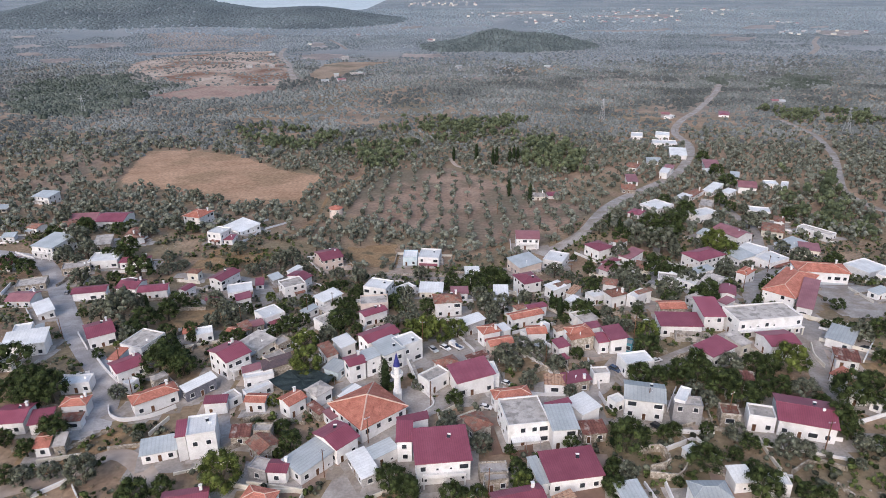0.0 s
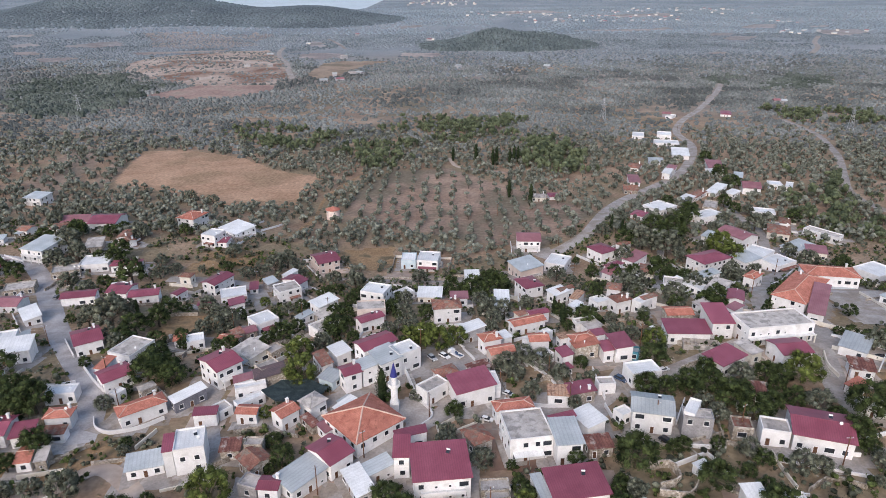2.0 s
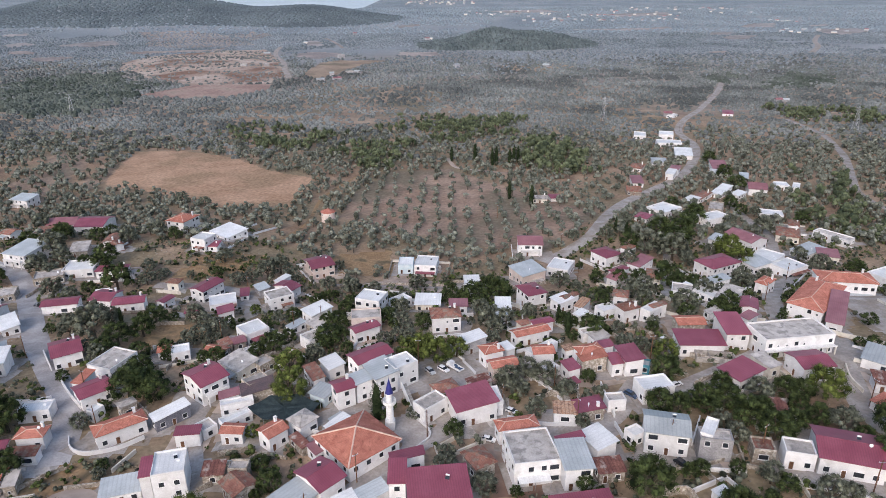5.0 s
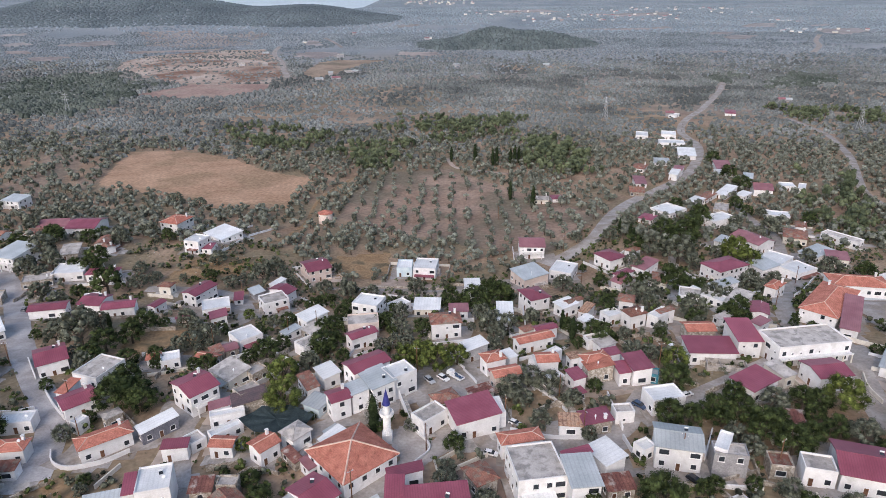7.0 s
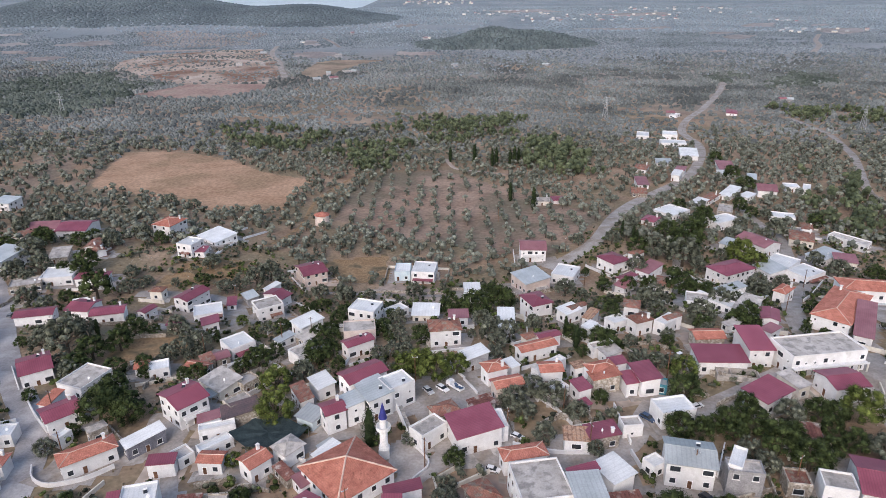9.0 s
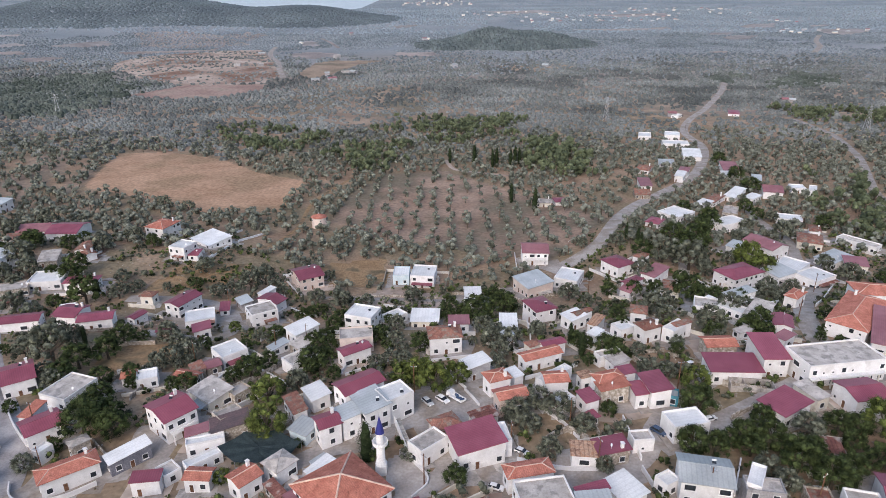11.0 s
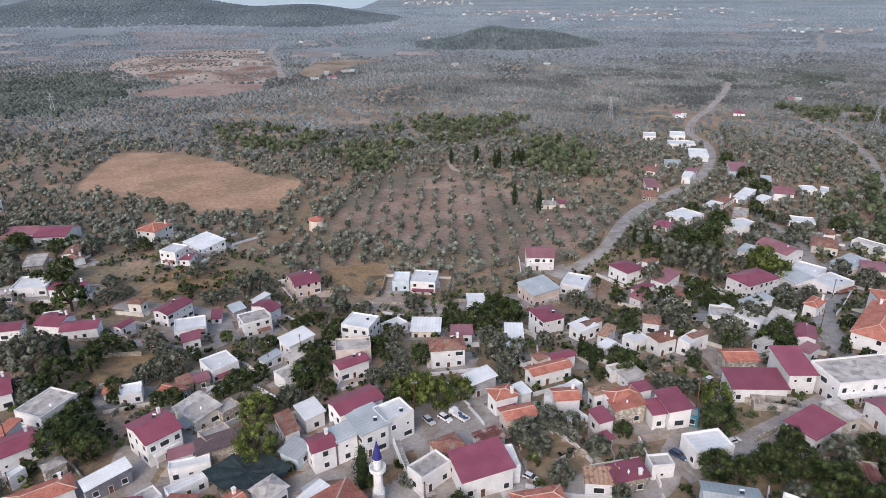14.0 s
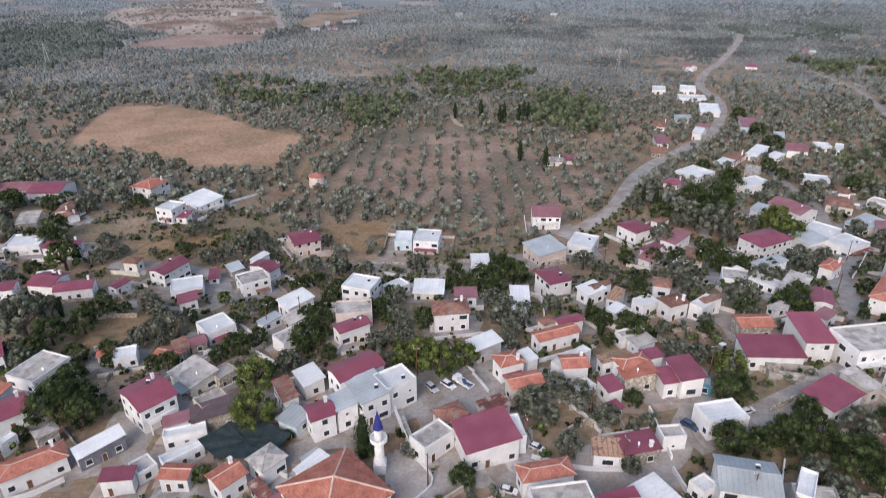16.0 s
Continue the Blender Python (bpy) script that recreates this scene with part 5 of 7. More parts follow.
def lumps(centres, radii):
    """Uneven twenty-sided lumps that fill a crown: (20 * n, 3, 3)."""
    bm = bmesh.new()
    bmesh.ops.create_icosphere(bm, subdivisions=1, radius=1.0)
    pts = np.array([v.co[:] for v in bm.verts])
    tri = np.array([[v.index for v in f.verts] for f in bm.faces])
    bm.free()
    out = [(c + pts * rng.uniform(0.72, 1.0, (len(pts), 1)) * r * np.array((1, 1, 0.85)))[tri] for c, r in zip(centres, radii)]
    return np.concatenate(out)


def domes(centres, radii, high):
    """Low uneven domes of eighteen triangles: (18 * n, 3, 3)."""
    out = []
    for c, r in zip(centres, radii):
        a = np.arange(6) * math.tau / 6 + rng.uniform(0, 6)
        ring = np.stack([np.cos(a), np.sin(a), np.full(6, -0.15)], 1) * rng.uniform(0.8, 1.15, (6, 1))
        cap = np.stack([np.cos(a + 0.5) * 0.62, np.sin(a + 0.5) * 0.62, np.full(6, 0.72)], 1) * rng.uniform(0.8, 1.15, (6, 1))
        tip = np.array((0, 0, 1.0))
        for i in range(6):
            j = (i + 1) % 6
            out += [(ring[i], ring[j], cap[i]), (ring[j], cap[j], cap[i]), (cap[i], cap[j], tip)]
        out[-18:] = [np.array(t) * (r, r, high * r) + c for t in out[-18:]]
    return np.array(out)


def crown_shape(kind):
    """Balls that fill a crown one metre wide, resting near z = 0.2."""
    if kind == "cypress":
        zs = np.linspace(0.05, 0.93, 16)
        r = 0.145 * np.sin(np.pi * np.clip(zs * 0.9 + 0.12, 0, 1)) ** 0.7 + 0.012
        return np.stack([rng.normal(scale=0.012, size=16), rng.normal(scale=0.012, size=16), zs], 1), r
    n = 40
    a = np.arange(n) * 2.4 + rng.uniform(-0.4, 0.4, n)
    lift = np.clip((np.arange(n) + 0.5) / n + rng.uniform(-0.05, 0.05, n), 0, 1)
    rad = 0.36 * np.sqrt(np.clip(1 - (lift * 1.25 - 0.32) ** 2, 0.05, 1)) * rng.uniform(0.72, 1.08, n)
    z = 0.22 + 0.5 * lift + rng.uniform(-0.04, 0.06, n)
    mix = rng.permutation(n)
    return np.stack([rad * np.cos(a), rad * np.sin(a), z], 1)[mix], rng.uniform(0.075, 0.145, n)


CROWNS, TRUNKS = {}, {}
COUNTS = {"broad": (4800, 0.0160), "light": (5400, 0.0145), "olive": (4300, 0.0145), "cypress": (3600, 0.0095)}


def tree_meshes(kind, which, fine):
    key = kind, which, fine
    if key not in CROWNS:
        centres, radii = crown_shape(kind)
        count, size = COUNTS[kind]
        if not fine:
            count, size = count // 4, size * 1.7
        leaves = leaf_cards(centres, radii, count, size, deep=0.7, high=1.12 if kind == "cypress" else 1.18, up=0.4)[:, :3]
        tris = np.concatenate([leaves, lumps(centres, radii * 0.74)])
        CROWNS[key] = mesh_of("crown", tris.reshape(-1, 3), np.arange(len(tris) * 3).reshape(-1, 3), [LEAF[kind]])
        bm = bmesh.new()
        if kind == "cypress":
            tube(bm, 0.02, 0.012, (0, 0, -0.05), (0, 0, 0.4), 7)
        else:
            tube(bm, 0.045, 0.03, (0, 0, -0.12), (0.01, 0.01, 0.24), 8)
            for c in centres[:5]:
                tube(bm, 0.022, 0.008, (0.01, 0.01, 0.22), c, 6)
        me = bpy.data.meshes.new("trunk")
        bm.to_mesh(me)
        bm.free()
        me.materials.append(BARK)
        TRUNKS[key] = me
    return CROWNS[key], TRUNKS[key]


TREE_WORDS = {"broad": "dense dark green broadleaf tree in a garden", "light": "yellow-green leafy tree between houses",
              "olive": "grey-green olive tree on dry ground", "cypress": "tall dark green cypress"}
STANDS = []


def tree(kind, x, y, size):
    """size: the crown's width, or a cypress's height."""
    size *= 0.88 if kind == "broad" else 1.0
    crown, trunk = tree_meshes(kind, dice.randrange(4 if kind != "cypress" else 2), y < 158)
    ob = thing("tree", x, y, ground_z(x, y), 0)
    ob.matrix_world = pose(x, y, ground_z(x, y), 0, 0, dice.uniform(0, 360)) @ Matrix.Diagonal((size, size, size * dice.uniform(0.85, 1.1), 1))
    tagged(ob, TREE_WORDS[kind], "tree", group="village trees")
    part("trunk", trunk, None, ob)
    part("crown", crown, None, ob)
    STANDS.append((x, y, size * (0.4 if kind != "cypress" else 0.1)))


tree("broad", 92.2, 125.7, 6.5)
tree("broad", 110.2, 135.1, 8.9)
tree("broad", 107.2, 125.3, 8.5)
tree("broad", 69.1, 147.1, 7.6)
tree("broad", 78.8, 130.1, 8.1)
tree("broad", -84.4, 156.6, 13.9)
tree("broad", -77.3, 155.8, 10.9)
tree("broad", -87.5, 170.8, 9.8)
tree("broad", -52.0, 182.2, 10.7)
tree("broad", 61.2, 247.9, 8.4)
tree("broad", 37.7, 189.7, 6.6)
tree("broad", 45.5, 179.5, 9.4)
tree("broad", 57.6, 153.2, 11.1)
tree("broad", 51.7, 139.7, 9.6)
tree("broad", 55.8, 138.4, 8.0)
tree("broad", 62.8, 141.9, 8.2)
tree("broad", 68.0, 139.6, 9.9)
tree("broad", 69.9, 132.5, 11.2)
tree("broad", 73.5, 127.3, 11.0)
tree("broad", 83.0, 143.2, 8.6)
tree("broad", 87.6, 143.2, 8.6)
tree("broad", 100.3, 127.7, 13.5)
tree("broad", 85.7, 132.6, 8.3)
tree("broad", -129.2, 159.9, 14.3)
tree("broad", -117.6, 148.6, 11.6)
tree("broad", -120.8, 143.2, 11.5)
tree("broad", -108.7, 142.8, 13.0)
tree("broad", -112.7, 140.2, 13.0)
tree("broad", -107.5, 165.9, 5.6)
tree("broad", -98.8, 126.1, 10.3)
tree("broad", -101.9, 110.1, 8.2)
tree("broad", -68.7, 103.6, 10.2)
tree("broad", -63.1, 105.5, 7.3)
tree("broad", -190.8, 253.6, 11.8)
tree("broad", -181.5, 250.5, 11.6)
tree("broad", -180.4, 299.6, 12.9)
tree("broad", -146.4, 271.4, 14.5)
tree("broad", -130.1, 245.5, 15.9)
tree("broad", -103.4, 190.6, 12.9)
tree("broad", -103.3, 181.8, 10.5)
tree("broad", -98.0, 196.6, 10.9)
tree("broad", -97.9, 206.8, 11.3)
tree("broad", -84.8, 182.8, 8.1)
tree("broad", -71.9, 203.6, 6.5)
tree("broad", -71.9, 178.2, 5.9)
tree("broad", -94.9, 260.8, 6.9)
tree("broad", -35.7, 204.2, 6.3)
tree("broad", -35.9, 185.5, 11.6)
tree("broad", -20.0, 200.9, 8.2)
tree("broad", -17.2, 218.7, 5.5)
tree("broad", 11.3, 223.1, 13.3)
tree("broad", 20.5, 227.7, 13.6)
tree("broad", 2.6, 237.0, 9.4)
tree("broad", 37.6, 153.6, 5.7)
tree("broad", 2.5, 134.3, 6.8)
tree("broad", 4.9, 139.6, 5.6)
tree("broad", -12.2, 105.1, 9.3)
tree("broad", -8.7, 99.2, 10.4)
tree("broad", 1.5, 99.4, 7.7)
tree("broad", 17.6, 103.9, 5.9)
tree("broad", 14.8, 114.0, 3.5)
tree("broad", 36.1, 99.1, 6.6)
tree("broad", 36.2, 104.5, 5.4)
tree("broad", 29.3, 114.5, 5.6)
tree("broad", 107.4, 184.4, 4.6)
tree("broad", 107.5, 192.6, 4.7)
tree("broad", 128.4, 183.7, 6.5)
tree("broad", 116.3, 168.6, 4.8)
tree("broad", 118.8, 166.8, 6.0)
tree("broad", 120.9, 161.8, 7.9)
tree("broad", 127.3, 161.2, 10.0)
tree("broad", 120.0, 146.4, 7.5)
tree("broad", 70.0, 246.5, 8.4)
tree("broad", 87.6, 241.7, 14.9)
tree("broad", 90.4, 195.7, 10.6)
tree("broad", 103.0, 232.8, 8.3)
tree("broad", 84.6, 286.0, 14.1)
tree("broad", 112.6, 300.8, 18.0)
tree("broad", 104.7, 308.5, 15.2)
tree("broad", 133.7, 341.2, 16.9)
tree("broad", 29.4, 164.5, 5.9)
tree("olive", -10.8, 250.1, 8.3)
tree("olive", -36.4, 248.6, 6.9)
tree("olive", 76.4, 142.0, 8.4)
tree("olive", 63.2, 131.8, 6.3)
tree("olive", 65.0, 126.8, 6.2)
tree("olive", 90.2, 130.1, 8.3)
tree("olive", -91.3, 144.3, 6.3)
tree("olive", -83.8, 110.7, 9.4)
tree("olive", -98.1, 110.4, 6.5)
tree("olive", -92.6, 112.3, 6.4)
tree("olive", -173.3, 267.5, 8.9)
tree("olive", -175.2, 281.5, 15.4)
tree("olive", -151.8, 238.4, 10.8)
tree("olive", -113.2, 194.7, 15.5)
tree("olive", -122.4, 197.2, 9.1)
tree("olive", -84.9, 208.5, 8.9)
tree("olive", -74.2, 197.7, 8.5)
tree("olive", -77.7, 192.8, 8.4)
tree("olive", -96.6, 275.7, 9.7)
tree("olive", -116.6, 254.6, 6.9)
tree("olive", -37.5, 173.0, 7.4)
tree("olive", -13.7, 197.6, 7.0)
tree("olive", 13.9, 192.6, 8.6)
tree("olive", 12.6, 205.1, 7.4)
tree("olive", 14.9, 178.2, 5.5)
tree("olive", 19.7, 192.0, 7.8)
tree("olive", 21.8, 157.5, 8.4)
tree("olive", 26.4, 153.9, 8.3)
tree("olive", 16.5, 151.9, 8.2)
tree("olive", 19.4, 149.2, 6.5)
tree("olive", 22.4, 140.6, 6.3)
tree("olive", 0.3, 122.8, 6.5)
tree("olive", 8.3, 115.7, 7.0)
tree("olive", -7.4, 142.3, 4.7)
tree("olive", 120.7, 158.5, 7.8)
tree("olive", 66.5, 216.3, 8.9)
tree("olive", 76.8, 196.0, 10.4)
tree("olive", 75.4, 232.1, 8.5)
tree("olive", 89.2, 211.6, 8.9)
tree("olive", 115.9, 241.6, 10.3)
tree("olive", 92.1, 283.2, 14.1)
tree("olive", 100.9, 276.4, 16.7)
tree("olive", 76.5, 299.0, 8.7)
tree("olive", 31.1, 148.1, 6.5)
tree("light", -50.2, 107.2, 12.1)
tree("light", -43.3, 166.1, 10.8)
tree("light", -40.0, 152.4, 10.6)
tree("light", -9.5, 172.1, 9.0)
tree("light", -2.3, 167.8, 10.6)
tree("light", 3.8, 171.6, 8.1)
tree("broad", 42.0, 112.9, 12.7)
tree("light", 92.6, 142.5, 11.3)
tree("light", -67.7, 219.1, 5.5)
tree("light", 127.1, 282.2, 14.6)
tree("olive", -172.1, 262.7, 11.4)
tree("olive", -163.7, 268.1, 11.4)
tree("broad", -145.8, 265.9, 12.4)
tree("broad", -154.5, 268.5, 8.4)
tree("olive", -164.5, 259.4, 8.3)
tree("olive", -125.2, 264.6, 8.0)
tree("olive", -120.0, 250.0, 8.8)
tree("olive", -115.6, 257.9, 5.6)
tree("olive", -104.9, 256.9, 4.5)
tree("broad", -140.7, 244.0, 7.7)
tree("olive", -140.9, 231.4, 8.7)
tree("olive", -117.5, 207.3, 8.8)
tree("olive", -113.0, 207.3, 7.6)
tree("broad", -102.6, 206.3, 6.4)
tree("broad", -92.9, 208.9, 6.3)
tree("broad", -129.8, 199.1, 5.7)
tree("olive", -126.6, 205.1, 6.6)
tree("olive", -109.0, 183.5, 7.9)
tree("olive", -103.7, 178.3, 7.7)
tree("broad", -92.1, 180.3, 9.5)
tree("olive", -80.8, 190.0, 6.7)
tree("olive", -82.5, 185.9, 4.7)
tree("olive", -72.7, 193.0, 4.8)
tree("olive", -75.0, 190.1, 3.8)
tree("olive", -80.2, 204.0, 7.1)
tree("broad", -83.0, 178.7, 5.5)
tree("broad", -67.5, 176.4, 8.0)
tree("broad", -107.0, 223.4, 4.1)
tree("broad", -85.9, 234.1, 5.5)
tree("olive", -84.6, 254.0, 8.5)
tree("olive", -80.2, 257.7, 8.6)
tree("olive", -74.7, 262.2, 11.2)
tree("olive", -70.9, 269.9, 10.2)
tree("olive", -64.7, 262.7, 8.9)
tree("olive", -61.6, 259.4, 6.1)
tree("olive", -45.9, 274.3, 6.3)
tree("olive", -46.4, 249.8, 8.2)
tree("olive", -37.0, 244.9, 9.1)
tree("olive", -27.6, 246.7, 6.8)
tree("broad", -45.8, 234.7, 6.6)
tree("broad", -42.6, 240.3, 5.6)
tree("broad", -47.9, 230.1, 6.9)
tree("broad", -34.0, 213.0, 7.9)
tree("broad", -33.4, 197.6, 7.4)
tree("broad", -34.2, 226.4, 7.6)
tree("broad", -18.7, 230.1, 6.4)
tree("olive", -14.3, 210.1, 6.8)
tree("olive", -56.9, 207.9, 5.0)
tree("broad", -51.7, 209.1, 7.2)
tree("broad", -38.2, 199.5, 7.5)
tree("broad", -58.3, 199.5, 6.2)
tree("broad", -56.1, 180.3, 7.1)
tree("broad", -48.3, 187.4, 7.2)
tree("broad", -18.4, 204.2, 7.6)
tree("broad", -15.9, 195.7, 5.8)
tree("olive", -11.5, 192.1, 5.3)
tree("broad", -6.4, 192.7, 8.2)
tree("broad", -2.3, 198.4, 5.5)
tree("olive", -14.3, 185.6, 6.1)
tree("olive", -18.4, 185.1, 5.2)
tree("olive", -10.1, 183.2, 6.0)
tree("light", -5.8, 171.8, 9.7)
tree("broad", -35.7, 182.0, 6.9)
tree("broad", -28.7, 178.1, 6.1)
tree("olive", -37.7, 175.9, 5.9)
tree("broad", -31.9, 188.4, 7.1)
tree("broad", 16.3, 244.3, 8.1)
tree("broad", 1.3, 222.7, 7.8)
tree("broad", 7.2, 224.3, 7.8)
tree("broad", 12.5, 215.3, 7.5)
tree("broad", 18.9, 251.3, 6.5)
tree("olive", 15.9, 199.2, 7.3)
tree("olive", 15.6, 184.6, 6.9)
tree("olive", 8.8, 195.1, 3.6)
tree("olive", 27.8, 198.3, 6.4)
tree("olive", 46.0, 244.5, 10.2)
tree("olive", 51.0, 238.1, 5.6)
tree("broad", 58.3, 268.0, 5.0)
tree("broad", 39.5, 187.9, 6.4)
tree("broad", 38.3, 178.2, 5.4)
tree("broad", 31.3, 173.3, 5.7)
tree("broad", 44.4, 184.8, 8.7)
tree("broad", 54.1, 211.0, 7.5)
tree("broad", 52.5, 199.9, 6.6)
tree("broad", 77.4, 245.7, 9.3)
tree("olive", 79.3, 268.5, 10.1)
tree("olive", 67.1, 206.3, 7.1)
tree("olive", 51.4, 170.0, 7.4)
tree("olive", 55.3, 168.5, 6.6)
tree("olive", 52.7, 183.0, 5.3)
tree("olive", 63.8, 185.4, 5.4)
tree("broad", 92.4, 263.0, 7.6)
tree("olive", 105.6, 270.9, 7.9)
tree("broad", 87.7, 234.6, 9.1)
tree("olive", 106.7, 277.1, 8.0)
tree("olive", 121.0, 285.8, 8.4)
tree("light", 129.9, 275.1, 13.8)
tree("broad", 94.9, 234.8, 9.2)
tree("olive", 114.4, 237.3, 9.1)
tree("olive", 129.5, 250.4, 7.7)
tree("olive", 120.3, 240.7, 6.8)
tree("olive", 96.5, 216.3, 5.4)
tree("olive", 104.7, 225.6, 4.5)
tree("broad", 75.6, 191.5, 7.5)
tree("olive", 75.5, 186.9, 5.5)
tree("broad", 62.3, 180.9, 5.3)
tree("broad", 86.2, 193.1, 8.7)
tree("broad", 90.2, 191.0, 7.7)
tree("broad", 116.0, 206.5, 5.4)
tree("broad", 103.9, 187.4, 4.3)
tree("olive", 160.2, 282.5, 8.8)
tree("olive", 160.0, 265.0, 11.8)
tree("broad", 174.1, 263.8, 11.5)
tree("light", 59.6, 160.0, 8.9)
tree("broad", -87.0, 165.0, 9.9)
tree("broad", -80.5, 162.0, 9.6)
tree("broad", -88.2, 151.1, 5.0)
tree("broad", -115.2, 144.4, 11.1)
tree("broad", -122.3, 149.6, 8.2)
tree("broad", -110.2, 123.5, 7.3)
tree("broad", -102.4, 119.9, 7.1)
tree("broad", -71.9, 103.6, 4.7)
tree("broad", -78.3, 128.6, 4.8)
tree("olive", -77.7, 125.6, 4.1)
tree("olive", -101.3, 127.9, 4.4)
tree("broad", -37.4, 119.0, 8.0)
tree("broad", -41.1, 126.2, 6.4)
tree("broad", -47.6, 128.9, 3.6)
tree("light", -45.9, 138.0, 4.7)
tree("broad", -39.9, 116.5, 3.7)
tree("broad", -32.4, 148.3, 3.8)
tree("olive", 1.0, 126.5, 4.9)
tree("broad", 16.1, 107.3, 5.6)
tree("light", 16.7, 101.6, 6.8)
tree("broad", 37.4, 107.3, 4.6)
tree("broad", 6.9, 99.3, 5.9)
tree("broad", 3.9, 101.2, 3.8)
tree("olive", 32.5, 135.2, 4.6)
tree("broad", 32.2, 113.1, 3.5)
tree("olive", 39.6, 103.9, 5.7)
tree("broad", 59.4, 140.6, 6.8)
tree("broad", 62.9, 137.8, 8.5)
tree("broad", 73.8, 135.5, 8.6)
tree("broad", 83.5, 137.5, 7.0)
tree("broad", 108.4, 294.3, 16.1)
tree("broad", 99.6, 287.2, 11.2)
tree("broad", 127.8, 329.7, 11.0)
tree("broad", 188.6, 439.7, 15.5)
tree("broad", 195.0, 483.5, 13.1)
tree("broad", 184.3, 408.9, 15.4)
tree("broad", 164.9, 370.3, 12.5)
tree("broad", 165.8, 357.2, 10.0)
tree("olive", 137.6, 314.7, 8.8)
tree("olive", 150.9, 336.3, 9.4)
tree("olive", 172.0, 353.9, 8.6)
tree("olive", 162.4, 323.3, 11.9)
tree("broad", 190.6, 339.5, 12.1)
tree("cypress", 87.7, 304.7, 8.7)
tree("olive", 91.5, 324.2, 9.2)
tree("olive", -155.1, 381.8, 9.7)
tree("olive", -140.0, 376.4, 8.7)
tree("broad", 130.2, 367.2, 10.6)
tree("broad", 140.3, 355.3, 10.4)
tree("cypress", 88.1, 301.1, 7.5)
tree("olive", 61.7, 300.0, 6.7)
tree("olive", -205.9, 325.7, 10.5)
tree("broad", -184.6, 308.3, 11.1)
tree("broad", -164.5, 300.7, 11.3)
tree("broad", -160.3, 305.5, 9.4)
tree("olive", -140.5, 312.6, 9.4)
tree("broad", -128.3, 302.4, 9.0)
tree("olive", -198.8, 343.7, 12.3)
tree("olive", -148.3, 297.1, 10.3)
tree("broad", -193.2, 293.7, 10.9)
tree("broad", 51.5, 116.9, 5.2)
tree("broad", 37.4, 107.5, 4.3)
tree("broad", 35.2, 100.6, 5.8)
tree("olive", 39.7, 104.2, 5.1)
tree("broad", 53.7, 117.6, 5.5)
tree("broad", 61.5, 117.5, 4.7)
tree("olive", 66.8, 114.2, 6.2)
tree("broad", 68.9, 111.4, 6.2)
tree("broad", 56.5, 105.3, 10.2)
tree("broad", 65.9, 103.0, 5.9)
tree("broad", 64.6, 108.6, 4.8)
tree("broad", 65.6, 96.7, 10.6)
tree("olive", 75.6, 108.2, 7.7)
tree("olive", 80.0, 108.4, 5.3)
tree("broad", 73.8, 95.8, 6.4)
tree("broad", 92.1, 118.0, 10.3)
tree("broad", 93.4, 114.3, 6.6)
tree("olive", 93.4, 109.9, 5.5)
tree("broad", 97.7, 110.8, 5.6)
tree("olive", 89.5, 104.2, 3.8)
tree("broad", 77.3, 94.9, 5.3)
tree("broad", 49.7, 101.1, 3.7)
tree("cypress", 36.0, 191.3, 7.3)
tree("cypress", 37.7, 183.7, 9.3)
tree("cypress", -16.3, 142.5, 12.9)
tree("cypress", 50.2, 369.2, 14.3)
tree("cypress", 39.5, 390.1, 12.5)
tree("cypress", 23.2, 489.1, 15.3)
tree("cypress", -109.8, 206.5, 7.4)
tree("cypress", 83.7, 309.6, 8.3)
tree("cypress", 35.1, 477.3, 13.0)
tree("cypress", 38.1, 477.3, 14.0)
tree("cypress", 48.6, 484.8, 13.2)
tree("cypress", 51.6, 484.8, 14.2)
tree("cypress", 54.9, 486.7, 12.2)
tree("cypress", 5.8, 491.3, 12.3)

# ---- groves, woods, scrub ----
feet = np.array([f[:4] for f in FEET])
feet_dir = np.array([f[4:] for f in FEET])
VILLAGE = [(-123.5, 78), (-250.9, 296.4), (-248.3, 356.2), (-182, 354.9), (-97.5, 322.4), (-42.9, 262.6), (26, 267.8), (58.5, 291.2), (113.1, 413.4), (180.7, 648.7), (248.3, 647.4), (243.1, 443.3), (213.2, 330.2), (224.9, 291.2), (130, 78)]
WOODS = [[(60, 544), (86, 586), (111, 572), (109, 498), (98, 462), (82, 446), (62, 458), (53, 480)],
         [(-211, 634), (-189, 674), (-121, 638), (-93, 566), (-99, 521), (-144, 538), (-185, 569)],
         [(382, 774), (441, 785), (482, 739), (439, 670), (374, 671), (355, 702)],
         [(247, 451), (273, 443), (245, 387), (251, 347), (219, 267), (205, 304), (204, 348)],
         [(-87, 554), (-47, 583), (-22, 509), (-33, 458), (-61, 459)],
         [(-51, 670), (-15, 721), (32, 704), (70, 727), (69, 630), (37, 587), (-13, 594)]]
FAR_WOODS = [[(-656, 1010), (-657, 1100), (-551, 1127), (-435, 993), (-407, 837), (-437, 751), (-512, 781)], [(455, 976), (577, 1143), (625, 1112), (559, 1004), (491, 968)], [(413, 1045), (471, 1148), (474, 1110), (434, 1023)]]
SPARSE = [[(-150, 747), (-212, 965), (-196, 1056), (-123, 1027), (-55, 1027), (4, 932), (-16, 787), (-48, 677), (-91, 657)], [(-232, 406), (-250, 472), (-277, 559), (-270, 559), (-239, 472), (-225, 419)], [(-344.5, 486.2), (-292.5, 404.3), (-222.3, 403), (-248.3, 504.4), (-317.2, 533)], TILLED]


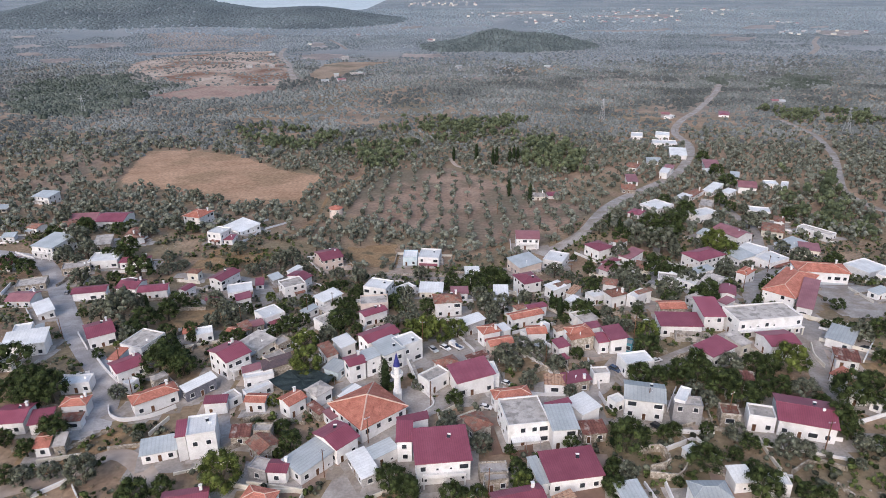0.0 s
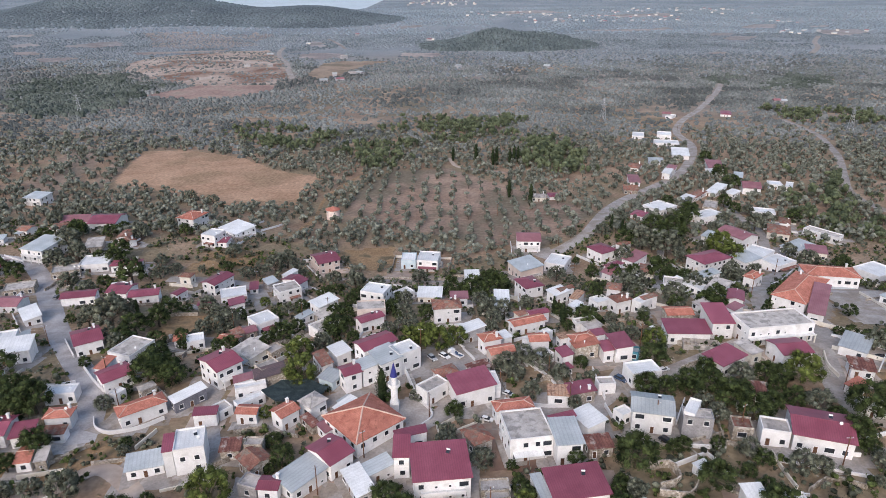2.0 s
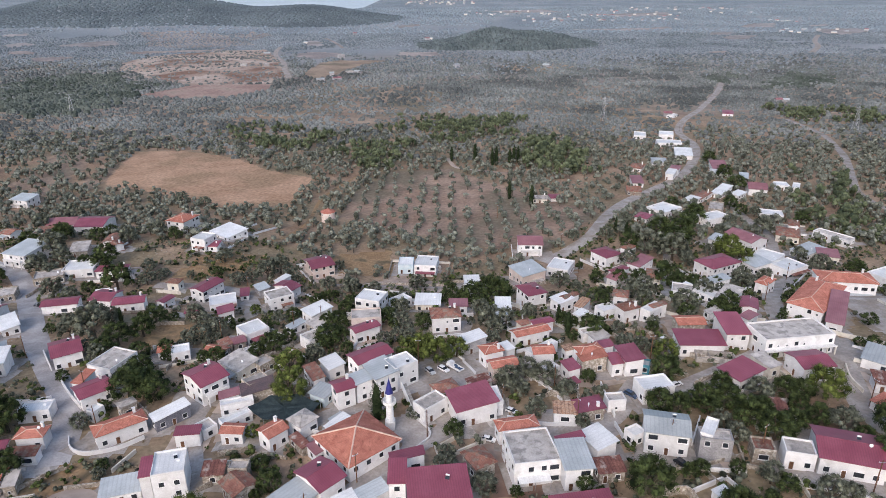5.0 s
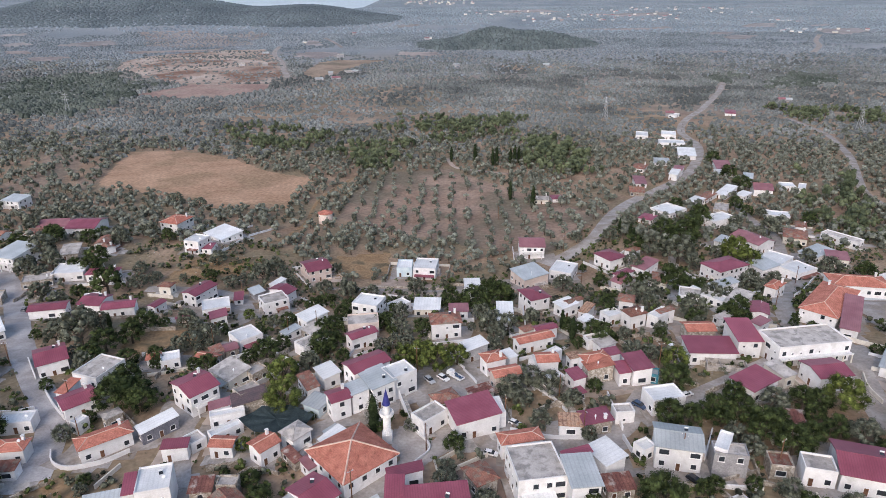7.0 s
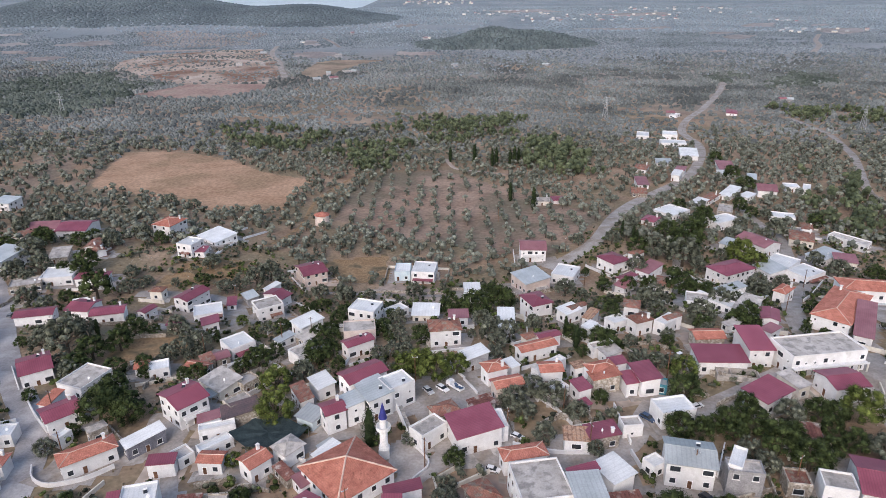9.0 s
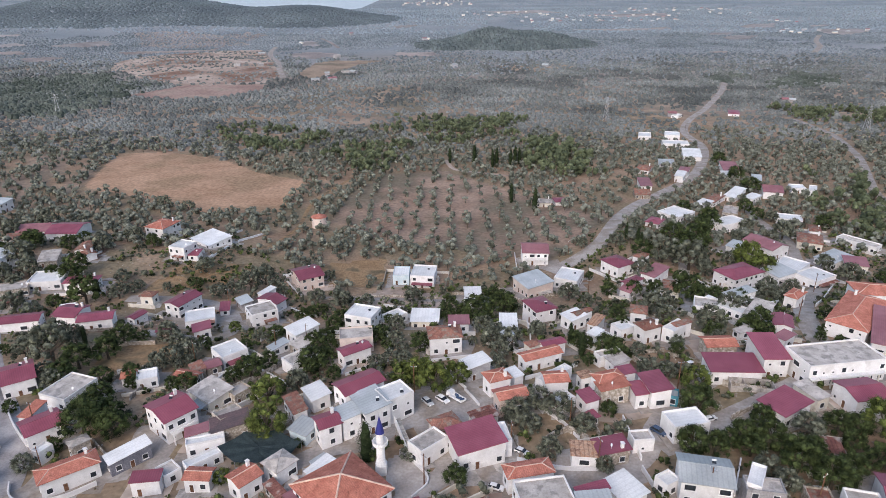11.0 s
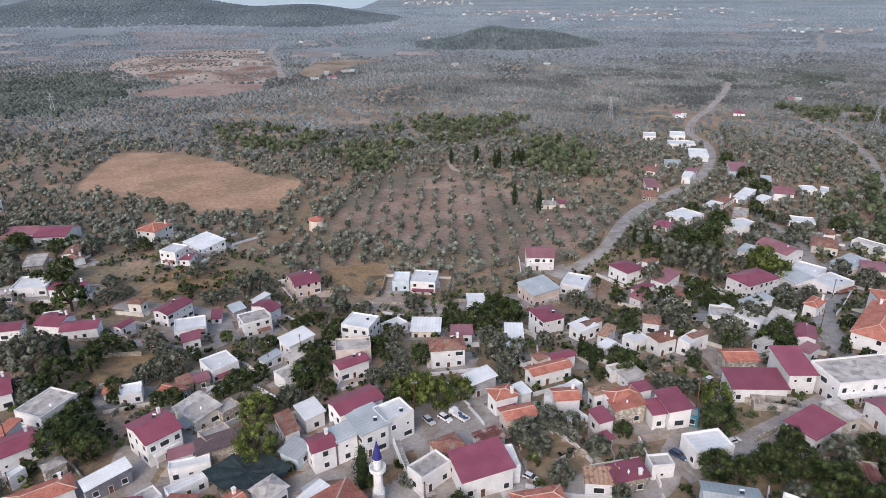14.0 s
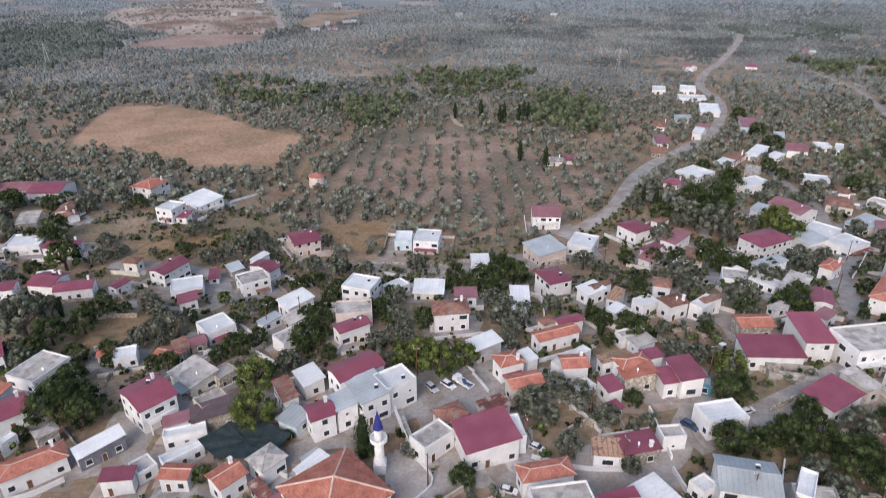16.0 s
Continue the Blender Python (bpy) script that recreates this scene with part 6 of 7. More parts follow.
def within(xy, poly):
    hit = np.zeros(len(xy), bool)
    for (x0, y0), (x1, y1) in zip(poly, poly[1:] + poly[:1]):
        if y0 == y1:
            continue
        cross = (y0 > xy[:, 1]) != (y1 > xy[:, 1])
        hit ^= cross & (xy[:, 0] < (x1 - x0) * (xy[:, 1] - y0) / (y1 - y0) + x0)
    return hit


def open_ground(xy, gap=1.0):
    """Which places lie clear of houses, roads and bare plots."""
    ok = np.ones(len(xy), bool)
    for (fx, fy, hx, hy), (ca, sa) in zip(feet, feet_dir):
        dx, dy = xy[:, 0] - fx, xy[:, 1] - fy
        ok &= ~((np.abs(dx * ca + dy * sa) < hx + gap) & (np.abs(-dx * sa + dy * ca) < hy + gap))
    for line, half in WAYS:
        lo, hi = line.min(0) - half - 3, line.max(0) + half + 3
        near = np.where(((xy > lo) & (xy < hi)).all(1) & ok)[0]
        if len(near):
            dist = np.sqrt(((xy[near, None] - line[None]) ** 2).sum(2)).min(1)
            ok[near[dist < half + gap * 1.4]] = False
    for poly in PATCHES:
        ok &= ~within(xy, poly)
    return ok


def rows(x0, x1, y0, y1, gap, jitter, wedge=None):
    xs, ys = np.meshgrid(np.arange(x0, x1, gap), np.arange(y0, y1, gap))
    xy = np.stack([xs.ravel(), ys.ravel()], 1) + rng.uniform(-jitter, jitter, (xs.size, 2)) * gap
    if wedge:
        xy = xy[np.abs(xy[:, 0]) < wedge * (xy[:, 1] + 30) + 45]
    return xy


def grove(name, xy, widths, cards, leaf, material, label, shapes=6, trunk=True, tall=1.0, up=0.25, full=0):
    """Many trees joined in one mesh."""
    base = []
    for _ in range(shapes):
        c, r = crown_shape("olive")
        c, r = c[:14], r[:14] * 1.45
        if full < 0:
            c = np.array([(0.0, 0.0, 0.12)] if full == -1 else [(-0.17, 0.0, 0.12), (0.16, 0.1, 0.16)])
            tri = domes(c, np.full(len(c), 0.5 if full == -1 else 0.36), 0.95)
            if cards:
                tri = np.concatenate([tri, leaf_cards(c + (0, 0, 0.1), np.full(len(c), 0.4), cards, leaf, up=up)[:, :3]])
            base.append(tri)
            continue
        if full:
            c, r = c[:full], rng.uniform(0.19, 0.27, full) * (1.15 if full < 5 else 1)
            c[:, :2] *= 0.75
            base.append(np.concatenate([lumps(c, r * 0.84), leaf_cards(c, r, cards, leaf, up=up, deep=0.8, high=1.2)[:, :3]]))
            continue
        base.append(np.concatenate([leaf_cards(c, r, cards, leaf, up=up), leaf_cards(c, r * 0.7, max(cards // 4, 2), leaf * 1.9, up=up)]))
    out = []
    n = len(xy)
    pick = rng.integers(0, shapes, n)
    ang = rng.uniform(0, math.tau, n)
    z = np.array([ground_z(*p) for p in xy])
    for s in range(shapes):
        idx = np.where(pick == s)[0]
        if not len(idx):
            continue
        b = base[s][None] * widths[idx, None, None, None]
        b[..., 2] *= tall
        ca, sa = np.cos(ang[idx])[:, None, None], np.sin(ang[idx])[:, None, None]
        q = np.stack([b[..., 0] * ca - b[..., 1] * sa + xy[idx, 0, None, None], b[..., 0] * sa + b[..., 1] * ca + xy[idx, 1, None, None],
                      b[..., 2] + (z[idx] - 0.1 * widths[idx])[:, None, None]], -1)
        out.append(q.reshape(-1, 3 if full else 4, 3))
    leaves = np.concatenate(out)
    slots = np.zeros(len(leaves), int)
    if trunk:
        k = 0.045
        ring = np.array([(-k, -k), (k, -k), (k, k), (-k, k)])
        stems = []
        for i in range(4):
            a, b2 = ring[i], ring[(i + 1) % 4]
            quad = np.array([(*a, -0.1), (*b2, -0.1), (*(b2 * 0.7), 0.45), (*(a * 0.7), 0.45)])
            stems.append(quad[None] * widths[:, None, None] + np.stack([xy[:, 0], xy[:, 1], z], 1)[:, None])
        stems = np.concatenate(stems)
        if full:
            stems = np.concatenate([stems[:, :3], stems[:, [0, 2, 3]]])
        leaves = np.concatenate([leaves, stems])
        slots = np.concatenate([slots, np.ones(len(stems), int)])
    me = mesh_of(name, leaves.reshape(-1, 3), np.arange(leaves.size // 3).reshape(len(leaves), -1), [material, BARK], slots)
    return tagged(new(name, me), label, "trees", kind="stuff")


def density(xy, seed, scale):
    return np.array([noise.noise(Vector((p[0] * scale, p[1] * scale, seed))) for p in xy])


def ragged(xy, poly, amount):
    """Inside a polygon whose edge wanders."""
    shift = np.array([(noise.noise(Vector((p[0] * 0.03, p[1] * 0.03, 1))), noise.noise(Vector((p[0] * 0.03, p[1] * 0.03, 7)))) for p in xy]) * amount
    return within(xy + shift + rng.normal(scale=amount * 0.15, size=xy.shape), poly)


near = rows(-600, 600, 235, 660, 5.7, 0.40, 0.80)
near = near[rng.uniform(size=len(near)) < (670 - near[:, 1]) / 180]
near = near[open_ground(near, 1.0) & ~(within(near, VILLAGE) & (near[:, 1] < 300)) & ~within(near, TILLED)]
keep = rng.uniform(size=len(near)) < 0.95 + 0.7 * density(near, 2.0, 0.016)
for poly in SPARSE:
    keep &= ~ragged(near, poly, 30) | (rng.uniform(size=len(near)) < 0.5)
near = near[keep]
in_wood = np.zeros(len(near), bool)
for poly in WOODS:
    in_wood |= ragged(near, poly, 30) & (rng.uniform(size=len(near)) < 0.5)
near = near[~in_wood]
lines = np.array([(x, y) for x in np.arange(-58, 92, 9.0) for y in np.arange(285, 470, 7.5)])
lines = lines + rng.normal(scale=0.9, size=lines.shape)
lines = lines[within(lines, TILLED) & open_ground(lines, 2.0)]
lines = lines[rng.uniform(size=len(lines)) < np.where(lines[:, 1] < 370, 0.95, 0.55)]
near = np.concatenate([near, lines])
grove("olive_grove", near, rng.uniform(3.8, 7.4, len(near)), 42, 0.052, LEAF["grove"], "grey-green olive grove on dry brown soil", full=4)
mid = rows(-1400, 1400, 490, 1450, 7.3, 0.42, 0.78)
mid = mid[rng.uniform(size=len(mid)) < np.minimum((1480 - mid[:, 1]) / 430, (mid[:, 1] - 480) / 170)]
mid = mid[open_ground(mid, 2)]
keep = rng.uniform(size=len(mid)) < 0.95 + 0.9 * density(mid, 5.0, 0.006) + 0.4 * density(mid, 6.0, 0.03)
for poly in SPARSE:
    keep &= ~ragged(mid, poly, 60) | (rng.uniform(size=len(mid)) < 0.6)
mid = mid[keep]
wood_mid = np.zeros(len(mid), bool)
for poly in WOODS:
    wood_mid |= ragged(mid, poly, 30) & (rng.uniform(size=len(mid)) < 0.45)
mid = mid[~wood_mid]
part_way = mid[:, 1] < 820
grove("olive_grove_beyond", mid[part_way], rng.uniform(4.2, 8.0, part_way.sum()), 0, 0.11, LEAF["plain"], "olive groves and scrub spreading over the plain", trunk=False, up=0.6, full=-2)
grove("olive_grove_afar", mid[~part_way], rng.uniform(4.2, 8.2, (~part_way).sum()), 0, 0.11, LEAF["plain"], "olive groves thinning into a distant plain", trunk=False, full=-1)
woods = rows(-260, 760, 240, 900, 6.0, 0.45)
sel = np.zeros(len(woods), bool)
for poly in WOODS:
    sel |= ragged(woods, poly, 30)
woods = woods[sel & open_ground(woods, 2)]
woods = woods[rng.uniform(size=len(woods)) < np.where(within(woods, WOODS[0]), 0.75, 0.5) + 1.2 * density(woods, 9.0, 0.025)]
grove("pine_wood", woods, rng.uniform(5, 10.5, len(woods)) * np.where(within(woods, WOODS[0]), 1.25, 1.0), 110, 0.036, LEAF["wood"], "dense green wood of pines and oaks", tall=1.2, full=5)

afar = rows(-900, 900, 650, 1400, 7.5, 0.45)
sel = np.zeros(len(afar), bool)
for poly in FAR_WOODS:
    sel |= ragged(afar, poly, 40)
afar = afar[sel & (rng.uniform(size=len(afar)) < 0.8)]
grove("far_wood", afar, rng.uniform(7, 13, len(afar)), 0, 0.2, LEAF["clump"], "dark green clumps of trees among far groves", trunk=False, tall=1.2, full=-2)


def hill_share(p):
    return bell(p[0], -1170, 430) * bell(p[1], 2600, 420) + bell(p[0], -460, 230) * bell(p[1], 2500, 260) + bell(p[0], 150, 150) * bell(p[1], 1650, 110)


def far_scrub(xy, low, high, cards, names, leaf):
    xy = xy[open_ground(xy, 3)]
    d = density(xy, 8.0, 0.0025) + 0.6 * density(xy, 3.0, 0.012)
    hills = np.array([hill_share(p) for p in xy])
    keep = (d > -0.42) | (hills > 0.2)
    xy, hills = xy[keep], hills[keep]
    flat, hilly = xy[hills <= 0.2], xy[hills > 0.2]
    grove(names[0], flat, rng.uniform(low, high, len(flat)), 0, 0.17, leaf, "scrub and olive trees on a distant plain, leaf colour paled for haze", trunk=False, tall=0.75, full=-1)
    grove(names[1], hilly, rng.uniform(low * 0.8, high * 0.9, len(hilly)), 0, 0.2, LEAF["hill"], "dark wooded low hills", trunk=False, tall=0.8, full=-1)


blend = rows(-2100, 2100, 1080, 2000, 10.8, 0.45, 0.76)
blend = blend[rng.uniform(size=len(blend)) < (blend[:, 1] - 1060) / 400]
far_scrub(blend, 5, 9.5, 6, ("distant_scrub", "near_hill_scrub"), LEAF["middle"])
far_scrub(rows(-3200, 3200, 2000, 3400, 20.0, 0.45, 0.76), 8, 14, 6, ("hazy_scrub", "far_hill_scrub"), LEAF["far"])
cover = np.concatenate([rows(-1900, -100, 2050, 2650, 12.5, 0.45), np.zeros((0, 2))])
cover = cover[np.array([hill_share(p) > 0.16 for p in cover])]
knoll = rows(-60, 360, 1480, 1760, 8.0, 0.45)
knoll = knoll[np.array([hill_share(p) > 0.14 for p in knoll])]
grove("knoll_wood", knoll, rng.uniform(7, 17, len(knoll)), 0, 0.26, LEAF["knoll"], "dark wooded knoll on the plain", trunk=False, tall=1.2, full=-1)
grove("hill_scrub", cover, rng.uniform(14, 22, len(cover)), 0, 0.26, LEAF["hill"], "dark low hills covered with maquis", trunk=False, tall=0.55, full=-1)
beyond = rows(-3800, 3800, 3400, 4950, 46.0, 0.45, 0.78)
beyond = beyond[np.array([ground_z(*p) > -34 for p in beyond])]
grove("farthest_scrub", beyond, rng.uniform(16, 30, len(beyond)), 0, 0.2, LEAF["far"], "scrub at the end of the plain, leaf colour paled for haze", trunk=False, tall=0.3, full=-1)
bare = rows(-680, -180, 780, 1700, 10, 0.5)
bare = bare[(within(bare, PATCHES[2]) | within(bare, PATCHES[3]) & (rng.uniform(size=len(bare)) < 0.35)) & (rng.uniform(size=len(bare)) < 0.62 + 1.3 * density(bare * np.array((0.5, 1.6)), 3.0, 0.012))]
grove("hillside_shrubs", bare, rng.uniform(3, 7, len(bare)), 8, 0.12, LEAF["plain"], "scattered shrubs on a pale bare hillside", trunk=False, full=-2)

# low garden bushes between the houses
bush = rows(-250, 260, 86, 330, 3.0, 0.45)
bush = bush[within(bush, VILLAGE) & open_ground(bush, 0.1)]
for sx, sy, sr in STANDS:
    bush = bush[(bush[:, 0] - sx) ** 2 + (bush[:, 1] - sy) ** 2 > sr ** 2]
d = density(bush, 4.0, 0.06)
bush = bush[d > np.where((bush[:, 0] > 42) & (bush[:, 1] < 128), -0.7, 0) + np.where((bush[:, 0] < -60) & (bush[:, 1] < 330), -0.06, -0.2)]
half = rng.uniform(size=len(bush)) < 0.5
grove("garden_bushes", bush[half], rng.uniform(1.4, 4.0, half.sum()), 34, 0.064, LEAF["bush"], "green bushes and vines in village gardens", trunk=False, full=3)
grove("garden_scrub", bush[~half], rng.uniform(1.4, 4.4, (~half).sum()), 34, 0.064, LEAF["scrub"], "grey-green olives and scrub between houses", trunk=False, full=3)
# dry weeds and stones on open ground
tuft = rows(-250, 260, 90, 400, 4.4, 0.5)
tuft = tuft[within(tuft, VILLAGE) & open_ground(tuft, 0.2)]
STRAW = surface("straw_weeds", (0.20, 0.155, 0.10), (0.32, 0.26, 0.18), 0.1, 0.9, 2, 0.0, island=0.4)
grove("dry_weeds", tuft, rng.uniform(0.5, 1.5, len(tuft)), 9, 0.13, STRAW, "dry straw-coloured weeds on waste ground", trunk=False, tall=0.6)


def stones(name, xy, material, label):
    """Loose stones joined in one mesh."""
    shape = np.array([(-1, -1, -0.6), (1, -0.8, -0.6), (0.9, 1, -0.6), (-0.8, 1.1, -0.6), (-0.6, -0.5, 0.7), (0.7, -0.6, 0.55), (0.5, 0.6, 0.8), (-0.5, 0.5, 0.6)])
    quads = np.array([(4, 5, 6, 7), (0, 1, 5, 4), (1, 2, 6, 5), (2, 3, 7, 6), (3, 0, 4, 7)])
    count = len(xy)
    size = rng.uniform(0.08, 0.24, (count, 1, 1)) * rng.uniform(0.7, 1.4, (count, 1, 3))
    ang = rng.uniform(0, math.tau, count)
    v = shape[None] * size
    ca, sa = np.cos(ang)[:, None], np.sin(ang)[:, None]
    z = np.array([ground_z(*p) for p in xy])
    v = np.stack([v[..., 0] * ca - v[..., 1] * sa + xy[:, :1], v[..., 0] * sa + v[..., 1] * ca + xy[:, 1:], v[..., 2] + z[:, None] + 0.1], -1)
    faces = (quads[None] + 8 * np.arange(count)[:, None, None]).reshape(-1, 4)
    tagged(new(name, mesh_of(name, v.reshape(-1, 3), faces, [material])), label, "stones", kind="stuff")


rock = rows(-230, 240, 90, 330, 3.0, 0.5)
rock = rock[within(rock, VILLAGE) & open_ground(rock, 0.2)]
rock = rock[density(rock, 12.0, 0.05) > -0.1]
stones("loose_stones", rock, WALL["stone"], "loose grey-brown stones on waste ground")


# ---- walls, poles, cars ----
def garden_wall(points, high, look_of):
    ob = thing("garden_wall", 0, 0, 0)
    words = {"white": "low whitewashed garden wall", "stone": "rough rubble stone boundary wall", "cream": "pale plastered boundary wall along a lane"}[look_of]
    tagged(ob, words, "wall", group="garden walls")
    line = smooth_line(points, 1.5)
    bm = bmesh.new()
    rings = []
    for i, p in enumerate(line):
        ahead = (line[min(i + 1, len(line) - 1)] - line[max(i - 1, 0)]).normalized()
        side = Vector((-ahead.y, ahead.x, 0)) * 0.15
        z = ground_z(p.x, p.y)
        top = z + high * (1 + (0.18 if look_of == "stone" else 0.03) * noise.noise(Vector((p.x * 0.7, p.y * 0.7, 1))))
        rings.append([bm.verts.new((q.x, q.y, h)) for q, h in ((p - side, z - 0.6), (p + side, z - 0.6), (p + side, top), (p - side, top))])
    for a, b in zip(rings, rings[1:]):
        for i in range(4):
            bm.faces.new((a[i], a[(i + 1) % 4], b[(i + 1) % 4], b[i]))
    bm.faces.new(rings[0][::-1])
    bm.faces.new(rings[-1])
    bmesh.ops.recalc_face_normals(bm, faces=bm.faces[:])
    part("masonry", bm, WALL[look_of], ob)


POLES = []


def utility_pole(x, y):
    z = ground_z(x, y)
    if POLES:
        copy_thing(POLES[0], pose(x, y, z, 0, 0, dice.uniform(0, 180)))
        return
    ob = thing("utility_pole", x, y, z)
    tagged(ob, "dark weathered wooden utility pole with a crossarm", "pole", group="utility poles")
    bm = bmesh.new()
    tube(bm, 0.15, 0.10, (0, 0, -0.5), (0, 0, 8.0), 8)
    part("shaft", bm, TIMBER, ob)
    bm = bmesh.new()
    box(bm, -0.75, -0.06, 7.4, 0.75, 0.06, 7.52)
    arm = part("crossarm", bm, STEEL, ob)
    for px in (-0.65, 0.0, 0.65):
        bm = bmesh.new()
        tube(bm, 0.06, 0.04, (px, 0, 7.52), (px, 0, 7.75), 6)
        part("insulator", bm, TANK, arm)
    POLES.append(ob)


PAINT = {k: surface(k + "_car_paint", c, tuple(v * 1.1 for v in c), 1, 0.25, 9, 0.0, vary=0) for k, c in
         {"white": (0.75, 0.75, 0.75), "blue": (0.05, 0.08, 0.14), "dark": (0.03, 0.03, 0.035), "grey": (0.2, 0.2, 0.21), "silver": (0.45, 0.46, 0.47)}.items()}
RUBBER = surface("black_rubber", (0.015, 0.015, 0.015), (0.03, 0.03, 0.03), 3, 0.85, 20, 0.1, vary=0)
CARS = {}


def prism(bm, outline, half, top_in=0.0):
    """A body of side outline (x, z, inset), mirrored across the length."""
    a = [bm.verts.new((x, -half + i, z)) for x, z, i in outline]
    b = [bm.verts.new((x, half - i, z)) for x, z, i in outline]
    bm.faces.new(a)
    bm.faces.new(b[::-1])
    for i in range(len(a)):
        j = (i + 1) % len(a)
        bm.faces.new((a[j], a[i], b[i], b[j]))
    bmesh.ops.recalc_face_normals(bm, faces=bm.faces[:])


def wheels(ob, xs, half, r):
    for wx in xs:
        for wy in (-half, half):
            bm = bmesh.new()
            tube(bm, r, r, (wx, wy - 0.1, r), (wx, wy + 0.1, r), 14)
            w = part("wheel", bm, RUBBER, ob)
            bm = bmesh.new()
            tube(bm, r * 0.6, r * 0.6, (wx, wy - 0.11, r), (wx, wy + 0.11, r), 10)
            part("rim", bm, STEEL, w)


def car(x, y, turn, colour):
    z = ground_z(x, y) + 0.2
    m = pose(x, y, z, 0, 0, turn) @ Matrix.Scale(0.88, 4)
    if colour in CARS:
        copy_thing(CARS[colour], m)
        return
    ob = thing("car", x, y, z, turn)
    ob.scale = (0.88, 0.88, 0.88)
    tagged(ob, f"small {colour} hatchback parked on dusty ground", "car", group="parked cars")
    bm = bmesh.new()
    prism(bm, [(-2.05, 0.35, 0.05), (2.05, 0.35, 0.05), (2.1, 0.65, 0.02), (1.9, 0.85, 0.06), (1.0, 0.95, 0.03), (-2.0, 0.98, 0.03), (-2.1, 0.7, 0.02)], 0.85)
    part("body", bm, PAINT[colour], ob)
    bm = bmesh.new()
    prism(bm, [(1.0, 0.955, 0.04), (-1.95, 0.985, 0.04), (-1.5, 1.40, 0.2), (0.2, 1.42, 0.2)], 0.85)
    part("glasshouse", bm, PANE, ob, "dark window glass")
    bm = bmesh.new()
    prism(bm, [(0.25, 1.40, 0.18), (-1.55, 1.38, 0.18), (-1.45, 1.46, 0.24), (0.1, 1.48, 0.24)], 0.85)
    part("top", bm, PAINT[colour], ob)
    for s in (-0.6, 0.6):
        bm = bmesh.new()
        box(bm, 1.98, s - 0.16, 0.62, 2.12, s + 0.16, 0.76)
        part("headlight", bm, TANK, ob)
    wheels(ob, (-1.3, 1.3), 0.78, 0.31)
    CARS[colour] = ob


def pickup_truck(x, y, turn):
    ob = thing("pickup_truck", x, y, ground_z(x, y) + 0.2, turn)
    ob.scale = (0.86, 0.9, 0.9)
    tagged(ob, "white flatbed truck loaded with dark blue goods", "truck")
    bm = bmesh.new()
    prism(bm, [(1.2, 0.5, 0.02), (3.0, 0.5, 0.05), (3.05, 1.1, 0.04), (2.7, 2.0, 0.12), (1.2, 2.05, 0.1)], 0.95)
    part("cab", bm, PAINT["white"], ob)
    bm = bmesh.new()
    prism(bm, [(3.02, 1.15, 0.1), (3.06, 1.16, 0.1), (2.76, 1.92, 0.16), (2.72, 1.91, 0.16)], 0.95)
    part("windscreen", bm, PANE, ob)
    bm = bmesh.new()
    box(bm, -3.0, -1.0, 0.7, 1.15, 1.0, 0.85)
    part("bed", bm, PAINT["white"], ob)
    for a in ((-3.0, -1.0, 1.15, -0.94), (-3.0, 0.94, 1.15, 1.0), (-3.06, -1.0, -3.0, 1.0)):
        bm = bmesh.new()
        box(bm, a[0], a[1], 0.852, a[2], a[3], 1.3)
        part("side_board", bm, PAINT["white"], ob)
    rnd = random.Random(3)
    for k in range(7):
        bm = bmesh.new()
        px, py = -2.6 + 0.5 * k, rnd.uniform(-0.5, 0.5)
        bmesh.ops.create_icosphere(bm, subdivisions=2, radius=0.45, matrix=Matrix.Translation((px, py, 1.15)) @ Matrix.Diagonal((1, 1.0, 0.7, 1)))
        part("sack", bm, PAINT["blue"], ob, "dark blue bundled load")
    wheels(ob, (-1.8, 2.1), 0.85, 0.4)


PYLONS = []


def pylon(x, y):
    z = ground_z(x, y)
    if PYLONS:
        copy_thing(PYLONS[0], pose(x, y, z, 0, 0, 25))
        return
    ob = thing("pylon", x, y, z, 20)
    tagged(ob, "grey lattice steel power pylon among olive trees", "pylon", group="power pylons")
    H = 24
    for sx in (-1, 1):
        for sy in (-1, 1):
            bm = bmesh.new()
            tube(bm, 0.16, 0.10, (sx * 2.4, sy * 2.4, -1), (sx * 0.4, sy * 0.4, H), 5)
            part("leg", bm, STEEL, ob)
    for k in range(7):
        z0, z1 = H * k / 7, H * (k + 1) / 7
        r0, r1 = 2.4 - 2.0 * k / 7, 2.4 - 2.0 * (k + 1) / 7
        for i in range(4):
            c = ((-1, -1), (1, -1), (1, 1), (-1, 1))
            a, b = c[i], c[(i + 1) % 4]
            bm = bmesh.new()
            tube(bm, 0.07, 0.07, (a[0] * r0, a[1] * r0, z0), (b[0] * r1, b[1] * r1, z1), 4)
            part("brace", bm, STEEL, ob)
    for k in (0.72, 0.84, 0.95):
        bm = bmesh.new()
        box(bm, -3.6, -0.12, H * k, 3.6, 0.12, H * k + 0.25)
        part("crossarm", bm, STEEL, ob)
    PYLONS.append(ob)


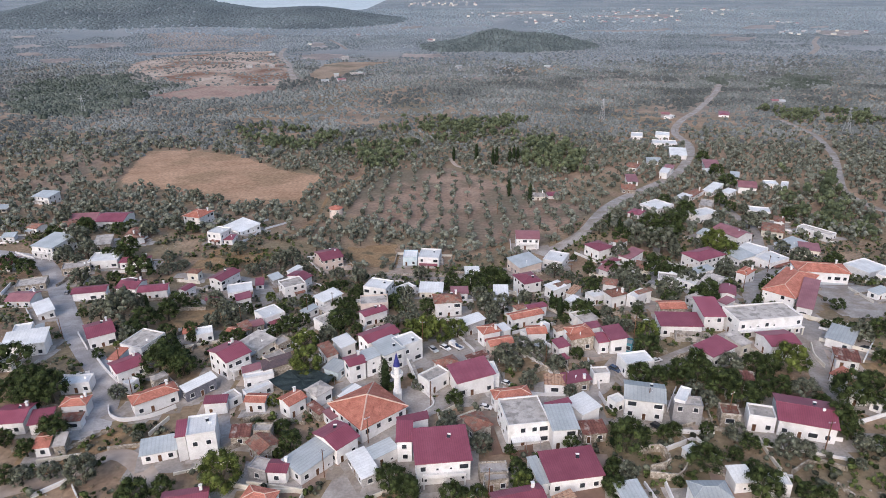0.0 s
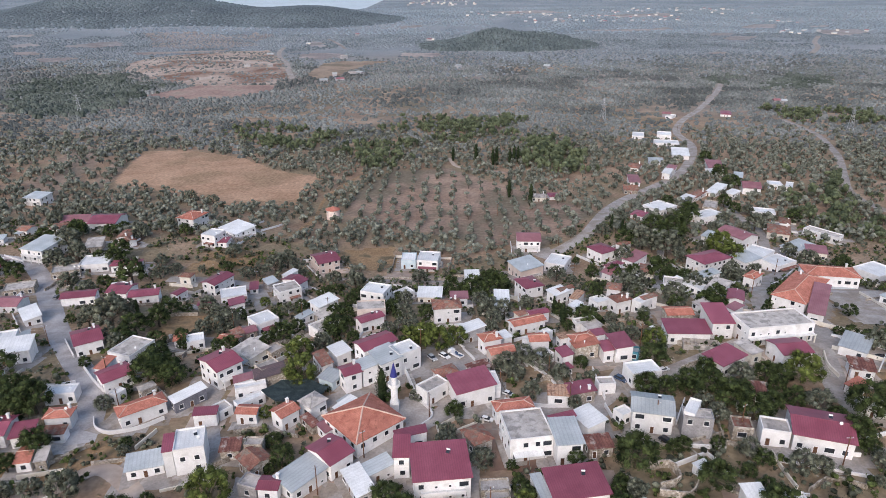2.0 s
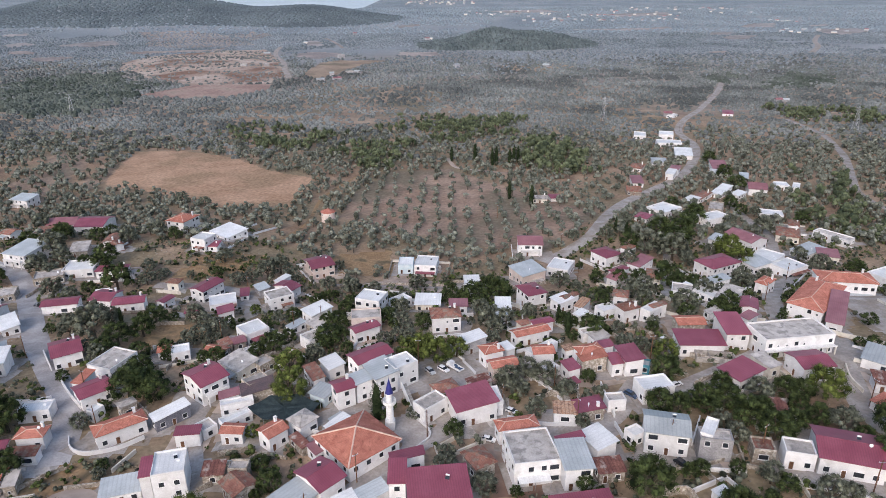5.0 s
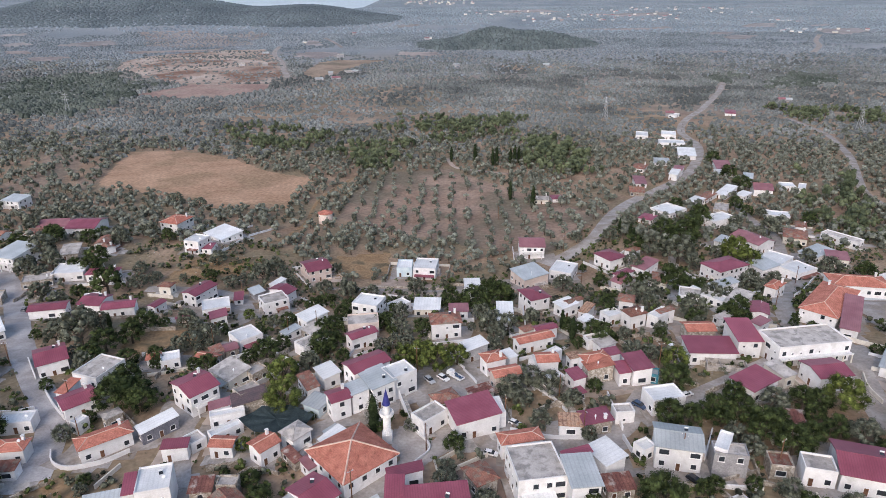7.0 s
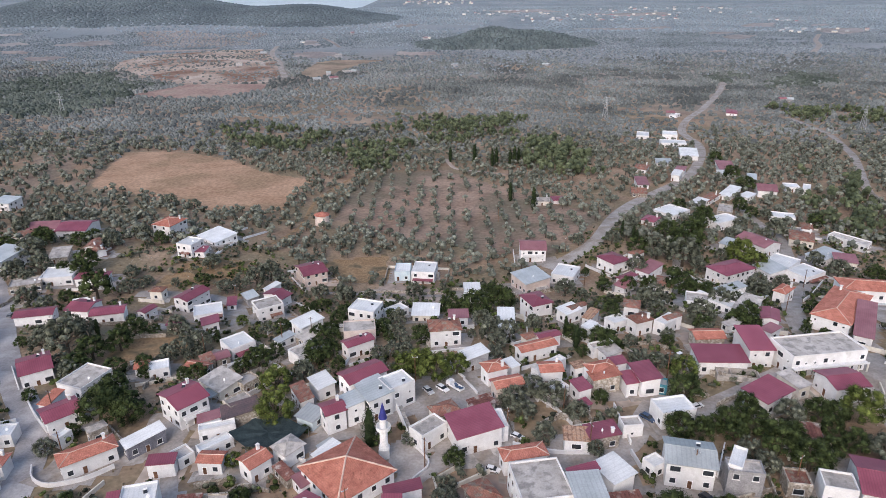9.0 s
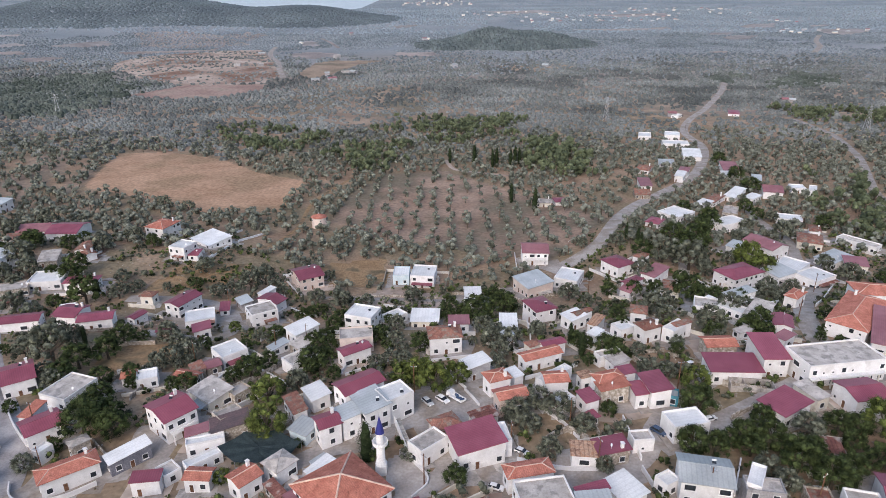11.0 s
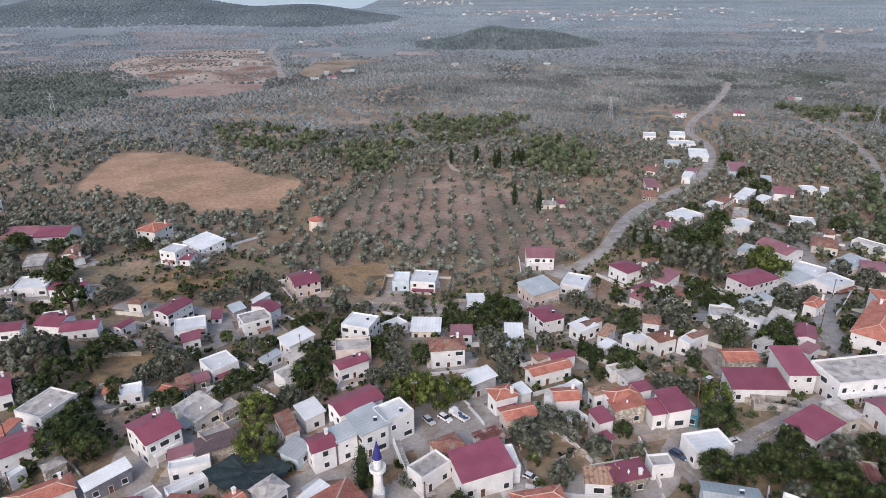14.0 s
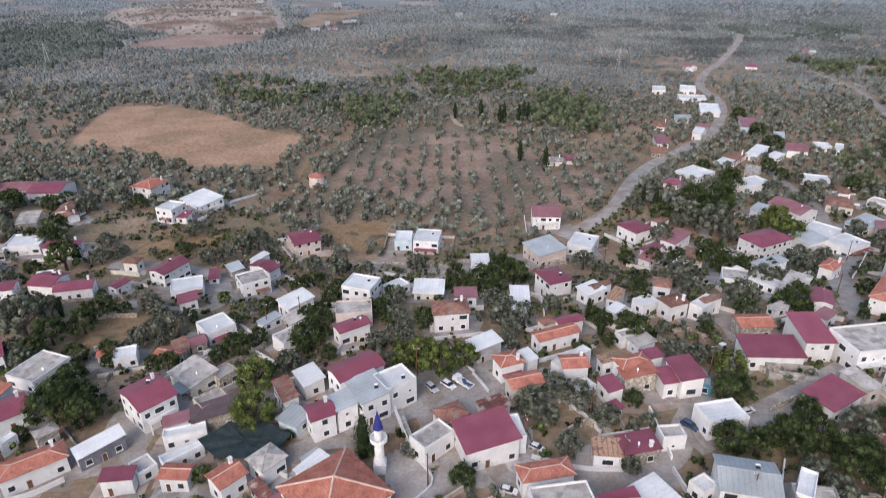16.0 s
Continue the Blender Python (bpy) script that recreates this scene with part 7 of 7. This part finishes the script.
garden_wall([(-92.0, 139.9), (-89.6, 135.9), (-85.0, 133.9), (-78.3, 135.9), (-73.3, 139.6)], 1.2, "white")
garden_wall([(-109.2, 167.0), (-102.0, 158.7), (-95.4, 152.2)], 1.4, "white")
garden_wall([(-123.9, 184.6), (-114.2, 172.0)], 1.2, "white")
garden_wall([(-161.8, 237.2), (-161.9, 247.1), (-165.6, 256.8)], 1.4, "stone")
garden_wall([(-201.6, 274.8), (-189.5, 268.6)], 1.0, "white")
garden_wall([(-101.8, 205.1), (-88.5, 206.7)], 1.5, "stone")
garden_wall([(-105.5, 217.7), (-102.6, 233.1)], 1.2, "white")
garden_wall([(-99.9, 286.9), (-98.3, 295.8), (-96.5, 305.9)], 1.0, "white")
garden_wall([(-102.3, 325.9), (-98.7, 335.5)], 1.0, "white")
garden_wall([(-95.0, 315.6), (-87.1, 332.5)], 1.0, "white")
garden_wall([(-8.3, 144.0), (-3.0, 135.6), (-6.2, 130.5)], 0.9, "white")
garden_wall([(-44.0, 254.1), (-22.3, 256.1), (0.2, 252.1)], 0.8, "stone")
garden_wall([(105.7, 156.8), (103.5, 150.6), (103.4, 144.8)], 1.2, "cream")
garden_wall([(109.3, 159.3), (115.7, 155.5), (123.4, 150.0)], 1.2, "cream")
garden_wall([(72.5, 115.3), (72.3, 109.6), (72.6, 103.9)], 1.0, "cream")
garden_wall([(67.1, 163.1), (71.2, 160.4), (75.7, 159.0)], 1.6, "stone")
garden_wall([(-95.0, 121.2), (-89.8, 126.9), (-87.0, 129.2)], 1.2, "stone")
garden_wall([(-84.0, 122.3), (-76.1, 123.6)], 1.2, "stone")
garden_wall([(-93.4, 105.7), (-87.4, 111.4)], 1.2, "white")
garden_wall([(-75.8, 127.6), (-73.2, 134.5)], 1.2, "cream")
garden_wall([(95.3, 118.9), (102.2, 121.5), (108.3, 123.7)], 1.2, "white")
garden_wall([(82.4, 115.7), (86.4, 114.5), (91.0, 113.5)], 1.2, "white")
garden_wall([(113.1, 178.5), (117.3, 173.6), (124.6, 168.0)], 1.3, "cream")
garden_wall([(145.1, 205.8), (144.3, 190.0)], 1.0, "cream")
garden_wall([(7.5, 150.7), (13.8, 142.0)], 1.3, "white")
garden_wall([(15.5, 140.2), (23.5, 136.9), (31.5, 135.7)], 1.0, "white")
garden_wall([(-48.7, 145.4), (-39.3, 150.1)], 1.2, "stone")
garden_wall([(-52.6, 131.4), (-44.2, 133.1)], 1.6, "stone")
garden_wall([(-53.3, 176.6), (-48.6, 182.1), (-44.5, 190.6)], 1.8, "stone")
garden_wall([(-61.5, 177.7), (-54.9, 185.0)], 1.4, "cream")
garden_wall([(-152.5, 282.1), (-148.4, 296.1)], 1.0, "white")
garden_wall([(-40.5, 152.3), (-33.4, 159.1)], 1.0, "stone")
garden_wall([(85.8, 222.9), (92.4, 209.1)], 1.0, "white")
garden_wall([(50.5, 182.8), (59.8, 183.4)], 1.2, "stone")
garden_wall([(40.5, 152.0), (40.8, 138.0)], 1.3, "white")
garden_wall([(52.1, 160.1), (63.3, 153.3)], 1.2, "stone")
garden_wall([(63.7, 149.7), (85.4, 160.7)], 1.5, "stone")
garden_wall([(-21.5, 245.6), (-12.8, 241.0)], 1.1, "white")
garden_wall([(-38.6, 159.6), (-32.8, 166.5)], 1.0, "stone")
garden_wall([(-164.9, 219.9), (-169.2, 234.0)], 1.2, "white")
garden_wall([(-117.5, 227.4), (-99.0, 220.6)], 1.2, "stone")
garden_wall([(-80.8, 172.1), (-80.1, 181.2)], 1.3, "stone")
garden_wall([(5.2, 100.8), (11.4, 103.8)], 1.2, "white")
garden_wall([(55.8, 120.0), (64.8, 122.6)], 1.1, "stone")
garden_wall([(75.2, 224.0), (76.0, 206.2)], 1.0, "cream")
garden_wall([(156.3, 267.1), (123.9, 224.5)], 1.2, "white")
garden_wall([(59.2, 104.1), (65.3, 98.5)], 1.0, "stone")
garden_wall([(10.0, 100.4), (18.1, 103.0)], 1.0, "stone")
garden_wall([(-80.1, 203.5), (-73.0, 207.3)], 1.0, "white")
garden_wall([(-27.6, 180.2), (-25.8, 188.9)], 1.0, "white")
garden_wall([(0.3, 219.1), (14.5, 242.3)], 1.0, "stone")
garden_wall([(24.8, 225.8), (16.1, 196.1)], 1.0, "stone")
garden_wall([(43.5, 206.7), (49.0, 193.7)], 1.1, "white")
garden_wall([(100.2, 265.5), (101.7, 251.5)], 1.0, "white")
garden_wall([(-107.6, 121.6), (-100.0, 128.3)], 1.2, "stone")
garden_wall([(82.1, 99.4), (83.6, 95.7)], 1.0, "stone")
garden_wall([(44.2, 111.7), (48.9, 112.3), (49.9, 107.4), (45.0, 105.4)], 2.2, "stone")
garden_wall([(44.6, 104.2), (50.3, 102.9), (53.3, 106.3)], 1.8, "stone")
garden_wall([(38.1, 110.2), (42.0, 105.6)], 1.6, "stone")
garden_wall([(22.2, 145.6), (27.6, 148.5), (31.4, 144.8)], 1.8, "stone")
garden_wall([(28.3, 150.2), (33.2, 151.2), (34.0, 146.2)], 1.5, "stone")
garden_wall([(63.0, 119.5), (68.0, 116.9)], 1.2, "stone")
garden_wall([(54.2, 119.1), (57.0, 111.7), (57.2, 108.8)], 1.4, "stone")
garden_wall([(74.4, 103.0), (80.9, 106.4), (86.8, 103.7)], 1.2, "stone")
garden_wall([(-45.8, 128.0), (-42.2, 131.3), (-35.9, 129.1)], 1.0, "stone")
garden_wall([(-53.5, 119.8), (-50.6, 121.7)], 1.4, "stone")
garden_wall([(40.2, 135.4), (41.1, 129.2)], 1.3, "white")
garden_wall([(-35.1, 140.7), (-30.0, 137.7)], 1.1, "white")
garden_wall([(-1.1, 130.3), (3.3, 133.6)], 1.2, "cream")
garden_wall([(-18.6, 105.8), (-13.8, 109.1)], 1.2, "stone")
garden_wall([(55.2, 126.8), (60.3, 136.2)], 1.1, "white")
garden_wall([(-48.7, 159.1), (-44.6, 163.8)], 1.0, "stone")
garden_wall([(-94.5, 181.0), (-87.9, 185.8)], 1.2, "stone")
garden_wall([(-138.0, 227.5), (-123.4, 211.8)], 1.2, "stone")
garden_wall([(-56.1, 207.0), (-51.4, 220.0)], 1.0, "white")
garden_wall([(186.1, 310.3), (193.6, 297.4)], 1.4, "white")
garden_wall([(-114.5, 154.8), (-109.8, 154.8), (-105.4, 156.6)], 1.2, "white")
garden_wall([(-86.0, 109.4), (-83.0, 105.8)], 1.0, "white")
garden_wall([(-20.1, 201.8), (-14.5, 211.2), (-6.3, 220.8)], 1.4, "stone")
garden_wall([(21.9, 184.5), (17.9, 194.2)], 1.1, "white")
garden_wall([(60.2, 181.3), (66.6, 175.4)], 1.0, "stone")
garden_wall([(-55.2, 244.5), (-43.9, 234.5)], 1.0, "white")
utility_pole(85.6, 110.7)
utility_pole(-18.7, 120.4)
utility_pole(-3.8, 134.2)
utility_pole(14.5, 143.0)
utility_pole(50.0, 126.1)
utility_pole(-27.5, 109.1)
utility_pole(9.3, 100.2)
utility_pole(-7.1, 168.3)
utility_pole(140.0, 253.2)
utility_pole(106.1, 203.1)
utility_pole(101.7, 139.3)
utility_pole(56.2, 162.4)
utility_pole(-78.2, 245.9)
utility_pole(-48.9, 197.7)
utility_pole(-86.3, 142.6)
utility_pole(-127.0, 180.9)
utility_pole(68.7, 122.9)
utility_pole(-40.4, 200.8)
utility_pole(-71.1, 192.7)
utility_pole(53.0, 245.2)
utility_pole(90.4, 250.6)
utility_pole(54.3, 291.8)
utility_pole(29.5, 351.2)
utility_pole(222.8, 630.5)
utility_pole(135.9, 428.8)
utility_pole(-97.1, 158.7)
utility_pole(28.3, 150.2)
utility_pole(31.5, 136.2)
car(-3.6, 161.9, -55, "silver")
car(-0.0, 162.7, -45, "white")
car(59.2, 149.8, 20, "white")
car(46.9, 146.4, -50, "blue")
car(10.5, 132.0, -20, "white")
car(51.0, 120.4, -55, "dark")
car(97.8, 110.5, -10, "white")
car(16.8, 142.3, -35, "white")
car(-151.6, 227.6, 100, "grey")
car(10.3, 176.3, 10, "grey")
car(15.5, 199.1, 10, "silver")
car(119.9, 154.2, 10, "dark")
pickup_truck(3.2, 163.1, 134)
pylon(167.6, 703.8)
pylon(386.7, 627.5)
pylon(-420.7, 759.2)
for ends, high, look_of in YARD_WALLS:
    garden_wall(ends, high, look_of)

# ---- shade net, roofless cells, bins ----
NET = surface("dark_teal_net", (0.06, 0.085, 0.09), (0.1, 0.135, 0.14), 0.5, 0.9, 5, 0.2, vary=0)


def shade_net(corners, high):
    cx, cy = sum(c[0] for c in corners) / len(corners), sum(c[1] for c in corners) / len(corners)
    z = ground_z(cx, cy)
    ob = thing("shade_net", cx, cy, z)
    tagged(ob, "dark teal shade net stretched over a yard on posts", "shade net")
    bm = bmesh.new()
    k = 6
    rim = []
    for i, a in enumerate(corners):
        b = corners[(i + 1) % len(corners)]
        rim += [(a[0] + (b[0] - a[0]) * t / k - cx, a[1] + (b[1] - a[1]) * t / k - cy, -0.35 * math.sin(math.pi * t / k)) for t in range(k)]
    rings = []
    for f, sag in ((1, 0), (0.66, -0.25), (0.33, -0.42)):
        rings.append([bm.verts.new((x * f, y * f, high + w * f + sag + 0.15 * noise.noise(Vector((x * f, y * f, 4))))) for x, y, w in rim])
    mid = bm.verts.new((0, 0, high - 0.45))
    n = len(rim)
    for p, q in zip(rings, rings[1:]):
        for i in range(n):
            bm.faces.new((p[i], p[(i + 1) % n], q[(i + 1) % n], q[i]))
    for i in range(n):
        bm.faces.new((rings[-1][i], rings[-1][(i + 1) % n], mid))
    bmesh.ops.solidify(bm, geom=bm.faces[:], thickness=0.02)
    part("net", bm, NET, ob)
    for x, y in corners:
        bm = bmesh.new()
        tube(bm, 0.06, 0.05, (x - cx, y - cy, ground_z(x, y) - z - 0.4), (x - cx, y - cy, high), 6)
        part("post", bm, STEEL, ob)


def roofless_cells(x, y, turn, cells, wide, deep, high):
    """A row of open concrete pens."""
    z = ground_z(x, y)
    ob = thing("roofless_pens", x, y, z, turn)
    tagged(ob, "row of roofless grey concrete pens beside a lane", "ruin")
    for i in range(cells + 1):
        bm = bmesh.new()
        box(bm, i * wide - 0.1, 0, -0.8, i * wide + 0.1, deep, high * (1 - 0.06 * (i % 2)))
        part("side_wall", bm, ROOF["concrete"], ob)
    for i in range(cells):
        for y0 in (-0.1, deep - 0.1):
            bm = bmesh.new()
            box(bm, i * wide + 0.103, y0, -0.8, (i + 1) * wide - 0.103, y0 + 0.2, high * (0.96 if y0 > 0 else 0.8))
            part("cross_wall", bm, ROOF["concrete"], ob)


shade_net([(-49.3, 145.8), (-44.7, 150.6), (-37.4, 151.5), (-31.2, 147.3), (-33.9, 141.2), (-44.0, 140.7)], 3.0)
roofless_cells(67.9, 160.2, -9, 3, 3.3, 3.4, 2.0)

def outside_stairs(x, y, turn, long, steps_up):
    z = ground_z(x, y)
    ob = thing("outside_stairs", x, y, z, turn)
    tagged(ob, "grey concrete steps climbing beside a white wall", "stairs")
    tread = long / steps_up
    for k in range(steps_up):
        bm = bmesh.new()
        box(bm, k * tread, -0.6, -0.9, (k + 1) * tread - 0.003, 0.6, 0.18 * (k + 1))
        part("step", bm, ROOF["concrete"], ob)
    bm = bmesh.new()
    slab(bm, [(0, 0.62, 0.9), (long, 0.62, 0.9 + 0.18 * steps_up), (long, 0.8, 0.9 + 0.18 * steps_up), (0, 0.8, 0.9)], 1.9)
    bmesh.ops.recalc_face_normals(bm, faces=bm.faces[:])
    part("parapet", bm, WALL["white"], ob)


def tractor(x, y, turn):
    ob = thing("tractor", x, y, ground_z(x, y) + 0.1, turn)
    tagged(ob, "dark farm tractor with a pale cab parked by a lane", "tractor")
    bm = bmesh.new()
    prism(bm, [(-0.2, 0.6, 0.1), (1.9, 0.6, 0.14), (1.95, 1.2, 0.16), (-0.2, 1.35, 0.1)], 0.42)
    part("bonnet", bm, PAINT["dark"], ob)
    bm = bmesh.new()
    prism(bm, [(-1.3, 0.8, 0.05), (-0.25, 0.8, 0.05), (-0.3, 2.2, 0.12), (-1.2, 2.2, 0.12)], 0.7)
    part("cab", bm, PANE, ob, "dark cab glass")
    bm = bmesh.new()
    box(bm, -1.35, -0.72, 2.203, -0.2, 0.72, 2.32)
    part("cab_top", bm, PAINT["white"], ob)
    for wx, r in ((-0.9, 0.75), (1.4, 0.45)):
        for wy in (-0.85, 0.85):
            bm = bmesh.new()
            tube(bm, r, r, (wx, wy - 0.17, r), (wx, wy + 0.17, r), 16)
            w = part("wheel", bm, RUBBER, ob)
            bm = bmesh.new()
            tube(bm, r * 0.55, r * 0.55, (wx, wy - 0.18, r), (wx, wy + 0.18, r), 10)
            part("rim", bm, PAINT["silver"], w)
    bm = bmesh.new()
    tube(bm, 0.05, 0.05, (1.2, 0.2, 1.2), (1.2, 0.2, 2.1), 8)
    part("exhaust", bm, STEEL, ob)


outside_stairs(-6.9, 145.0, 117, 7.1, 22)
tractor(62.8, 171.2, -60)

# ---- distant hamlets ----
def hamlet(cx, cy, spread, deep, count, tall):
    for _ in range(count):
        x, y = cx + dice.uniform(-spread, spread), cy + dice.uniform(-deep, deep)
        w = dice.uniform(7, 13)
        ob = thing("distant_house", x, y, ground_z(x, y), dice.uniform(-40, 40))
        tagged(ob, "small pale house far across the plain", "house", group="distant houses")
        bm = bmesh.new()
        box(bm, -w / 2, -w / 3, -1, w / 2, w / 3, tall)
        # mostly grey render, standing in for white walls dulled by haze
        part("wall", bm, WALL[dice.choice(("grey", "grey", "cream"))], ob)
        bm = bmesh.new()
        slab(bm, [(-w / 2 - 0.4, -w / 3 - 0.4, tall + 0.2), (w / 2 + 0.4, -w / 3 - 0.4, tall + 0.2), (w / 2 + 0.4, 0, tall + 2), (-w / 2 - 0.4, 0, tall + 2)], 0.2)
        slab(bm, [(w / 2 + 0.4, w / 3 + 0.4, tall + 0.2), (-w / 2 - 0.4, w / 3 + 0.4, tall + 0.2), (-w / 2 - 0.4, 0, tall + 2), (w / 2 + 0.4, 0, tall + 2)], 0.2)
        part("roof", bm, ROOF[dice.choice(("pale", "pale", "concrete", "faded"))], ob)


hamlet(-20, 3900, 180, 300, 40, 7)
hamlet(560, 2600, 320, 180, 45, 4)
hamlet(950, 3000, 300, 200, 30, 5)
hamlet(250, 2900, 200, 150, 20, 5)
hamlet(-351, 1208, 1, 1, 1, 4)
hamlet(-314, 1217, 1, 1, 1, 4)
hamlet(-208, 1395, 1, 1, 1, 6)
hamlet(-184, 1126, 1, 1, 1, 5)
hamlet(-158, 1149, 1, 1, 1, 4)
hamlet(-147, 1158, 1, 1, 1, 4)
hamlet(-194, 1068, 1, 1, 1, 3)
hamlet(-169, 1082, 1, 1, 1, 3)
hamlet(22, 1257, 1, 1, 1, 5)
hamlet(188, 1260, 1, 1, 1, 4)
hamlet(-252, 1974, 1, 1, 1, 6)
hamlet(-44, 1800, 1, 1, 1, 7)
hamlet(-37, 1833, 1, 1, 1, 5)
hamlet(244, 730, 1, 1, 1, 4)
hamlet(414, 835, 1, 1, 1, 4)
hamlet(421, 839, 1, 1, 1, 3)
hamlet(-346, 1739, 1, 1, 1, 4)
hamlet(-376, 1467, 1, 1, 1, 3)
hamlet(1125, 2009, 160, 60, 14, 4)
hamlet(1182, 2395, 60, 60, 6, 4)
